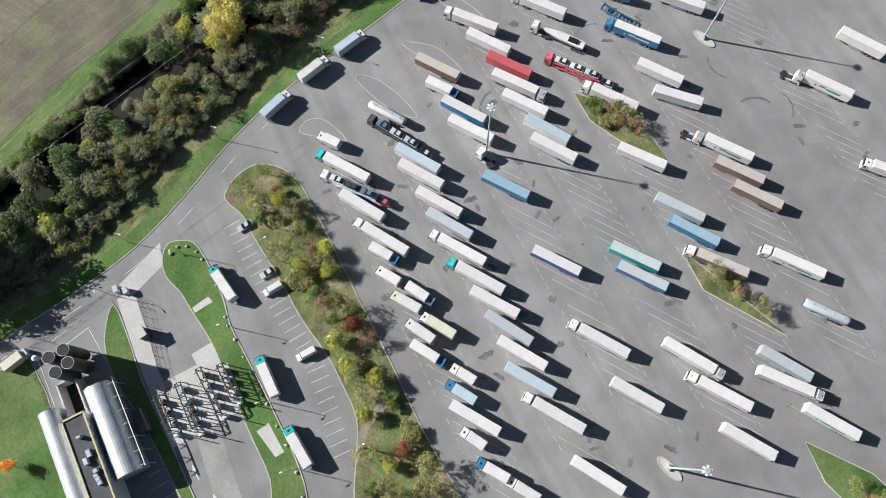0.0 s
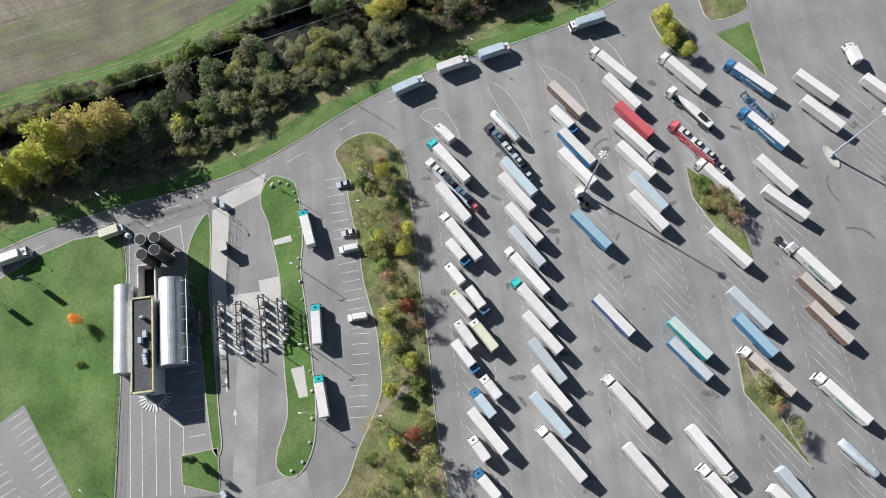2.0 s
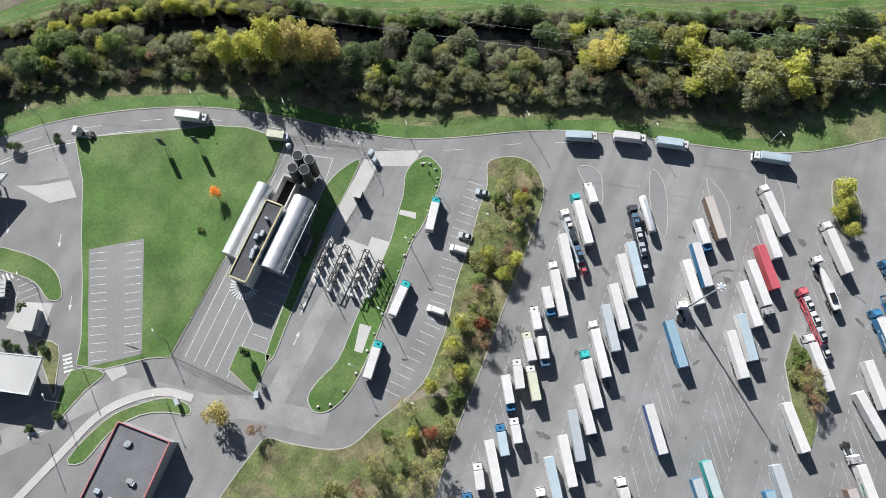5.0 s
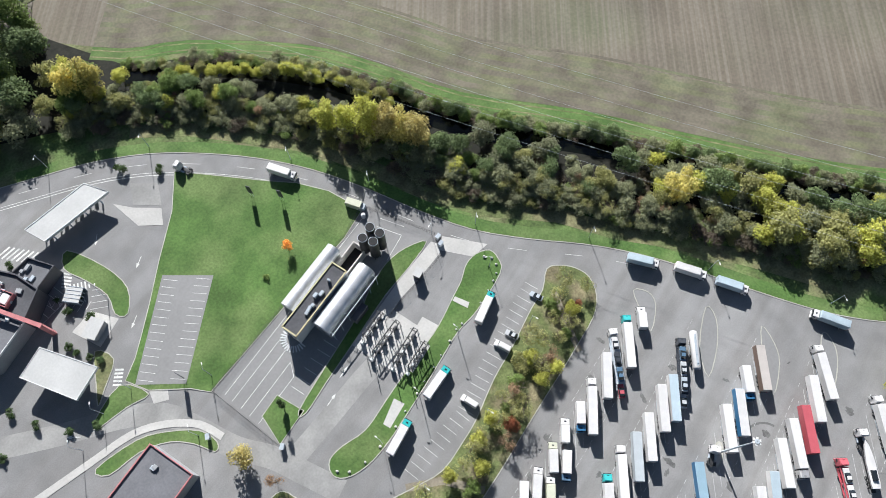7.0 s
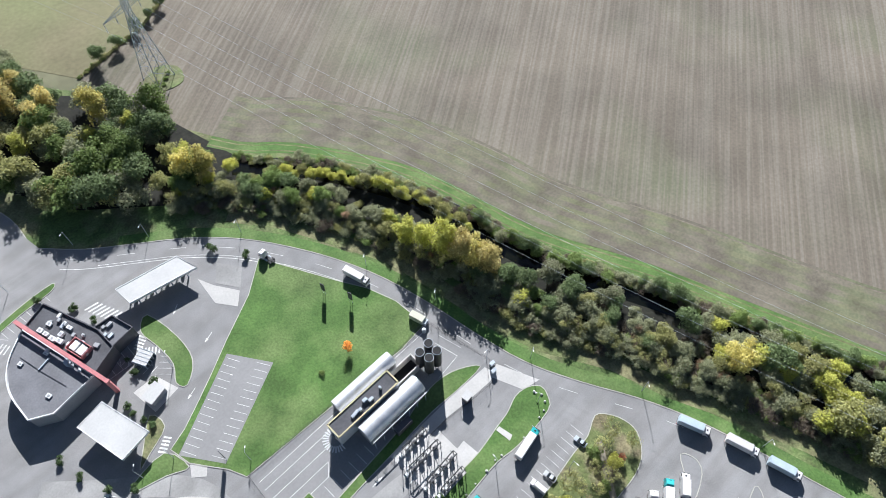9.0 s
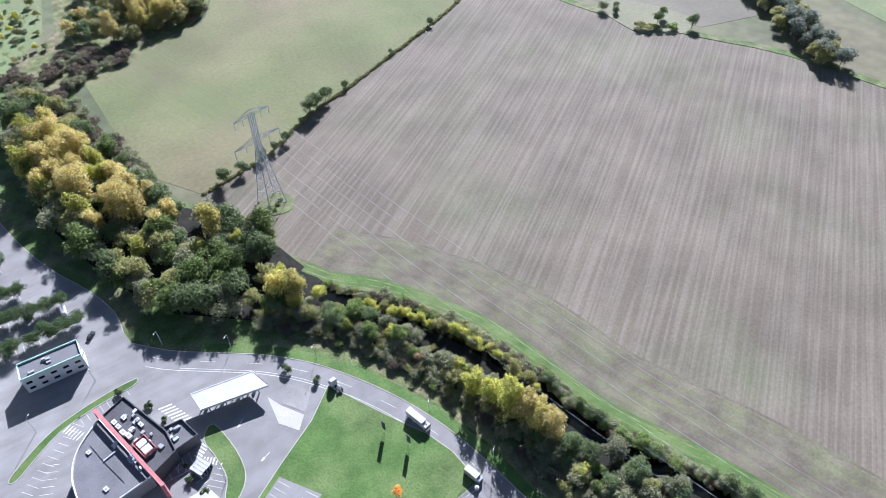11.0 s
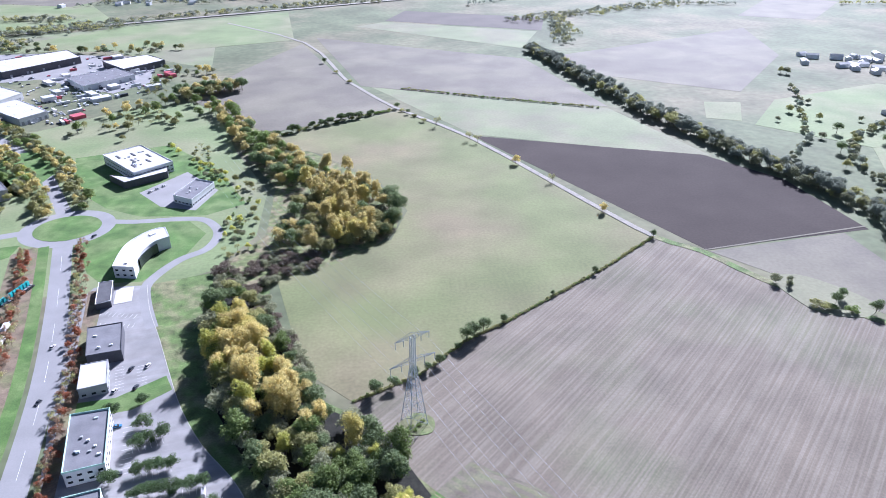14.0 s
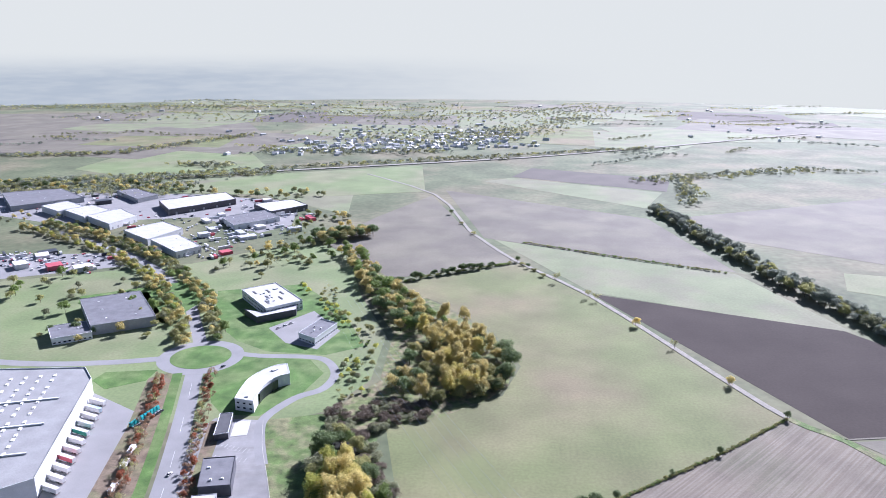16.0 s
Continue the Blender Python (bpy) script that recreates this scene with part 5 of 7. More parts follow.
for kind, x, y, s in (("lime", 54, 27, 0.75), ("lime", 33, 22, 0.8), ("lime", 26, 20, 0.7), ("rust", 36, 17, 0.7), ("rust", 77, 29, 0.7), ("rust", 3, 11, 0.9), ("lime", 0, 15, 0.6), ("green", 46, 25, 0.6), ("green", 38, 21, 0.55), ("lime", 21, 14, 0.7), ("olive", -22, 14, 0.7)):
    plant(kind, x, y, s, 0.16)
wood([(84, -60), (77, -63), (66, -73), (76, -70)], 9, ["scrub", "barered", "bare", "scrubgreen"], (0.7, 1.0), 2.0)
wood([(26, -79), (12, -88), (14, -86), (28, -77)], 7, ["bare", "barered", "scrub"], (0.7, 0.9), 2.0)
wood([(136, -47), (127, -50), (123, -58), (130, -55)], 5, ["scrub", "lime", "bare"], (0.7, 0.9), 2.0)
wood([(-30, -88), (-48, -100), (-46, -104), (-30, -96)], 8, ["bare", "barered", "scrub"], (0.8, 1.0), 2.0)
plant("bronze", -27, 62, 0.9), plant("barered", -24, 50, 0.9), plant("orange", 22.0, 104.8, 1.15), plant("scrubgreen", 11, 102, 0.4), plant("ball", 7.5, 157.3, 1.7), plant("ball", -2, 166, 1.1)
for x, y, s in ((-41, 134, .8), (-46, 121, .7), (-37, 128, .7), (-47, 160, .9), (-52, 168, 1), (-62, 178, 1), (-66, 110, .8), (-60, 102, .9), (-53, 98, .9), (-70, 118, .8), (-44, 117, .8), (-47, 124, .8), (-42, 114, 0.9), (-78, 108, .8), (-42, 140, 0.6), (-36, 136, 0.6)):
    plant("ball", x, y, s)

# pines of the car park and trees along the avenue and the main road
for a, c, n in (((-103, 210), (-76, 218), 6), ((-109, 227), (-82, 230), 6), ((-112, 240), (-98, 243), 4), ((-117, 257), (-107, 263), 3), ((-119, 270), (-118, 271), 1), ((-136, 281), (-135, 281), 1), ((-123, 287), (-122, 287), 1), ((-123, 235), (-122, 235), 1), ((-116, 214), (-115, 214), 1)):
    for k in range(n):
        t = k / max(n - 1, 1)
        plant("pine", a[0] + (c[0] - a[0]) * t, a[1] + (c[1] - a[1]) * t, rng.uniform(0.9, 1.1))
plant("cypress", -9.5, 66, 1.0, 0.14)
band(MAIN, -17, -10, 5.5, ["barered", "rust", "barered", "barered"], (0.7, 1.0), "rows of autumn roadside trees")
band(MAIN, 20, 27, 1.6, ["barered", "barered", "rust", "bare", "barered"], (0.6, 1.0), "rows of autumn roadside shrubs")
band(MAIN, -14, -9, 2.4, ["barered", "barered", "bare", "rust"], (0.5, 0.9), "rows of autumn roadside shrubs")
band(AVENUE, -24, -8, 2.4, ["olive", "greyleaf", "bronze", "olive", "bare", "green"], (0.6, 1.2), "rows of autumn roadside trees")
band(AVENUE, 8, 22, 2.6, ["olive", "greyleaf", "olive", "bronze", "bare", "lime"], (0.6, 1.2), "rows of autumn roadside trees")
wood([(-300, 520), (-275, 560), (-330, 610), (-400, 520), (-330, 500)], 26, ["bronze", "olive", "scrub", "dark"], (0.7, 1.1), 5.0, "garden trees")
wood([(-700, 690), (-420, 560), (-300, 560), (-330, 700), (-420, 740), (-560, 640)], 34, ["olive", "greyleaf", "olive", "green"], (0.9, 1.4), 6.0, "garden trees")
wood([(-330, 700), (-230, 690), (-190, 800), (-230, 1000), (-300, 1010), (-290, 860)], 80, ["olive", "bronze", "greyleaf", "olive", "bare", "green"], (0.8, 1.5), 5.0, "trees round the estate")
wood([(-900, 900), (-700, 890), (-480, 800), (-420, 740), (-380, 780), (-480, 850), (-640, 930), (-860, 1000)], 90, ["olive", "greyleaf", "scrub", "bronze"], (0.6, 1.0), 6.0, "trees round the estate")
wood([(-1250, 1080), (-700, 1130), (-300, 1090), (-280, 1150), (-640, 1190), (-820, 1210), (-1250, 1150)], 170, ["olive", "bronze", "greyleaf", "dark"], (0.8, 1.4), 6.0, "trees round the estate")
wood([(-140, 560), (-100, 480), (-90, 450), (-112, 430), (-120, 470), (-122, 520), (-190, 650), (-175, 690)], 46, ["scrub", "lime", "bare", "greyleaf", "scrubgreen"], (0.5, 0.9), 4.0, "young trees on the lawn")
wood([(-215, 690), (-140, 600), (-110, 560), (-95, 500), (-115, 460), (-120, 520), (-160, 610), (-235, 700)], 34, ["lime", "olive", "bare", "scrubgreen"], (0.6, 0.9), 5.0, "young trees on the lawn")




def far_trees(name, spots, mat, seed, label, size=(5, 9)):
    """Trees too far off to tell apart, in one mesh."""
    r = random.Random(seed)
    lobes = [(x + r.uniform(-3, 3), y + r.uniform(-3, 3), h * 0.5, h * 0.6, h * 0.5) for x, y in spots for h in (r.uniform(*size),)]
    return tagged(leaf_mesh(name, leaf_cloud(lobes, len(lobes) * 26, 1.4, seed), mat), label, "trees", kind="stuff")


for (name, mat), clouds in list(STUFF.items()):
    if mat:
        tagged(leaf_mesh("woodland", np.concatenate(clouds), mat), name + ", dense leafy crowns", "trees", kind="stuff")
    else:
        bm = bmesh.new()
        for x, y, s, h in clouds:
            tube((x, y, -0.1), (x, y, h * s * 0.6), 0.02 * h * s, 0.008 * h * s, 5, bm, False)
        tagged(link("woodland_trunks", bm, "bark"), "brown trunks of the " + name, "trees", kind="stuff")

# first of the three leaf colours has distance haze put into it
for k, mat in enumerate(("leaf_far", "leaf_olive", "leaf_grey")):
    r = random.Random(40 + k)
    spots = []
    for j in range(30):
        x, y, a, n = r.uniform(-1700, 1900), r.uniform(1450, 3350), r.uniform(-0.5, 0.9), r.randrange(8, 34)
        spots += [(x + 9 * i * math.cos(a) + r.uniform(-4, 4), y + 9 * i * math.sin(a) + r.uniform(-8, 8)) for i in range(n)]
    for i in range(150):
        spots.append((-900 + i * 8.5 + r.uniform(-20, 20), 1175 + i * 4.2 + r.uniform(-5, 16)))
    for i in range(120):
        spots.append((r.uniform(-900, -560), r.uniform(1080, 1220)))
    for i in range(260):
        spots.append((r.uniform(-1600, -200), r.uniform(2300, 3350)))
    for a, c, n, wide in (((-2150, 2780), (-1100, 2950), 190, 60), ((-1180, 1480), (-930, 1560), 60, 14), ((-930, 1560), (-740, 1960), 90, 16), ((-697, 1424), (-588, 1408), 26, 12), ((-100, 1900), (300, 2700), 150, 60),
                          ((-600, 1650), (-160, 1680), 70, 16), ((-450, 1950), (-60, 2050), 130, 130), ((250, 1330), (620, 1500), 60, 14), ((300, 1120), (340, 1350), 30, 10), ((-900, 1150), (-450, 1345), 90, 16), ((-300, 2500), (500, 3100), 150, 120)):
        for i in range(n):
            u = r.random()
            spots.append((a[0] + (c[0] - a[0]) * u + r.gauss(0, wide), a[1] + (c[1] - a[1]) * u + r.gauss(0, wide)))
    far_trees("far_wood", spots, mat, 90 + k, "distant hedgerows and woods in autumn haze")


# buildings
def building(name, corners, h, wall, roof, label, parapet=0.5, coping=None, windows=0, skylights=0, units=0, doors=0, category="building", seed=1):
    """A flat-roofed block over four or more corners: walls, roof, parapet, windows, rooflights and roof units."""
    rr = random.Random(seed)
    p = tagged(new(name), label, category)
    area = sum(a[0] * b[1] - b[0] * a[1] for a, b in zip(corners, corners[1:] + corners[:1]))
    pts = corners if area > 0 else corners[::-1]
    mid = Vector((sum(c[0] for c in pts) / len(pts), sum(c[1] for c in pts) / len(pts)))
    inner = [tuple(mid + (Vector(c) - mid) * (1 - 0.35 / max((Vector(c) - mid).length, 1))) for c in pts]
    part("wall", slab(pts, 0.0, h - 0.05), wall, p)
    part("roof", slab(inner, h - 0.3, h), roof, p)
    if parapet:
        part("parapet", ribbon(pts, 0.4, h - 0.2, h + parapet, closed=True), coping or wall, p)
    n = len(pts)
    if windows or doors:
        for k in range(n):
            a, c = Vector(pts[k]), Vector(pts[(k + 1) % n])
            d = (c - a).normalized()
            out = Vector((d.y, -d.x))
            L = (c - a).length
            if L < 6:
                continue
            for z in ((h * 0.28, h * 0.68)[: windows] if windows else ()):
                m = max(1, int(L / 3.6))
                for j in range(m):
                    q = a + d * L * (j + 0.5) / m + out * 0.02
                    bm = bmesh.new()
                    w = 1.0
                    vs = [bm.verts.new((*(q + d * u + out * o), z + v)) for o in (0.03, -0.05) for u, v in ((-w, -0.6), (w, -0.6), (w, 0.6), (-w, 0.6))]
                    for f in ((0, 1, 2, 3), (0, 4, 5, 1), (1, 5, 6, 2), (2, 6, 7, 3), (3, 7, 4, 0)):
                        bm.faces.new([vs[i] for i in f])
                    part("window", bm, "glass", p)
            if doors and k == 0:
                for j in range(doors):
                    q = a + d * L * (j + 0.5) / doors + out * 0.02
                    bm = bmesh.new()
                    vs = [bm.verts.new((*(q + d * u + out * o), v)) for o in (0.04, -0.05) for u, v in ((-1.5, 0.1), (1.5, 0.1), (1.5, 4.0), (-1.5, 4.0))]
                    for f in ((0, 1, 2, 3), (1, 5, 6, 2), (2, 6, 7, 3), (3, 7, 4, 0)):
                        bm.faces.new([vs[i] for i in f])
                    part("loading_door", bm, "wall_grey", p)
    a, ex, ey = Vector(pts[0]), Vector(pts[1]) - Vector(pts[0]), Vector(pts[-1]) - Vector(pts[0])
    if skylights:
        nx, ny = skylights
        for i in range(nx):
            for j in range(ny):
                q = a + ex * (i + 0.6) / (nx + 0.2) + ey * (j + 0.6) / (ny + 0.2)
                if inside((q.x, q.y), inner):
                    bm = box(-0.9, 0.9, -0.7, 0.7, 0, 0.4, 0, taper=0.12)
                    bm.transform(Matrix.Translation((q.x, q.y, h)) @ Matrix.Rotation(math.atan2(ex.y, ex.x), 4, "Z"))
                    part("rooflight", bm, "lamp_white", p)
    for k in range(units):
        q = a + ex * rr.uniform(0.15, 0.85) + ey * rr.uniform(0.15, 0.85)
        if inside((q.x, q.y), inner):
            bm = box(-rr.uniform(0.4, 1.0), rr.uniform(0.4, 1.2), -0.5, 0.6, 0, rr.uniform(0.5, 1.1), 0.05)
            bm.transform(Matrix.Translation((q.x, q.y, h)) @ Matrix.Rotation(math.atan2(ex.y, ex.x), 4, "Z"))
            part("roof_unit", bm, rr.choice(["steel", "wall_white", "wall_grey"]), p)
    return p


def local(ob, x, y, heading, z=0.0):
    ob.matrix_basis = pose(x, y, z, 0, 0, heading)
    return ob


# works with two barrel roofs and silos; its long axis points along +x of the thing
PLANT = local(tagged(new("factory"), "works with silver barrel roofs and a flat dark middle roof", "building"), 19.5, 82.5, 14)


def barrel(y, x0, x1, half, base, rise):
    bm = bmesh.new()
    rows = []
    n, m = 16, round((x1 - x0) / 0.3)
    for i in range(m + 1):
        x = x0 + (x1 - x0) * i / m
        k2 = 0.022 if i % 2 else 0.0
        rows.append([bm.verts.new((x, y + (half + k2) * math.cos(math.pi * k / n), base + (rise + k2) * math.sin(math.pi * k / n))) for k in range(n + 1)])
    for a, c in zip(rows, rows[1:]):
        for k in range(n):
            bm.faces.new((a[k], a[k + 1], c[k + 1], c[k]))
    bm.faces.new(rows[0]), bm.faces.new(rows[-1][::-1])
    part("barrel_roof", bm, "ribbed", PLANT, "silver ribbed sheet metal")
    part("wall", box(x0 + 0.2, x1 - 0.2, y - half + 0.1, y + half - 0.1, 0, base + 0.1), "wall_grey", PLANT)


barrel(7.4, -8.4, 15.2, 2.5, 4.6, 2.6)
barrel(-5.2, -8.0, 15.5, 3.2, 4.6, 3.2)
part("middle_block", box(-14.3, 10.5, -1.5, 4.0, 0, 7.6), "wall_white", PLANT)
part("flat_roof", box(-14.0, 10.2, -1.3, 3.8, 7.5, 7.75), "roof_dark", PLANT)
for a, c, e, g in ((-14.4, 10.6, 3.75, 4.15), (-14.4, 10.6, -1.65, -1.25), (10.2, 10.65, -1.6, 4.1), (-14.45, -14.0, -1.6, 4.1)):
    part("coping", box(a, c, e, g, 7.5, 8.1), "yellow", PLANT, "yellow roof edge")
for x, y, w, h in ((-6, 0.4, 0.5, 1.0), (-5, 0.6, 0.4, 0.9), (-4, 0.2, 0.5, 1.2), (-7, 0.3, 0.45, 0.9), (-1, 1.5, 0.8, 1.3), (0.5, 0.4, 0.9, 1.0), (5, 1.0, 0.3, 1.6)):
    part("roof_unit", box(x - w, x + w, y - 0.5, y + 0.5, 7.7, 7.7 + h, 0.05), "steel", PLANT)
for k in range(7):
    part("gallery_post", box(-7.5 + 3.6 * k, -7.35 + 3.6 * k, -9.9, -9.75, 0, 6.5), "steel", PLANT)
    part("gallery_beam", box(-7.5 + 3.6 * k, -7.38 + 3.6 * k, -9.9, -8.3, 6.4, 6.55), "steel", PLANT)
part("gallery_rail", box(-8, 15.6, -9.95, -9.75, 6.5, 6.75), "wall_white", PLANT)
part("annex", box(0, 6, -12.2, -10.1, 0, 3.2, 0.05), "wall_dark", PLANT)
part("pit_wall", box(10.8, 20.8, 3.6, 4.0, 0, 4.5), "concrete", PLANT)
part("pit_wall", box(10.8, 20.8, -1.0, -0.6, 0, 4.5), "concrete", PLANT)
part("pit_wall", box(20.4, 20.8, -0.8, 3.8, 0, 4.5), "concrete", PLANT)
part("pit_floor", box(10.8, 20.6, -0.8, 3.8, 0, 0.4), "silo_top", PLANT)
for k in range(14):
    bm = box(2.3, 4.3, -0.2, 0.2, 0.0, 0.16, 0.03)
    bm.transform(Matrix.Translation((-14.4, 1.2, 0.05)) @ Matrix.Rotation(math.pi * (0.5 + k / 13), 4, "Z"))
    part("apron_bar", bm, "wall_white", PLANT, "white bar of a fan at the foot of the end wall")
part("end_window", box(-14.42, -14.3, -0.6, 0.4, 4.0, 5.4), "glass", PLANT, "dark window")
part("end_window", box(-14.42, -14.3, 1.4, 2.8, 1.2, 3.4), "glass", PLANT, "dark window")


def silo(x, y, h, r):
    p = local(tagged(new("silo"), "grimy steel silo with a black open top", "silo", "silos"), x, y, 0, 0.04)
    part("barrel", tube((0, 0, 2.0), (0, 0, h), r, sides=20), "silo", p, smooth=False)
    part("hopper", tube((0, 0, 0.9), (0, 0, 2.0), 0.5, r, 20), "silo", p)
    part("top", tube((0, 0, h), (0, 0, h + 0.12), r * 0.93, sides=20), "silo_top", p, "black silo top")
    part("rim", tube((0, 0, h - 0.2), (0, 0, h + 0.05), r * 1.04, sides=20), "steel", p)
    for k in range(4):
        a = k * math.tau / 4 + 0.7
        part("leg", tube((math.cos(a) * r * 0.9, math.sin(a) * r * 0.9, 0), (math.cos(a) * r * 0.9, math.sin(a) * r * 0.9, 2.2), 0.12, sides=6), "silo", p)
    bm = bmesh.new()
    for k in range(2):
        tube((r + 0.15, -0.2 + 0.4 * k, 0), (r + 0.15, -0.2 + 0.4 * k, h + 0.8), 0.03, sides=4, bm=bm)
    part("ladder", bm, "steel", p)


for x, y, h in ((44.0, 88.5, 12.0), (44.9, 84.8, 12.3), (40.1, 87.4, 11.6), (41.6, 84.1, 12.0)):
    silo(x, y, h, 1.5)
PLATFORM = local(tagged(new("conveyor_tower"), "steel conveyor platform between the silos", "tower"), 42.6, 86.2, 20, 0.04)
for s in (-1, 1):
    for q in (-1, 1):
        part("post", box(s * 1.0 - 0.1, s * 1.0 + 0.1, q * 1.0 - 0.1, q * 1.0 + 0.1, 0, 10.5), "silo", PLATFORM)
part("deck", box(-1.4, 1.4, -1.4, 1.4, 9.2, 9.4), "silo", PLATFORM)
part("hood", box(-0.8, 0.8, -0.8, 0.8, 10.3, 11.0, 0.1), "silo", PLATFORM)
for x, y in ((47.5, 97.6),):
    p = local(tagged(new("tank"), "small round white tank", "tank"), x, y, 0, 0.04)
    part("barrel", tube((0, 0, 0), (0, 0, 1.7), 0.75, sides=14), "steel", p)
    part("lid", tube((0, 0, 1.7), (0, 0, 2.0), 0.75, 0.25, 14), "wall_white", p)
BLOWER = local(tagged(new("tank_container"), "cream container unit on the lawn edge", "container"), 48, 102.5, -62, 0.14)
part("body", box(-3.0, 2.4, -1.2, 1.2, 0.2, 2.8, 0.08), "cream", BLOWER)
part("end_unit", box(2.4, 3.6, -1.0, 1.0, 0.2, 2.0, 0.06), "steel", BLOWER)
part("skid", box(-3.0, 3.6, -0.9, 0.9, 0, 0.2), "chassis", BLOWER)

# fuel racks on the concrete pad
for k, (x, y, h, n) in enumerate(((25.7, 66.4, 9, 3), (26.0, 60.6, 7, 4), (28.5, 54.7, 11, 4), (29.6, 50.0, 9, 3))):
    p = local(tagged(new("fuel_rack"), "black steel fuel rack with hoses and pumps", "fuel pump", "fuel racks"), x, y, h + 6, 0.08)
    half = 1.5 * n
    for j in range(n + 1):
        for s in (-0.7, 0.7):
            part("post", box(-half + 3.0 * j - 0.08, -half + 3.0 * j + 0.08, s - 0.08, s + 0.08, 0, 4.2), "chassis", p)
        part("crossbeam", box(-half + 3.0 * j - 0.07, -half + 3.0 * j + 0.07, -0.85, 0.85, 4.05, 4.25), "chassis", p)
    for s in (-0.7, 0.7):
        part("beam", box(-half, half, s - 0.16, s + 0.16, 4.2, 4.36), "chassis", p)
    for j in range(2 * n):
        part("loading_arm", tube((-half + 1.5 * j + 0.7, -0.7, 4.3), (-half + 1.5 * j + 1.0, (1.6 if j % 2 else -1.6), 3.2), 0.12, sides=5), "chassis", p)
    for j in range(n):
        part("pump", box(-half + 3.0 * j + 1.0, -half + 3.0 * j + 1.9, -0.4, 0.4, 0.1, 1.9, 0.05), "wall_white" if (j + k) % 3 == 0 else "wall_dark", p)
        part("pipe", tube((-half + 3.0 * j + 0.5, 0, 0.1), (-half + 3.0 * j + 0.5, 0, 3.6), 0.14, sides=6), "chassis", p)
    part("plinth", box(-half - 0.4, half + 0.4, -1.0, 1.0, 0, 0.12), "concrete", p)
    part("column", tube((-half - 1.2, 0, 0), (-half - 1.2, 0, 6.5), 0.12, sides=6), "steel", p)
    part("cabinet", box(-half - 2.0, -half - 1.2, -0.5, 0.5, 0, 2.0, 0.05), "wall_white", p)
KIOSK = local(tagged(new("kiosk"), "small grey kiosk with a flat pale roof", "kiosk"), 47.0, 69.8, 20, 0.1)
part("body", box(-1.3, 1.3, -1.0, 1.0, 0, 3.6), "wall_dark", KIOSK)
part("roof", box(-1.6, 1.6, -1.3, 1.3, 3.6, 3.8), "roof_pale", KIOSK)


def canopy(name, corners, h, label, columns=3, pumps=3):
    p = tagged(new(name), label, "canopy")
    part("roof", slab(corners, h - 0.9, h), "roof_pale", p)
    part("coping", ribbon(corners, 0.3, h - 0.95, h + 0.15, closed=True), "wall_white", p)
    a, b, c, d = (Vector(q) for q in corners)
    for k in range(columns):
        t = (k + 0.5) / columns
        for s in (0.22, 0.78):
            q = a.lerp(b, t).lerp(d.lerp(c, t), s)
            part("column", box(q.x - 0.2, q.x + 0.2, q.y - 0.2, q.y + 0.2, 0, h - 0.9), "steel", p)
    for k in range(pumps):
        t = (k + 0.5) / pumps
        q = a.lerp(b, t).lerp(d.lerp(c, t), 0.5)
        part("pump", box(q.x - 0.4, q.x + 0.4, q.y - 0.7, q.y + 0.7, 0, 2.0, 0.08), "wall_dark", p)
    return p


canopy("canopy", [(-36.4, 164.5), (-13.7, 166.4), (-9.5, 158.5), (-33.7, 156.8)], 5.5, "long white toll style canopy over fuel lanes", 4, 4)
canopy("canopy", [(-52.2, 127.0), (-42.7, 110.3), (-52.2, 106.0), (-61.0, 122.9)], 6.0, "white square fuel station canopy", 2, 3)

# restaurant with a round end and a red beam
building("restaurant", [(-65.5, 165.1), (-58.4, 170.3), (-45.6, 151.3), (-43.1, 142.7), (-51.2, 136.5)], 7.0, "wall_dark", "roof_dark", "dark flat-roofed restaurant with many roof units", 0.7, units=14, seed=4)
building("restaurant_wing", [(-48.4, 153.2), (-40.3, 154.8), (-35.8, 147.0), (-43.8, 143.6)], 5.5, "wall_dark", "roof_grey", "low dark wing of the restaurant", 0.9, units=4, seed=5)
arc = rounded([(-67.0, 164.5), (-73.8, 154.9), (-75.8, 144.9), (-73.0, 132.5)], False, 5) + [(-65.7, 130.5), (-51.6, 136.4)]
building("restaurant_hall", arc, 6.6, "wall_grey", "roof_grey", "grey roofed hall with a curved white edged wall", 0.6, "wall_white", units=6, seed=6)
BEAM = tagged(new("red_beam"), "long red steel beam across the restaurant roof", "beam")
bm = box(0, 42.0, -0.65, 0.65, 8.7, 9.3)
bm.transform(Matrix.Translation((-67.8, 167.4, 0)) @ Matrix.Rotation(math.atan2(-36.5, 19.9), 4, "Z"))
part("girder", bm, "red_paint", BEAM)
for t in (0.03, 0.98):
    q = Vector((-67.8, 167.4)) + Vector((19.9, -36.5)).normalized() * 42 * t
    part("leg", box(q.x - 0.6, q.x + 0.6, q.y - 0.6, q.y + 0.6, 0, 8.7), "red_paint", BEAM)
ENC = tagged(new("roof_enclosure"), "red framed plant enclosure on the restaurant roof", "enclosure")
TURN = Matrix.Translation((-52.6, 147.5, 0)) @ Matrix.Rotation(radians(-61), 4, "Z")
bm = ribbon([(-3.5, -2.2), (3.5, -2.2), (3.5, 2.2), (-3.5, 2.2)], 0.25, 7.0, 8.8, closed=True)
bm.transform(TURN)
part("frame", bm, "red_paint", ENC)
for a, c in ((-2.8, -0.4), (0.2, 2.9)):
    bm = box(a, c, -1.6, 1.5, 7.0, 8.5, 0.1)
    bm.transform(TURN)
    part("cooling_unit", bm, "wall_white", ENC, "pale cooling unit")

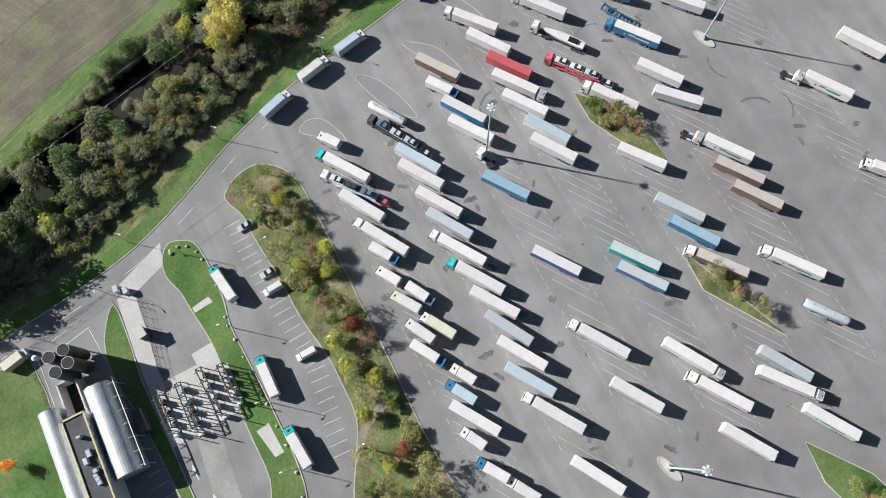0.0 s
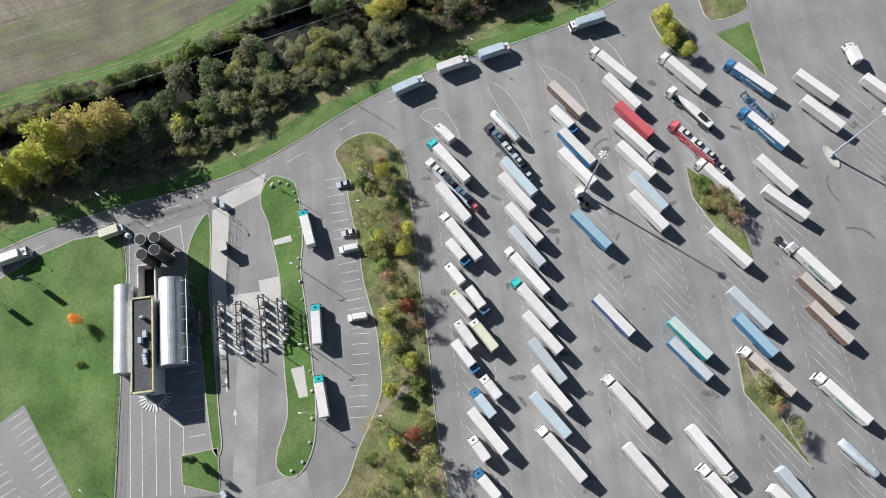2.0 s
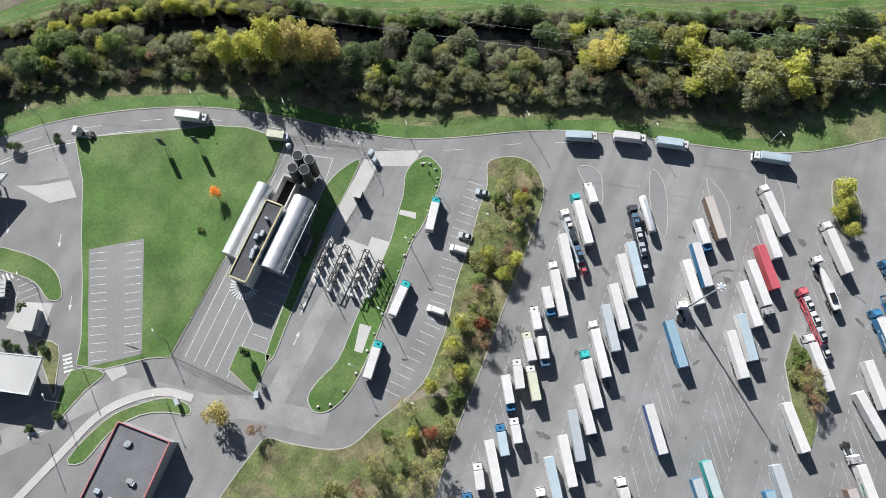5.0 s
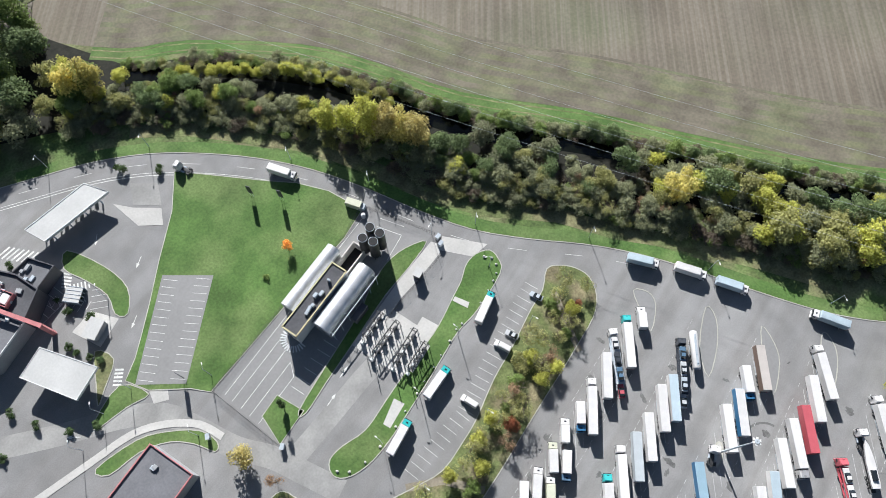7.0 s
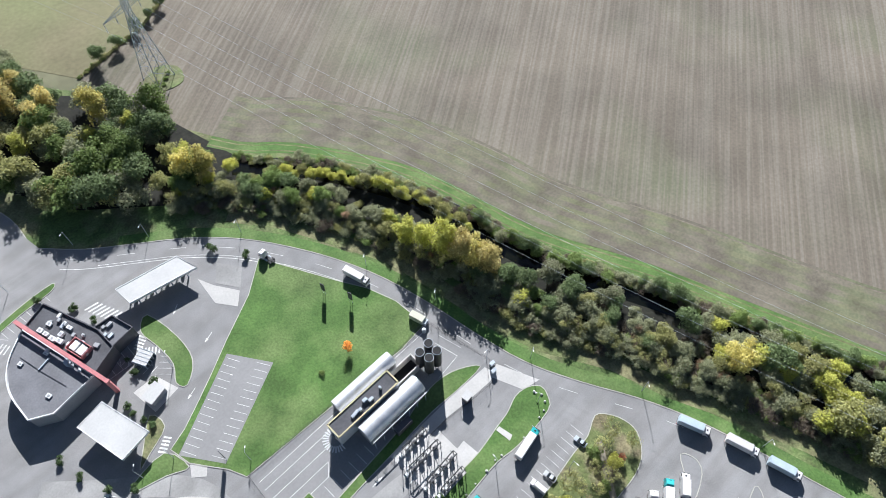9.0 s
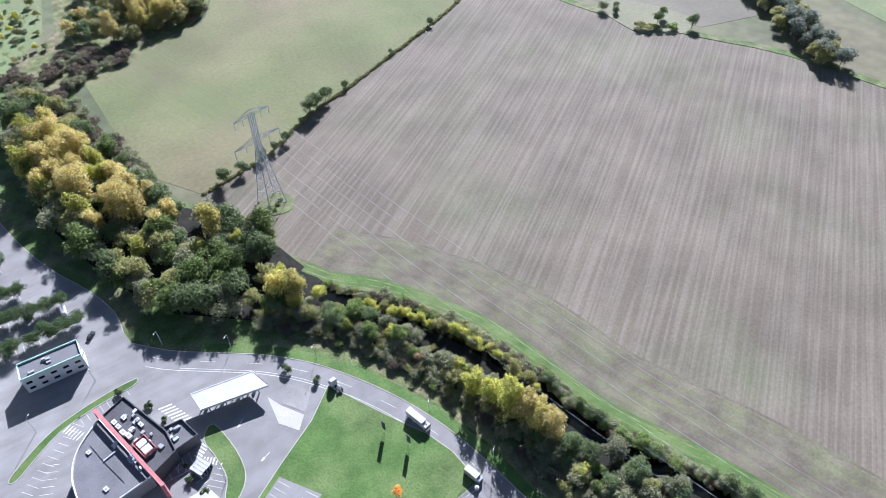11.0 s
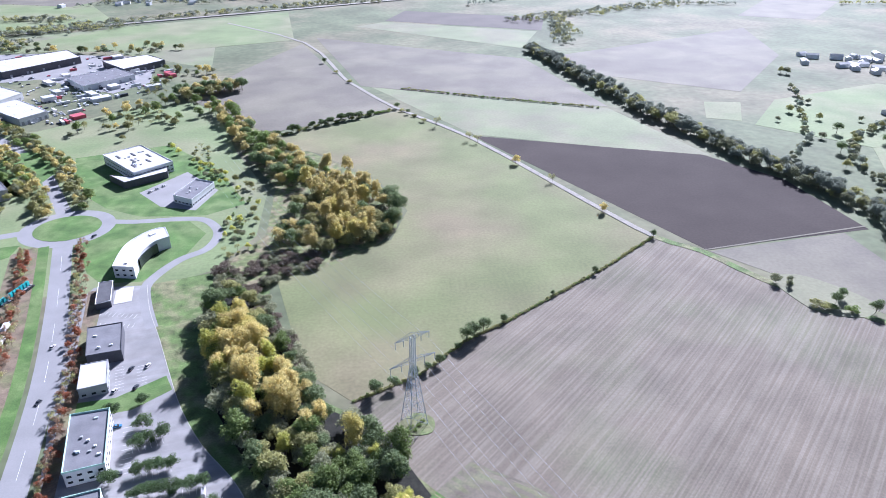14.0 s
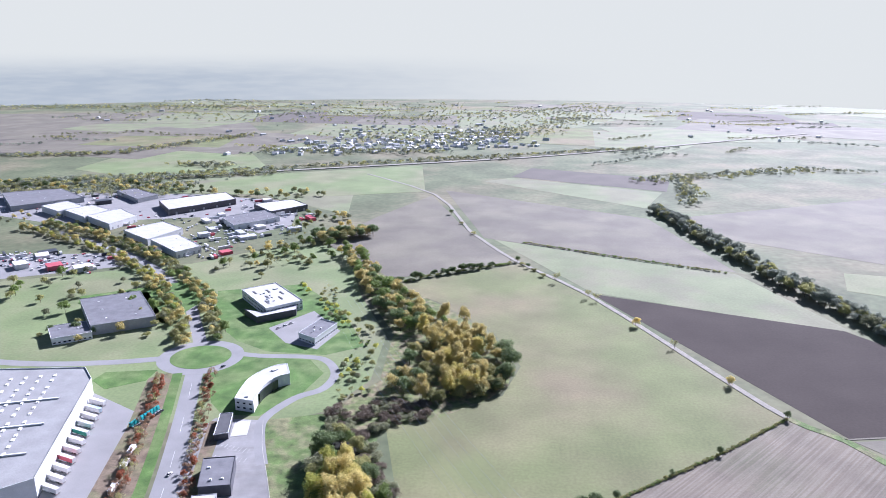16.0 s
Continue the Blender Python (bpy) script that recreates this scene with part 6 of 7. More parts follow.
# units, vents and pipes on the restaurant roofs
for x, y, w, d, h, z in ((-58.7, 161.7, 1.0, 0.7, 0.5, 7.0), (-54.1, 159.0, 0.6, 0.6, 0.9, 7.0), (-53.3, 156.8, 1.1, 0.6, 0.6, 7.0), (-61.8, 160.7, 1.0, 0.8, 0.8, 7.0), (-60.5, 158.3, 1.0, 0.7, 1.0, 7.0), (-59.0, 155.3, 1.2, 0.8, 1.3, 7.0),
                         (-57.3, 153.4, 1.3, 0.8, 1.2, 7.0), (-56.2, 155.6, 0.7, 0.9, 1.2, 7.0), (-50.2, 151.6, 0.4, 0.4, 0.9, 7.0), (-62.5, 152.0, 0.9, 0.6, 0.35, 6.6), (-70.5, 152.5, 0.8, 0.7, 0.35, 6.6), (-65.5, 137.0, 0.9, 0.7, 0.35, 6.6)):
    p = tagged(new("roof_unit"), "pale ventilation unit on the flat restaurant roof", "ventilation", "roof units")
    p.matrix_basis = pose(x, y, z + 0.05, 0, 0, -58)
    part("housing", box(-w, w, -d, d, 0.12, h + 0.12, 0.06), "wall_white", p)
    part("base", box(-w * 0.85, w * 0.85, -d * 0.85, d * 0.85, 0, 0.12), "steel", p)
    part("fan_cover", tube((0, 0, h + 0.12), (0, 0, h + 0.2), min(w, d) * 0.6, sides=12), "wall_grey", p)
PIPE = tagged(new("roof_pipe"), "dark cable duct across the hall roof", "pipe")
part("run", ribbon([(-70.0, 155.0), (-66.0, 147.5), (-60.0, 137.5)], 0.18, 6.62, 6.8), "wall_dark", PIPE)
part("branch", ribbon([(-66.0, 147.5), (-62.0, 149.8)], 0.45, 6.62, 7.1), "steel", PIPE)

building("store", [(-43.3, 81.2), (-39.2, 66.4), (-64, 59.5), (-68, 74.5)], 6.0, "wall_grey", "roof_grey", "grey flat-roofed store with a red roof edge", 0.5, "red_paint", units=6, seed=8)
building("office", [(-94.3, 197.5), (-73.6, 201.9), (-72.1, 194.2), (-92.8, 189.8)], 8.0, "wall_white", "roof_grey", "white two-storey office block with a parapet roof", 0.7, "wall_pale_green", windows=2, units=5, seed=9)
building("office", [(-151.1, 272.2), (-134.2, 275.2), (-124.5, 239.0), (-140.6, 234.5)], 8.0, "wall_white", "roof_grey", "long white two-storey office with pale green parapet", 0.8, "wall_pale_green", windows=2, units=8, seed=10)
building("office", [(-137.0, 220.2), (-121.2, 224.4), (-117.8, 214.6), (-133.7, 210.6)], 8.0, "wall_white", "roof_grey", "white two-storey office with a parapet roof", 0.7, "wall_pale_green", windows=2, units=3, seed=11)
building("office", [(-131.5, 199.7), (-115.6, 203.4), (-107, 170), (-123, 166)], 8.0, "wall_white", "roof_grey", "white two-storey office with pale green parapet", 0.8, "wall_pale_green", windows=2, units=5, seed=12)
building("shop", [(-162.1, 314.3), (-149.5, 317.6), (-143.5, 297.5), (-156.5, 293.6)], 6.0, "wall_grey", "roof_pale", "small shop with a pale flat roof", 0.3, windows=1, seed=13)
building("shop", [(-170.2, 347.6), (-152.5, 351.8), (-144.5, 324.5), (-161.7, 320.6)], 7.0, "wall_dark", "roof_grey", "dark clad shop with a grey roof", 0.4, units=3, seed=14)
building("restaurant", [(-183.6, 403.4), (-175.6, 405.2), (-169.0, 380.5), (-176.9, 377.0)], 4.5, "wall_dark", "roof_dark", "low dark pavilion with a pale terrace", 0.3, "wall_white", seed=15)
structure("terrace", slab([(-173, 402), (-163, 404), (-159, 386), (-169, 383)], 0, 0.2), "roof_pale", "pale terrace beside the pavilion", "terrace")
curve = rounded([(-159.7, 472.7), (-169.7, 466.8), (-179.5, 446.2), (-178.6, 416.5)], False, 5) + rounded([(-164.5, 414.0), (-165.8, 432.0), (-161.5, 449.0), (-152.7, 457.0)], False, 5)
building("office", curve, 9.0, "wall_white", "roof_pale", "white curved two-storey office building", 0.3, windows=2, seed=16)
CURVED = [o for o in bpy.data.objects if o.get("label", "").startswith("white curved")][0]
part("glazed_recess", ribbon(rounded([(-165.3, 427), (-165.0, 434), (-162.6, 443), (-159.5, 449.5)], False, 4), 0.9, 0.3, 7.4), "glass", CURVED, "dark glazed recess")
for x, y, a in ((-170.5, 421, 80), (-165.5, 461, 50)):
    bm = box(-2.2, 2.2, -1.2, 1.2, 9.0, 9.8, 0.06)
    bm.transform(Matrix.Translation((x, y, 0)) @ Matrix.Rotation(radians(a), 4, "Z"))
    part("roof_unit", bm, "wall_white", CURVED)
building("office", [(-170.8, 537.7), (-160.1, 571.1), (-143.2, 562.5), (-153.6, 526.9)], 6.0, "wall_white", "roof_grey", "white low office with an open roof court", 0.9, windows=1, units=4, seed=17)
building("office", [(-256.8, 631.8), (-230.1, 655.6), (-188.2, 608.3), (-214.8, 583.5)], 9.0, "wall_white", "roof_pale", "large white office block with dark roof slots", 0.6, windows=2, units=12, seed=18)
BIG = [o for o in bpy.data.objects if o.get("label", "").startswith("large white office")][0]
for u, v in ((0.25, 0.2), (0.55, 0.35), (0.3, 0.55), (0.7, 0.62), (0.75, 0.2), (0.5, 0.8)):
    q = Vector((-256.8, 631.8)) + Vector((26.7, 23.8)) * v + Vector((42, -48.3)) * u
    bm = box(-4.5, 4.5, -1.0, 1.0, 9.0, 9.35, taper=0.1)
    bm.transform(Matrix.Translation((q.x, q.y, 0)) @ Matrix.Rotation(math.atan2(-48.3, 42), 4, "Z"))
    part("roof_slot", bm, "wall_dark", BIG, "dark roof slot")
building("office_wing", [(-237.5, 588.0), (-218, 582), (-192.4, 604), (-189.3, 592.2), (-219.0, 569.8)], 6.0, "wall_dark", "roof_pale", "dark glazed entrance wing with pale roof", 0.3, seed=19)
building("warehouse", [(-399.9, 589.0), (-355.2, 618.0), (-306.4, 555.0), (-351.4, 527.9)], 9.0, "wall_grey", "roof_grey", "grey warehouse with a flat dark roof", 0.4, skylights=(2, 3), seed=20)
building("warehouse_office", [(-392.2, 529.3), (-366.3, 544.8), (-346.5, 521.3), (-372.2, 504.7)], 6.0, "wall_white", "roof_grey", "low pale office wing of the warehouse", 0.4, windows=1, units=3, seed=21)
building("logistics_hall", [(-263, 300), (-250, 312), (-288.7, 428.2), (-303.5, 444.5), (-385, 432), (-345, 280)], 12.0, "wall_white", "roof_mid", "huge white logistics hall with rows of rooflights", 0.8, "wall_white", seed=22)
HALL = [o for o in bpy.data.objects if o.name.startswith("logistics_hall")][0]
for i in range(9):
    for j in range(17):
        q = Vector((-268, 306)) + Vector((-0.33, 0.944)) * (8 * j + 3 + (3 if j % 6 > 2 else 0)) + Vector((-0.944, -0.33)) * (9.5 * i + 6)
        bm = box(-1.7, 1.7, -1.0, 1.0, 12.0, 12.5, taper=0.15)
        bm.transform(Matrix.Translation((q.x, q.y, 0)) @ Matrix.Rotation(radians(110), 4, "Z"))
        part("rooflight", bm, "lamp_white", HALL)
for k in range(3):
    a = Vector((-263, 312)) + Vector((-0.33, 0.944)) * (34 * k + 24)
    c = a + Vector((-0.944, -0.33)) * 88
    part("fire_wall", ribbon([a[:], c[:]], 1.2, 11.9, 13.0), "wall_white", HALL)
for k in range(11):
    t = k / 10
    x, y = -247 - 30 * t, 318 + 96 * t
    park("trailer", x, y, 162, "white", *(("white", "white"), ("white", "ltblue"), ("green", "white"), ("red", "white"))[k % 4 if k % 3 == 0 else 0], z=0.06)
for x, y, w in ((-218, 345, 100), (-222, 360, 100), (-212, 322, 100)):
    park("rigid", x, y, w, "white", "white", "white", 10, z=0.06)
for k in range(9):
    park("tractor", -236 + 2.0 * k * 0.4, 388 + 3.4 * k * 0.8, 170, "teal", "white", "white", 6, z=0.06)
for n, (pts, h, wall, roof) in enumerate((
        ([(-545, 1026), (-466, 1101), (-429, 1051), (-498, 965)], 10, "wall_dark", "roof_pale"), ([(-389, 1023), (-339, 1062), (-304, 1025), (-345, 974)], 9, "wall_dark", "roof_pale"),
        ([(-405, 936), (-358, 988), (-323, 948), (-368, 891)], 8, "wall_white", "roof_grey"), ([(-502, 846), (-473, 898), (-428, 863), (-447, 805)], 9, "wall_white", "roof_pale"),
        ([(-443, 805), (-422, 835), (-367, 783), (-385, 755)], 9, "wall_white", "roof_pale"), ([(-702, 968), (-685, 1006), (-638, 975), (-653, 936)], 10, "wall_white", "roof_pale"),
        ([(-652, 947), (-630, 984), (-585, 955), (-596, 908)], 10, "wall_white", "roof_pale"), ([(-596, 915), (-573, 964), (-525, 922), (-537, 872)], 10, "wall_white", "roof_pale"),
        ([(-835, 1059), (-761, 1105), (-679, 1040), (-748, 963)], 9, "wall_grey", "roof_grey"), ([(-659, 1102), (-638, 1124), (-574, 1079), (-589, 1042)], 8, "wall_grey", "roof_grey"))):
    building("warehouse", pts, h - 1, wall, roof, "distant warehouse with a " + ("pale" if roof == "roof_pale" else "grey") + " flat roof", 0.5, windows=0, doors=5, skylights=(3, 2), seed=30 + n)


# lamps
def mast(x, y, h, heads):
    p = local(tagged(new("floodlight_mast"), "tall grey floodlight mast in the lorry park", "lamp"), x, y, 30, 0.05)
    part("pole", tube((0, 0, 0), (0, 0, h), 0.32, 0.14, 10), "steel", p)
    part("crown", tube((0, 0, h - 0.3), (0, 0, h), 0.6, sides=12), "steel", p)
    for k in range(heads):
        a = k * math.tau / heads
        bm = box(0.6, 1.15, -0.25, 0.25, h - 0.5, h - 0.25, 0.04)
        bm.transform(Matrix.Rotation(a, 4, "Z"))
        part("lamp_head", bm, "lamp_white", p)
    line = [(3.6 * math.cos(k * math.tau / 24) - 0.4, 1.3 * math.sin(k * math.tau / 24)) for k in range(24)]
    part("kerb", ribbon(line, 0.35, 0, 0.22, closed=True), "kerb", p)
    part("base", slab(line, 0, 0.12), "concrete", p)
    part("plinth", box(-0.6, 0.6, -0.6, 0.6, 0.1, 0.9, 0.05), "concrete", p)


for x, y in ((74.7, -28.9), (94.4, -99.9), (-16.7, -50.4)):
    mast(x, y, 27, 6)


def street_lamp():
    p = new("street_lamp")
    part("pole", tube((0, 0, 0), (0, 0, 8.6), 0.1, 0.06, 8), "steel", p)
    part("arm", tube((0, 0, 8.5), (1.3, 0, 8.9), 0.05, sides=6), "steel", p)
    part("lamp_head", box(1.2, 1.95, -0.16, 0.16, 8.85, 9.0, 0.03), "lamp_white", p)
    return p


LAMPS = [(-20, 184), (10, 168), (43, 131), (57, 106), (73, 71), (97, 42.5), (117, 9), (136, -24), (-45, 195)]
for x, y in LAMPS:
    put("street_lamp", street_lamp, pose(x, y, 0.05, 0, 0, 235), "slim grey street lamp on the verge", "lamp", "street lamps")
for x, y, h in ((66, 57, 150), (43, 47, 100), (22, 41, 100), (62, 35, 280), (33, 24, 280), (6, 21, 280), (-20, 88, 60), (-40, 101, 60), (-50, 100, 60), (-33, 76, 60), (-60, 95, 60), (-90, 172, 60), (-70, 187, 300), (5, 38, 100), (60, 78, 200), (-30, 130, 60)):
    put("street_lamp", street_lamp, pose(x, y, 0.05, 0, 0, h), "slim grey street lamp on the verge", "lamp", "street lamps")


def pylon(x, y, heading, h=40.0):
    p = local(tagged(new("pylon"), "grey lattice steel electricity pylon in the field", "pylon"), x, y, heading, 0.08)

    def half(z):
        return 3.6 * (1 - z / 26.0) + 0.75 * (z / 26.0) if z < 26 else 0.75

    levels = [0, 5.5, 10.5, 15, 19, 22.5, 26, 29, 32, 35, h - 2]
    for s in (-1, 1):
        for q in (-1, 1):
            bm = bmesh.new()
            for a, c in zip(levels, levels[1:]):
                tube((s * half(a), q * half(a), a), (s * half(c), q * half(c), c), 0.13, sides=4, bm=bm)
            part("leg", bm, "steel", p)
    for side in range(4):
        bm = bmesh.new()
        for a, c in zip(levels, levels[1:]):
            for u, v in ((-1, 1), (1, -1)):
                w0, w1 = half(a), half(c)
                A, C = Vector((u * w0, w0, a)), Vector((v * w1, w1, c))
                tube(A, C, 0.07, sides=4, bm=bm)
            tube((-half(c), half(c), c), (half(c), half(c), c), 0.07, sides=4, bm=bm)
        bm.transform(Matrix.Rotation(side * math.pi / 2, 4, "Z"))
        part("bracing", bm, "steel", p)
    for z, reach in ((27.5, 9.2), (h - 2.5, 6.9)):
        for s in (-1, 1):
            bm = bmesh.new()
            tip = Vector((s * reach, 0, z + 0.3))
            for q in (-0.7, 0.7):
                tube((0, q, z), tip, 0.1, sides=4, bm=bm)
                tube((0, q, z + 1.8), tip, 0.1, sides=4, bm=bm)
            for k in range(1, 6):
                t = k / 6
                a, c = Vector((0, -0.7, z)).lerp(tip, t), Vector((0, 0.7, z + 1.8)).lerp(tip, t)
                tube(a, c, 0.05, sides=4, bm=bm)
            part("cross_arm", bm, "steel", p)
            for k, r in enumerate((reach - 0.3, reach * 0.5)):
                part("insulator", tube((s * r, 0, z + 0.2), (s * r, 0, z - 2.6), 0.14, sides=6), "lamp_white", p)
    return p


pylon(11.0, 262, 27).scale = (1.32, 1.32, 1.32)
for x, y, s in ((9, 258, 0.5), (13, 259, 0.45), (11, 256, 0.5), (15, 262, 0.4)):
    plant("scrubgreen", x, y, s)
WIRES = tagged(new("power_line"), "thin slack power line wires over the field", "power line")
ax = Vector((math.cos(radians(27)), math.sin(radians(27))))
for z, r in ((36.3, 11.7), (36.3, -11.7), (36.3, 6.0), (36.3, -6.0), (49.5, 8.7), (49.5, -8.7)):
    a = Vector((11 + ax.x * r, 262 + ax.y * r, z - 3.3))
    for reach in (380, -340):
        d = Vector((0.454, -0.891, 0)) * reach
        bm, last = bmesh.new(), a
        for k in range(1, 17):
            t = k / 16
            q = a + d * t + Vector((0, 0, -34 * t * (1 - t)))
            tube(last, q, 0.03, sides=3, bm=bm, cap=False)
            last = q
        part("wire", bm, "steel", WIRES)


# fences round the works yard
def fence(line, label):
    p = tagged(new("fence"), label, "fence")
    for a, c in zip(line, line[1:]):
        a, c = Vector(a), Vector(c)
        n = max(1, round((c - a).length / 2.8))
        d = (c - a).normalized()
        for k in range(n + 1):
            q = a.lerp(c, k / n)
            part("post", tube((q.x, q.y, 0), (q.x, q.y, 2.1), 0.05, sides=5), "fence", p)
        for z in (0.3, 1.1, 2.0):
            part("rail", tube((a.x, a.y, z), (c.x, c.y, z), 0.03, sides=4), "fence", p)
        m = int((c - a).length / 0.35)
        bm = bmesh.new()
        for k in range(m):
            q = a.lerp(c, k / m)
            tube((q.x, q.y, 0.1), (q.x, q.y, 2.0), 0.014, sides=3, bm=bm, cap=False)
        part("bars", bm, "fence", p)


fence([(-22, 84), (7, 90.3), (38, 96.3), (49, 100.5)], "dark steel fence along the works yard")
fence([(-22.5, 83.8), (-17.3, 57.8)], "dark sliding gate fence of the works yard")
fence([(49.5, 101), (60.5, 77)], "dark steel gate fence by the road")
fence([(57, 70), (46, 68.2), (38, 67.3), (30, 65.5)], "low dark fence along the concrete strip")

# boulders along the grass tongue
brng = random.Random(5)


def boulder():
    p = new("boulder")
    bm = bmesh.new()
    bmesh.ops.create_icosphere(bm, subdivisions=2, radius=0.6)
    for v in bm.verts:
        v.co *= 1 + 0.25 * noise.noise(v.co * 2.1)
        v.co.z = v.co.z * 0.75 + 0.36
    part("stone", bm, "boulder", p)
    return p


for x, y in ((67, 60.5), (68.5, 58.5), (68, 56), (66, 53.8), (63.5, 52.6), (60, 51.4), (55.5, 50), (46.5, 49), (44, 48.8), (40, 47.5), (35, 46), (31, 44.8), (26, 43.4), (22, 42.2), (16, 40.7), (11, 39.2), (4, 38), (-2, 37.6), (-7, 38.6), (-9.5, 41)):
    put("boulder", boulder, pose(x, y, 0.14, 0, 0, brng.uniform(0, 360)) @ Matrix.Scale(brng.uniform(0.55, 0.9), 4), "pale rough boulder on the grass edge", "boulder", "boulders")


# painted lines: thin raised strips of road paint
def stripes(name, segs, width, mat, label, z=0.04):
    bm = bmesh.new()
    for a, c in segs:
        ribbon([a, c], width, z, z + 0.016, bm)
    return structure(name, bm, mat, label, "road marking")


def comb(a, c, n, length, turn=90.0, back=0.0):
    """n lines set out between a and c, each of that length at an angle to a-c."""
    a, c = Vector(a), Vector(c)
    d = (c - a).normalized()
    s = Vector((d.x * math.cos(radians(turn)) - d.y * math.sin(radians(turn)), d.x * math.sin(radians(turn)) + d.y * math.cos(radians(turn))))
    return [((q - s * back)[:], (q + s * length)[:]) for q in (a.lerp(c, k / (n - 1)) for k in range(n))]


stripes("bay_lines", comb((-13.5, 123.6), (-37, 101.6), 14, 4.6, 88) + comb((-2.5, 113.6), (-26.5, 92.2), 14, 4.6, -88), 0.14, "paint", "white bay lines of the empty car park", 0.18)
stripes("bay_lines", comb((72, 41), (52, 34.5), 9, 4.8, -92) + comb((50, 33.8), (30, 26.6), 9, 4.8, -92) + comb((28, 26), (6, 24), 9, 4.8, -85), 0.12, "paint", "white parking bay lines beside the trees")
stripes("lane_lines", [((47, 97.5), (-20.5, 80.5)), ((-20, 77.5), (6, 84.0)), ((-19.3, 74), (3, 79.6)), ((-18.7, 70.5), (0, 75.2)), ((-18, 67), (-2, 71)), ((6, 84.0), (3, 79.6)), ((0, 75.2), (-2, 71)), ((52, 84), (43, 80.6)), ((55, 86), (51, 94)), ((52.5, 84), (48.5, 92))], 0.16, "paint", "white lane lines in the works yard", 0.06)
stripes("lane_lines", comb((-3, 64.8), (13, 69.4), 6, 4.5, 90), 0.14, "paint", "white bay lines in the works yard", 0.06)
stripes("bay_lines", comb((-47.0, 136.9), (-39.1, 138.5), 4, 7.4, 92) + [((-50.4, 136.2), (-38.7, 138.6)), ((-38.7, 138.6), (-36.9, 145.8))] + comb((-30.9, 137.4), (-36.0, 130.6), 5, 5.6, 95), 0.14, "paint", "white bay lines beside the restaurant", 0.06)
stripes("crossing", comb((-37.0, 140.6), (-31.8, 138.2), 6, 1.3, -90, 1.3) + comb((-80.8, 170.6), (-75.6, 164.6), 7, 1.7, 90, 1.7), 0.45, "paint", "white zebra crossing beside the restaurant", 0.06)
ROWS = [((80, 10), (-14, -11)), ((94, -5), (-16, -34)), ((104, -22), (-6, -50)), ((115, -36), (-14, -71)), ((118, -55), (-14, -89)), ((118, -76), (0, -104)), ((124, -104), (34, -132))]
segs, dash = [], []
for a, c in ROWS:
    A, C = Vector(a), Vector(c)
    n = int((C - A).length / 3.9)
    h = Vector((math.cos(radians(47)), math.sin(radians(47))))
    d = (C - A).normalized()
    for k in range(n + 1):
        q = A.lerp(C, k / n)
        if rng.random() < 0.85:
            segs.append(((q - h * 8)[:], (q + h * rng.uniform(5, 8))[:]))
    for s in (-9.5, 9.2):
        for k in range(int((C - A).length / 2.6)):
            if rng.random() < 0.8:
                q = A + d * 2.6 * k + h * s
                dash.append((q[:], (q + d * 1.5)[:]))
stripes("bay_lines", segs, 0.12, "paint_worn", "worn white bay lines of the lorry park")
stripes("lane_dashes", dash, 0.12, "paint_worn", "worn dashed lane lines of the lorry park")


edge = offset(N_KERB, -8.6)
structure("edge_line", ribbon(edge[2:24], 0.2, 0.04, 0.06), "paint", "white edge line of the road", "road marking")
structure("edge_line", ribbon(offset(N_KERB, -7.6)[4:20], 0.16, 0.04, 0.06), "paint", "white lane line of the road", "road marking")
mid = offset(N_KERB, -4.2)
stripes("lane_dashes", [(mid[k], mid[k + 1]) for k in range(2, 40, 3)], 0.13, "paint", "white centre dashes of the road")
stripes("lane_dashes", [(MAIN[k], MAIN[k + 1]) for k in range(0, len(MAIN) - 1, 2)], 0.16, "paint", "white centre dashes of the main road", 0.075)
bars = comb((-49, 166), (-43, 158), 7, 5.0, 60) + comb((-37, 141), (-34, 144.5), 5, 3.0, 80) + comb((-40.5, 109), (-43.5, 105.5), 5, 2.6, 90) + comb((-43, 102.5), (-46, 100.5), 5, 3, 90)
stripes("crossing_bars", bars, 0.6, "paint", "white crossing bars")
west = comb((-94, 150), (-78, 171), 11, 4.5, -90) + comb((-76, 173), (-60, 180), 8, 4.5, -90) + comb((-86, 138), (-82, 156), 8, 4.2, 90) + comb((-45, 139), (-38, 131), 6, 4.2, 75) + comb((-35, 138), (-44, 143), 5, 4.2, 110)
for a, c, n in (((-106, 206), (-78, 214), 11), ((-110, 222), (-84, 226), 10), ((-113, 236), (-98, 239.5), 7), ((-118, 252), (-106, 258), 6), ((-131, 232), (-120, 190), 14), ((-128, 270), (-120, 240), 11)):
    west += comb(a, c, n, 4.5, 90)
for a, c, n in (((-147, 318), (-141, 298), 9), ((-136, 318), (-130, 300), 8), ((-176, 372), (-152, 366), 10), ((-170, 358), (-150, 356), 8)):
    west += comb(a, c, n, 4.5, 90)
stripes("bay_lines", west, 0.14, "paint", "white bay lines of the office car parks")
arrows = bmesh.new()
for x, y, t in ((10, 62, 15), (2, 58, 15), (-28, 118, 215), (-16, 134, 215), (-60, 100, 140), (20, 57, 15), (27, 158, 300), (-22, 150, 230)):
    m = pose(x, y, 0.045, 0, 0, t)
    vs = [arrows.verts.new(m @ Vector(q)) for q in ((-2, -0.12, 0.012), (0.6, -0.12, 0.012), (0.6, -0.55, 0.012), (2.2, 0, 0.012), (0.6, 0.55, 0.012), (0.6, 0.12, 0.012), (-2, 0.12, 0.012))]
    arrows.faces.new(vs)
structure("lane_arrows", arrows, "paint", "white lane arrows on the asphalt", "road marking")

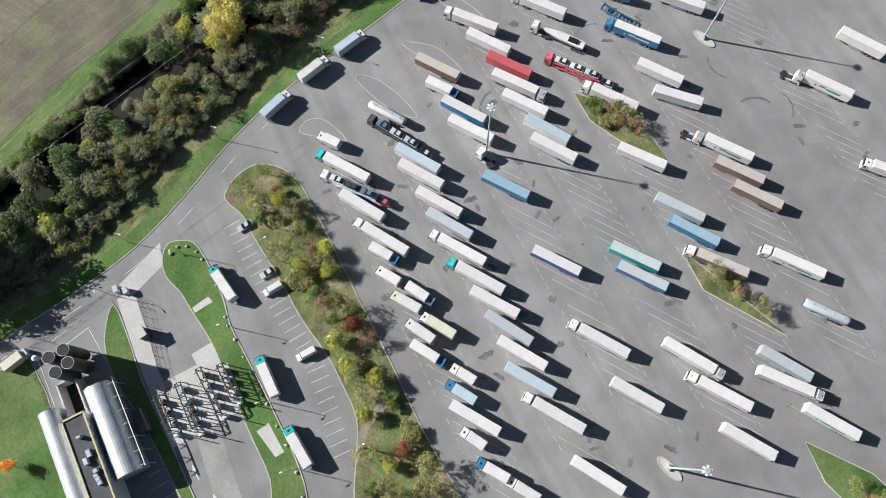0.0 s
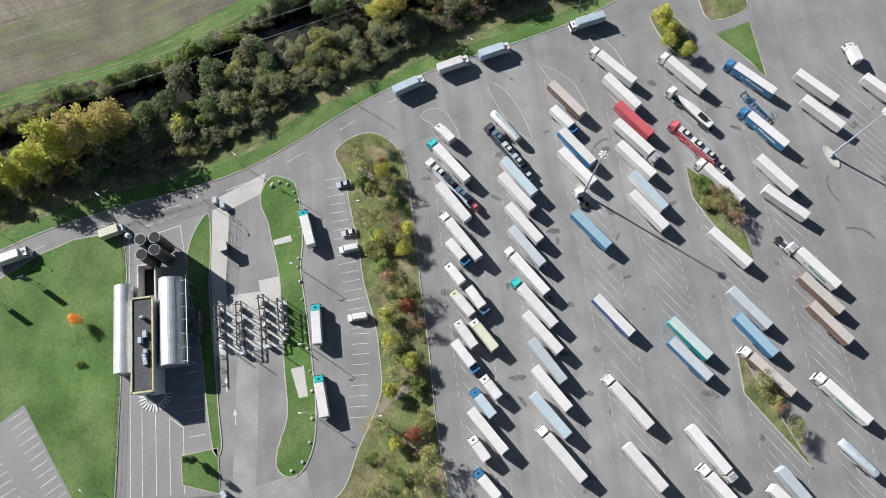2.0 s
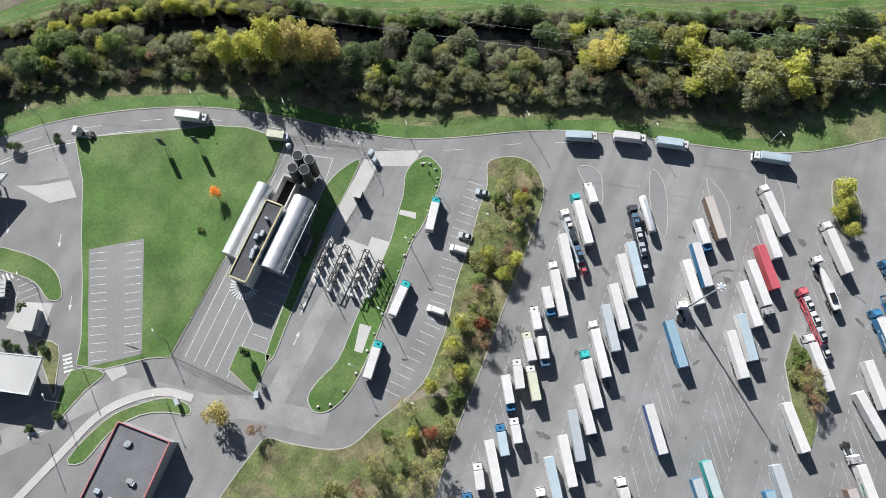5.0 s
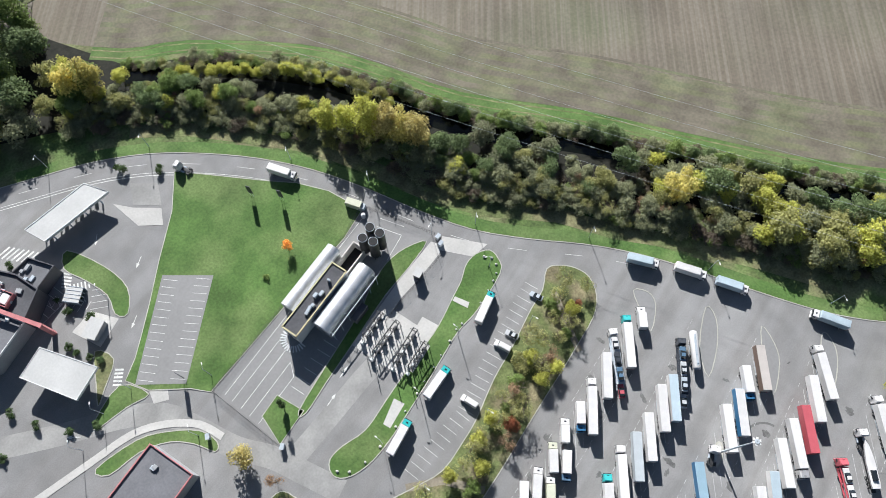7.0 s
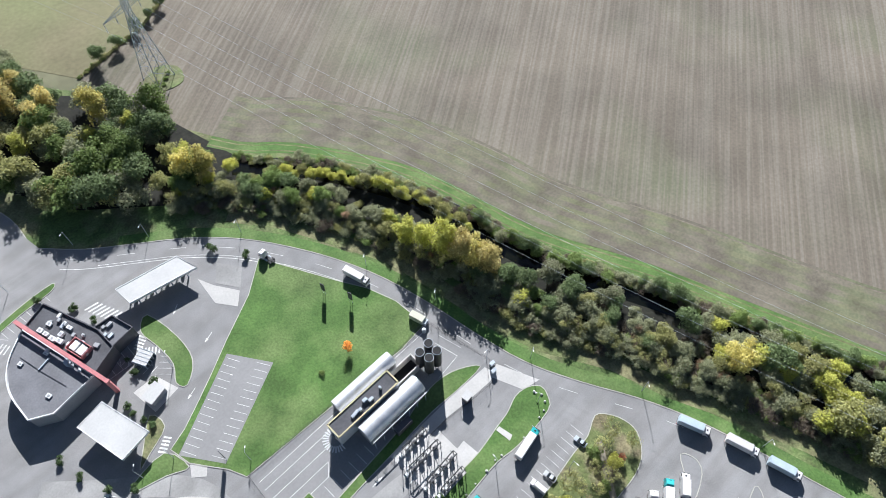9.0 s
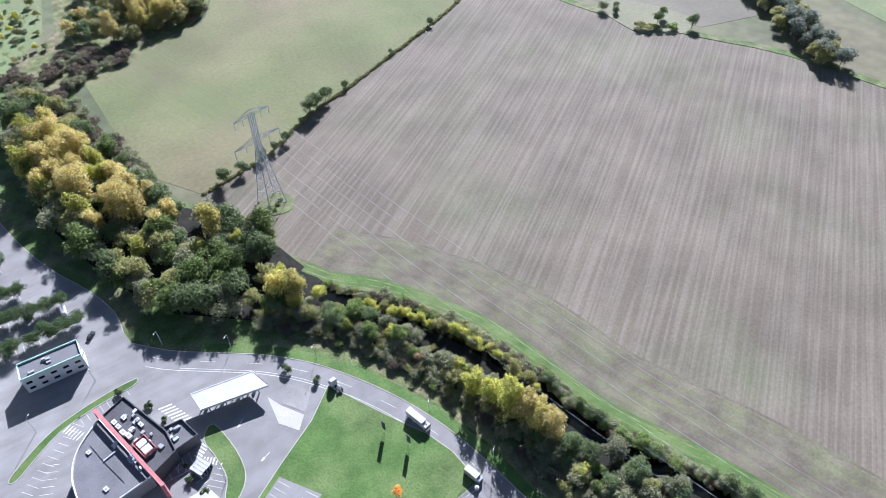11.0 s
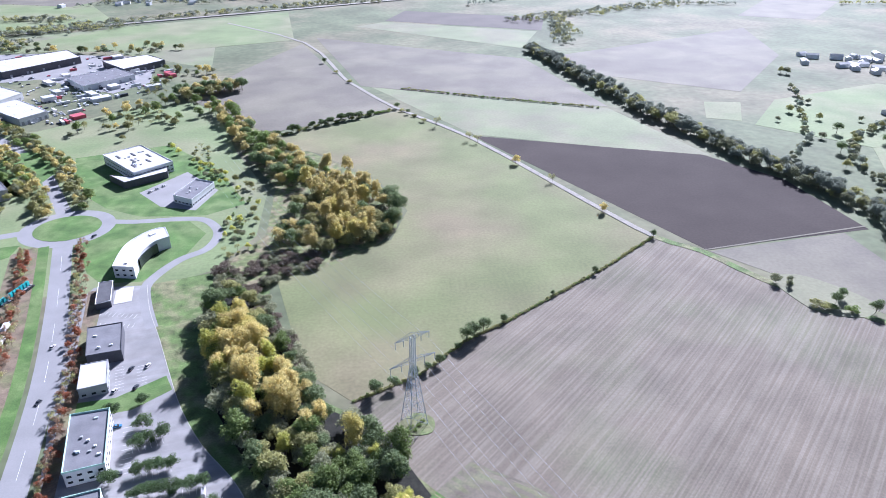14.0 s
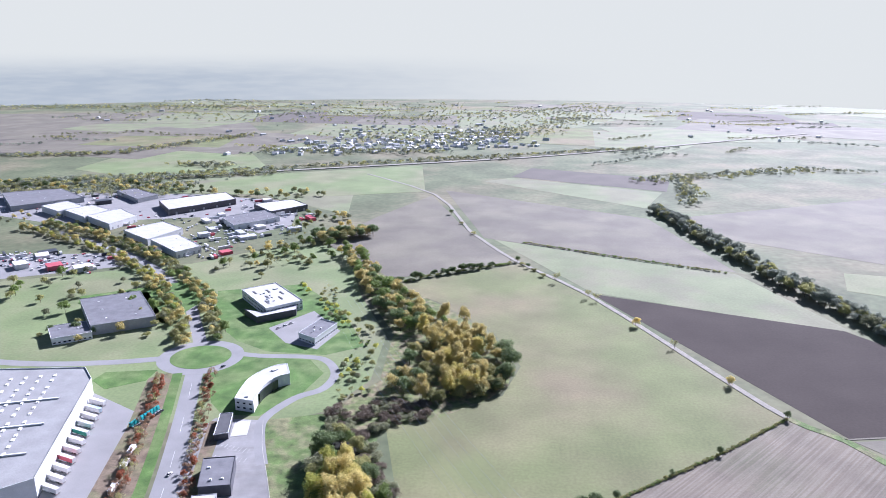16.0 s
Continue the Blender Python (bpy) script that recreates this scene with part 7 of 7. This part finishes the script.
# oil stains and patches on the lorry park
bm = bmesh.new()
for k in range(95):
    a, c = rng.choice(ROWS)
    q = Vector(a).lerp(Vector(c), rng.random()) + Vector((rng.uniform(-11, 11), rng.uniform(-11, 11)))
    r0, ph, t = rng.uniform(0.25, 1.0), rng.uniform(0, 6), rng.uniform(0, math.tau)
    vs = []
    for j in range(14):
        w = j * math.tau / 14
        rr = r0 * (1 + 0.35 * math.sin(2 * w + ph) + 0.2 * math.sin(5 * w + ph * 2))
        u, v = rr * math.cos(w) * 1.8, rr * math.sin(w)
        vs.append(bm.verts.new((q.x + u * math.cos(t) - v * math.sin(t), q.y + u * math.sin(t) + v * math.cos(t), 0.046)))
    bm.faces.new(vs)
tagged(link("oil_stains", bm, "oil"), "dark oil stains on the asphalt", "stain", kind="stuff")
bm = bmesh.new()
for k in range(5):
    x, y, t = rng.uniform(20, 110), rng.uniform(-125, -30), rng.uniform(0, 6)
    pts = [(x + 1.4 * j * math.cos(t + 0.12 * j), y + 1.4 * j * math.sin(t + 0.12 * j)) for j in range(7)]
    ribbon(pts, rng.uniform(0.3, 0.8), 0.04, 0.045, bm)
tagged(link("tyre_streaks", bm, "oil"), "dark tyre streaks on the asphalt", "stain", kind="stuff")

# cars in the bays and on the transporters
for x, y, h, paint, van in ((69.8, 39.7, 110, "steel", False), (55.4, 36.0, 110, "silver", False), (50.7, 35.3, 108, "white", True), (31.8, 30.0, 105, "white", True), (-138, 316, 75, "dark", False), (-130, 318, 75, "white", False), (-131, 300, 75, "dark", False), (-141, 298, 75, "white", False),
                            (-131, 271, 15, "blue", False), (-121, 240, 15, "dark", False), (-117, 222, 15, "dark", False), (-111, 198, 15, "silver", False), (-71, 209, 60, "dark", False), (-81, 226, 100, "white", True), (-196, 560, 60, "white", False), (-192, 566, 60, "silver", False), (-188, 572, 60, "white", False), (-214, 480, 70, "dark", False),
                            (-188, 340, 76, "white", False), (-176, 292, 256, "dark", False), (-158, 205, 76, "silver", False)):
    park_car(x, y, h, paint, van)
for (x, y, h), paints in (((73.0, 9.3, 51), ("white", "dark", "bluegrey", "red")), ((85.3, -5.9, 43), ("bluegrey", "silver", "steel", "silver")), ((92.7, -60.0, 50), ("white", "white", "silver", "white"))):
    d = Vector((math.cos(radians(h)), math.sin(radians(h))))
    for k, paint in enumerate(paints):
        q = Vector((x, y)) + d * (4.2 - 4.6 * k)
        park_car(q.x, q.y, h, paint, z=2.74 if k < 3 else 1.09)
    for k, paint in enumerate(paints[:2]):
        q = Vector((x, y)) + d * (0.5 - 4.6 * k)
        park_car(q.x, q.y, h, paint, z=1.09)

# small things of the service area
for x, y, h in ((-16.8, 56.8, 40), (60.5, 75.4, 10), (59.5, 73, 15), (-31, 73.5, 60)):
    p = local(tagged(new("gate_box"), "small pale cabinet beside the gate", "cabinet"), x, y, h, 0.1)
    part("body", box(-0.8, 0.8, -0.5, 0.5, 0, 1.9, 0.05), "wall_white", p)
    part("lid", box(-0.9, 0.9, -0.6, 0.6, 1.9, 2.0), "steel", p)
for x, y, h in ((31.5, 120.5, 30), (25, 128.5, 30), (-26.5, 92.5, 20)):
    p = local(tagged(new("road_sign"), "tall dark sign panel on two posts", "sign"), x, y, h, 0.1)
    for s in (-1, 1):
        part("post", tube((0, s * 0.45, 0), (0, s * 0.45, 6.5), 0.07, sides=6), "steel", p)
    part("panel", box(-0.12, 0.12, -0.8, 0.8, 2.4, 7.0, 0.04), "wall_dark", p)
PAY = local(tagged(new("service_hut"), "small grey service hut with a flat roof", "hut"), -38, 123, 30, 0.08)
part("body", box(-3, 3, -2, 2, 0, 3), "wall_grey", PAY)
part("roof", box(-3.3, 3.3, -2.3, 2.3, 3, 3.25), "roof_pale", PAY)
HUT = local(tagged(new("shelter"), "pale trolley shelter with ribs", "shelter"), -37, 137, 40, 0.05)
part("roof", box(-2.6, 2.6, -2.6, 2.6, 2.4, 2.5), "roof_pale", HUT)
for k in range(5):
    part("rib", box(-2.5 + 1.25 * k, -2.35 + 1.25 * k, -2.6, 2.6, 0.05, 2.6), "steel", HUT)

# far town as one mass of small houses
bm = bmesh.new()
tr = random.Random(12)
for k in range(430):
    u = tr.random()
    x, y = -540 + 560 * u + tr.gauss(0, 60), 1560 + 250 * u + abs(tr.gauss(0, 230))
    if tr.random() < 0.15:
        x, y = tr.uniform(-1500, 1200), tr.uniform(1900, 3200)
    if k > 370:
        x, y = tr.gauss(730, 55), tr.gauss(955, 45)
    if k > 412:
        x, y = tr.gauss(590, 14), tr.gauss(690, 18)
    w, d, h, a = tr.uniform(4, 9), tr.uniform(3, 6), tr.uniform(3, 6), tr.uniform(0, 3)
    m = pose(x, y, 0, 0, 0, math.degrees(a))
    v = [bm.verts.new(m @ Vector(q)) for q in ((-w, -d, 0), (w, -d, 0), (w, d, 0), (-w, d, 0), (-w, -d, h), (w, -d, h), (w, d, h), (-w, d, h), (-w, 0, h + 2), (w, 0, h + 2))]
    for f in ((0, 1, 5, 4), (2, 3, 7, 6), (1, 2, 6, 9, 5), (3, 0, 4, 8, 7)):
        bm.faces.new([v[i] for i in f])
    for f in ((4, 5, 9, 8), (6, 7, 8, 9)):
        bm.faces.new([v[i] for i in f]).material_index = 1
tagged(link("far_town", bm, ["wall_white", "roof_pale"]), "pale houses of a distant town", "houses", kind="stuff")

# cars, sheds and stacks too far off to tell apart in the industrial estate
bm = bmesh.new()
cr = random.Random(21)
for k in range(620):
    zone = cr.choice([(-880, -640, 950, 1110), (-560, -330, 880, 1090), (-400, -280, 860, 1000), (-600, -450, 690, 760), (-420, -330, 760, 900)])
    x, y = cr.uniform(zone[0], zone[1]), cr.uniform(zone[2], zone[3])
    big = cr.random() < 0.12
    w, d, h = (cr.uniform(4, 8), 1.3, 3.2) if big else (2.1, 0.9, 1.4)
    if cr.random() < 0.04:
        w, d, h = cr.uniform(6, 12), cr.uniform(4, 8), cr.uniform(3, 6)
    b2 = bmesh.new()
    box(-w, w, -d, d, 0.06, h, 0.0, b2, mat=cr.choice([0, 0, 1, 2, 1, 0, 0, 2, 1, 3, 0, 1]))
    b2.transform(pose(x, y, 0, 0, 0, cr.choice([40, 130]) + cr.uniform(-6, 6)))
    me = bpy.data.meshes.new("clutter")
    b2.to_mesh(me)
    b2.free()
    bm.from_mesh(me)
    bpy.data.meshes.remove(me)
tagged(link("estate_clutter", bm, ["white", "silver", "dark", "red"]), "cars, lorries and sheds crowding the distant estate", "vehicles", kind="stuff")
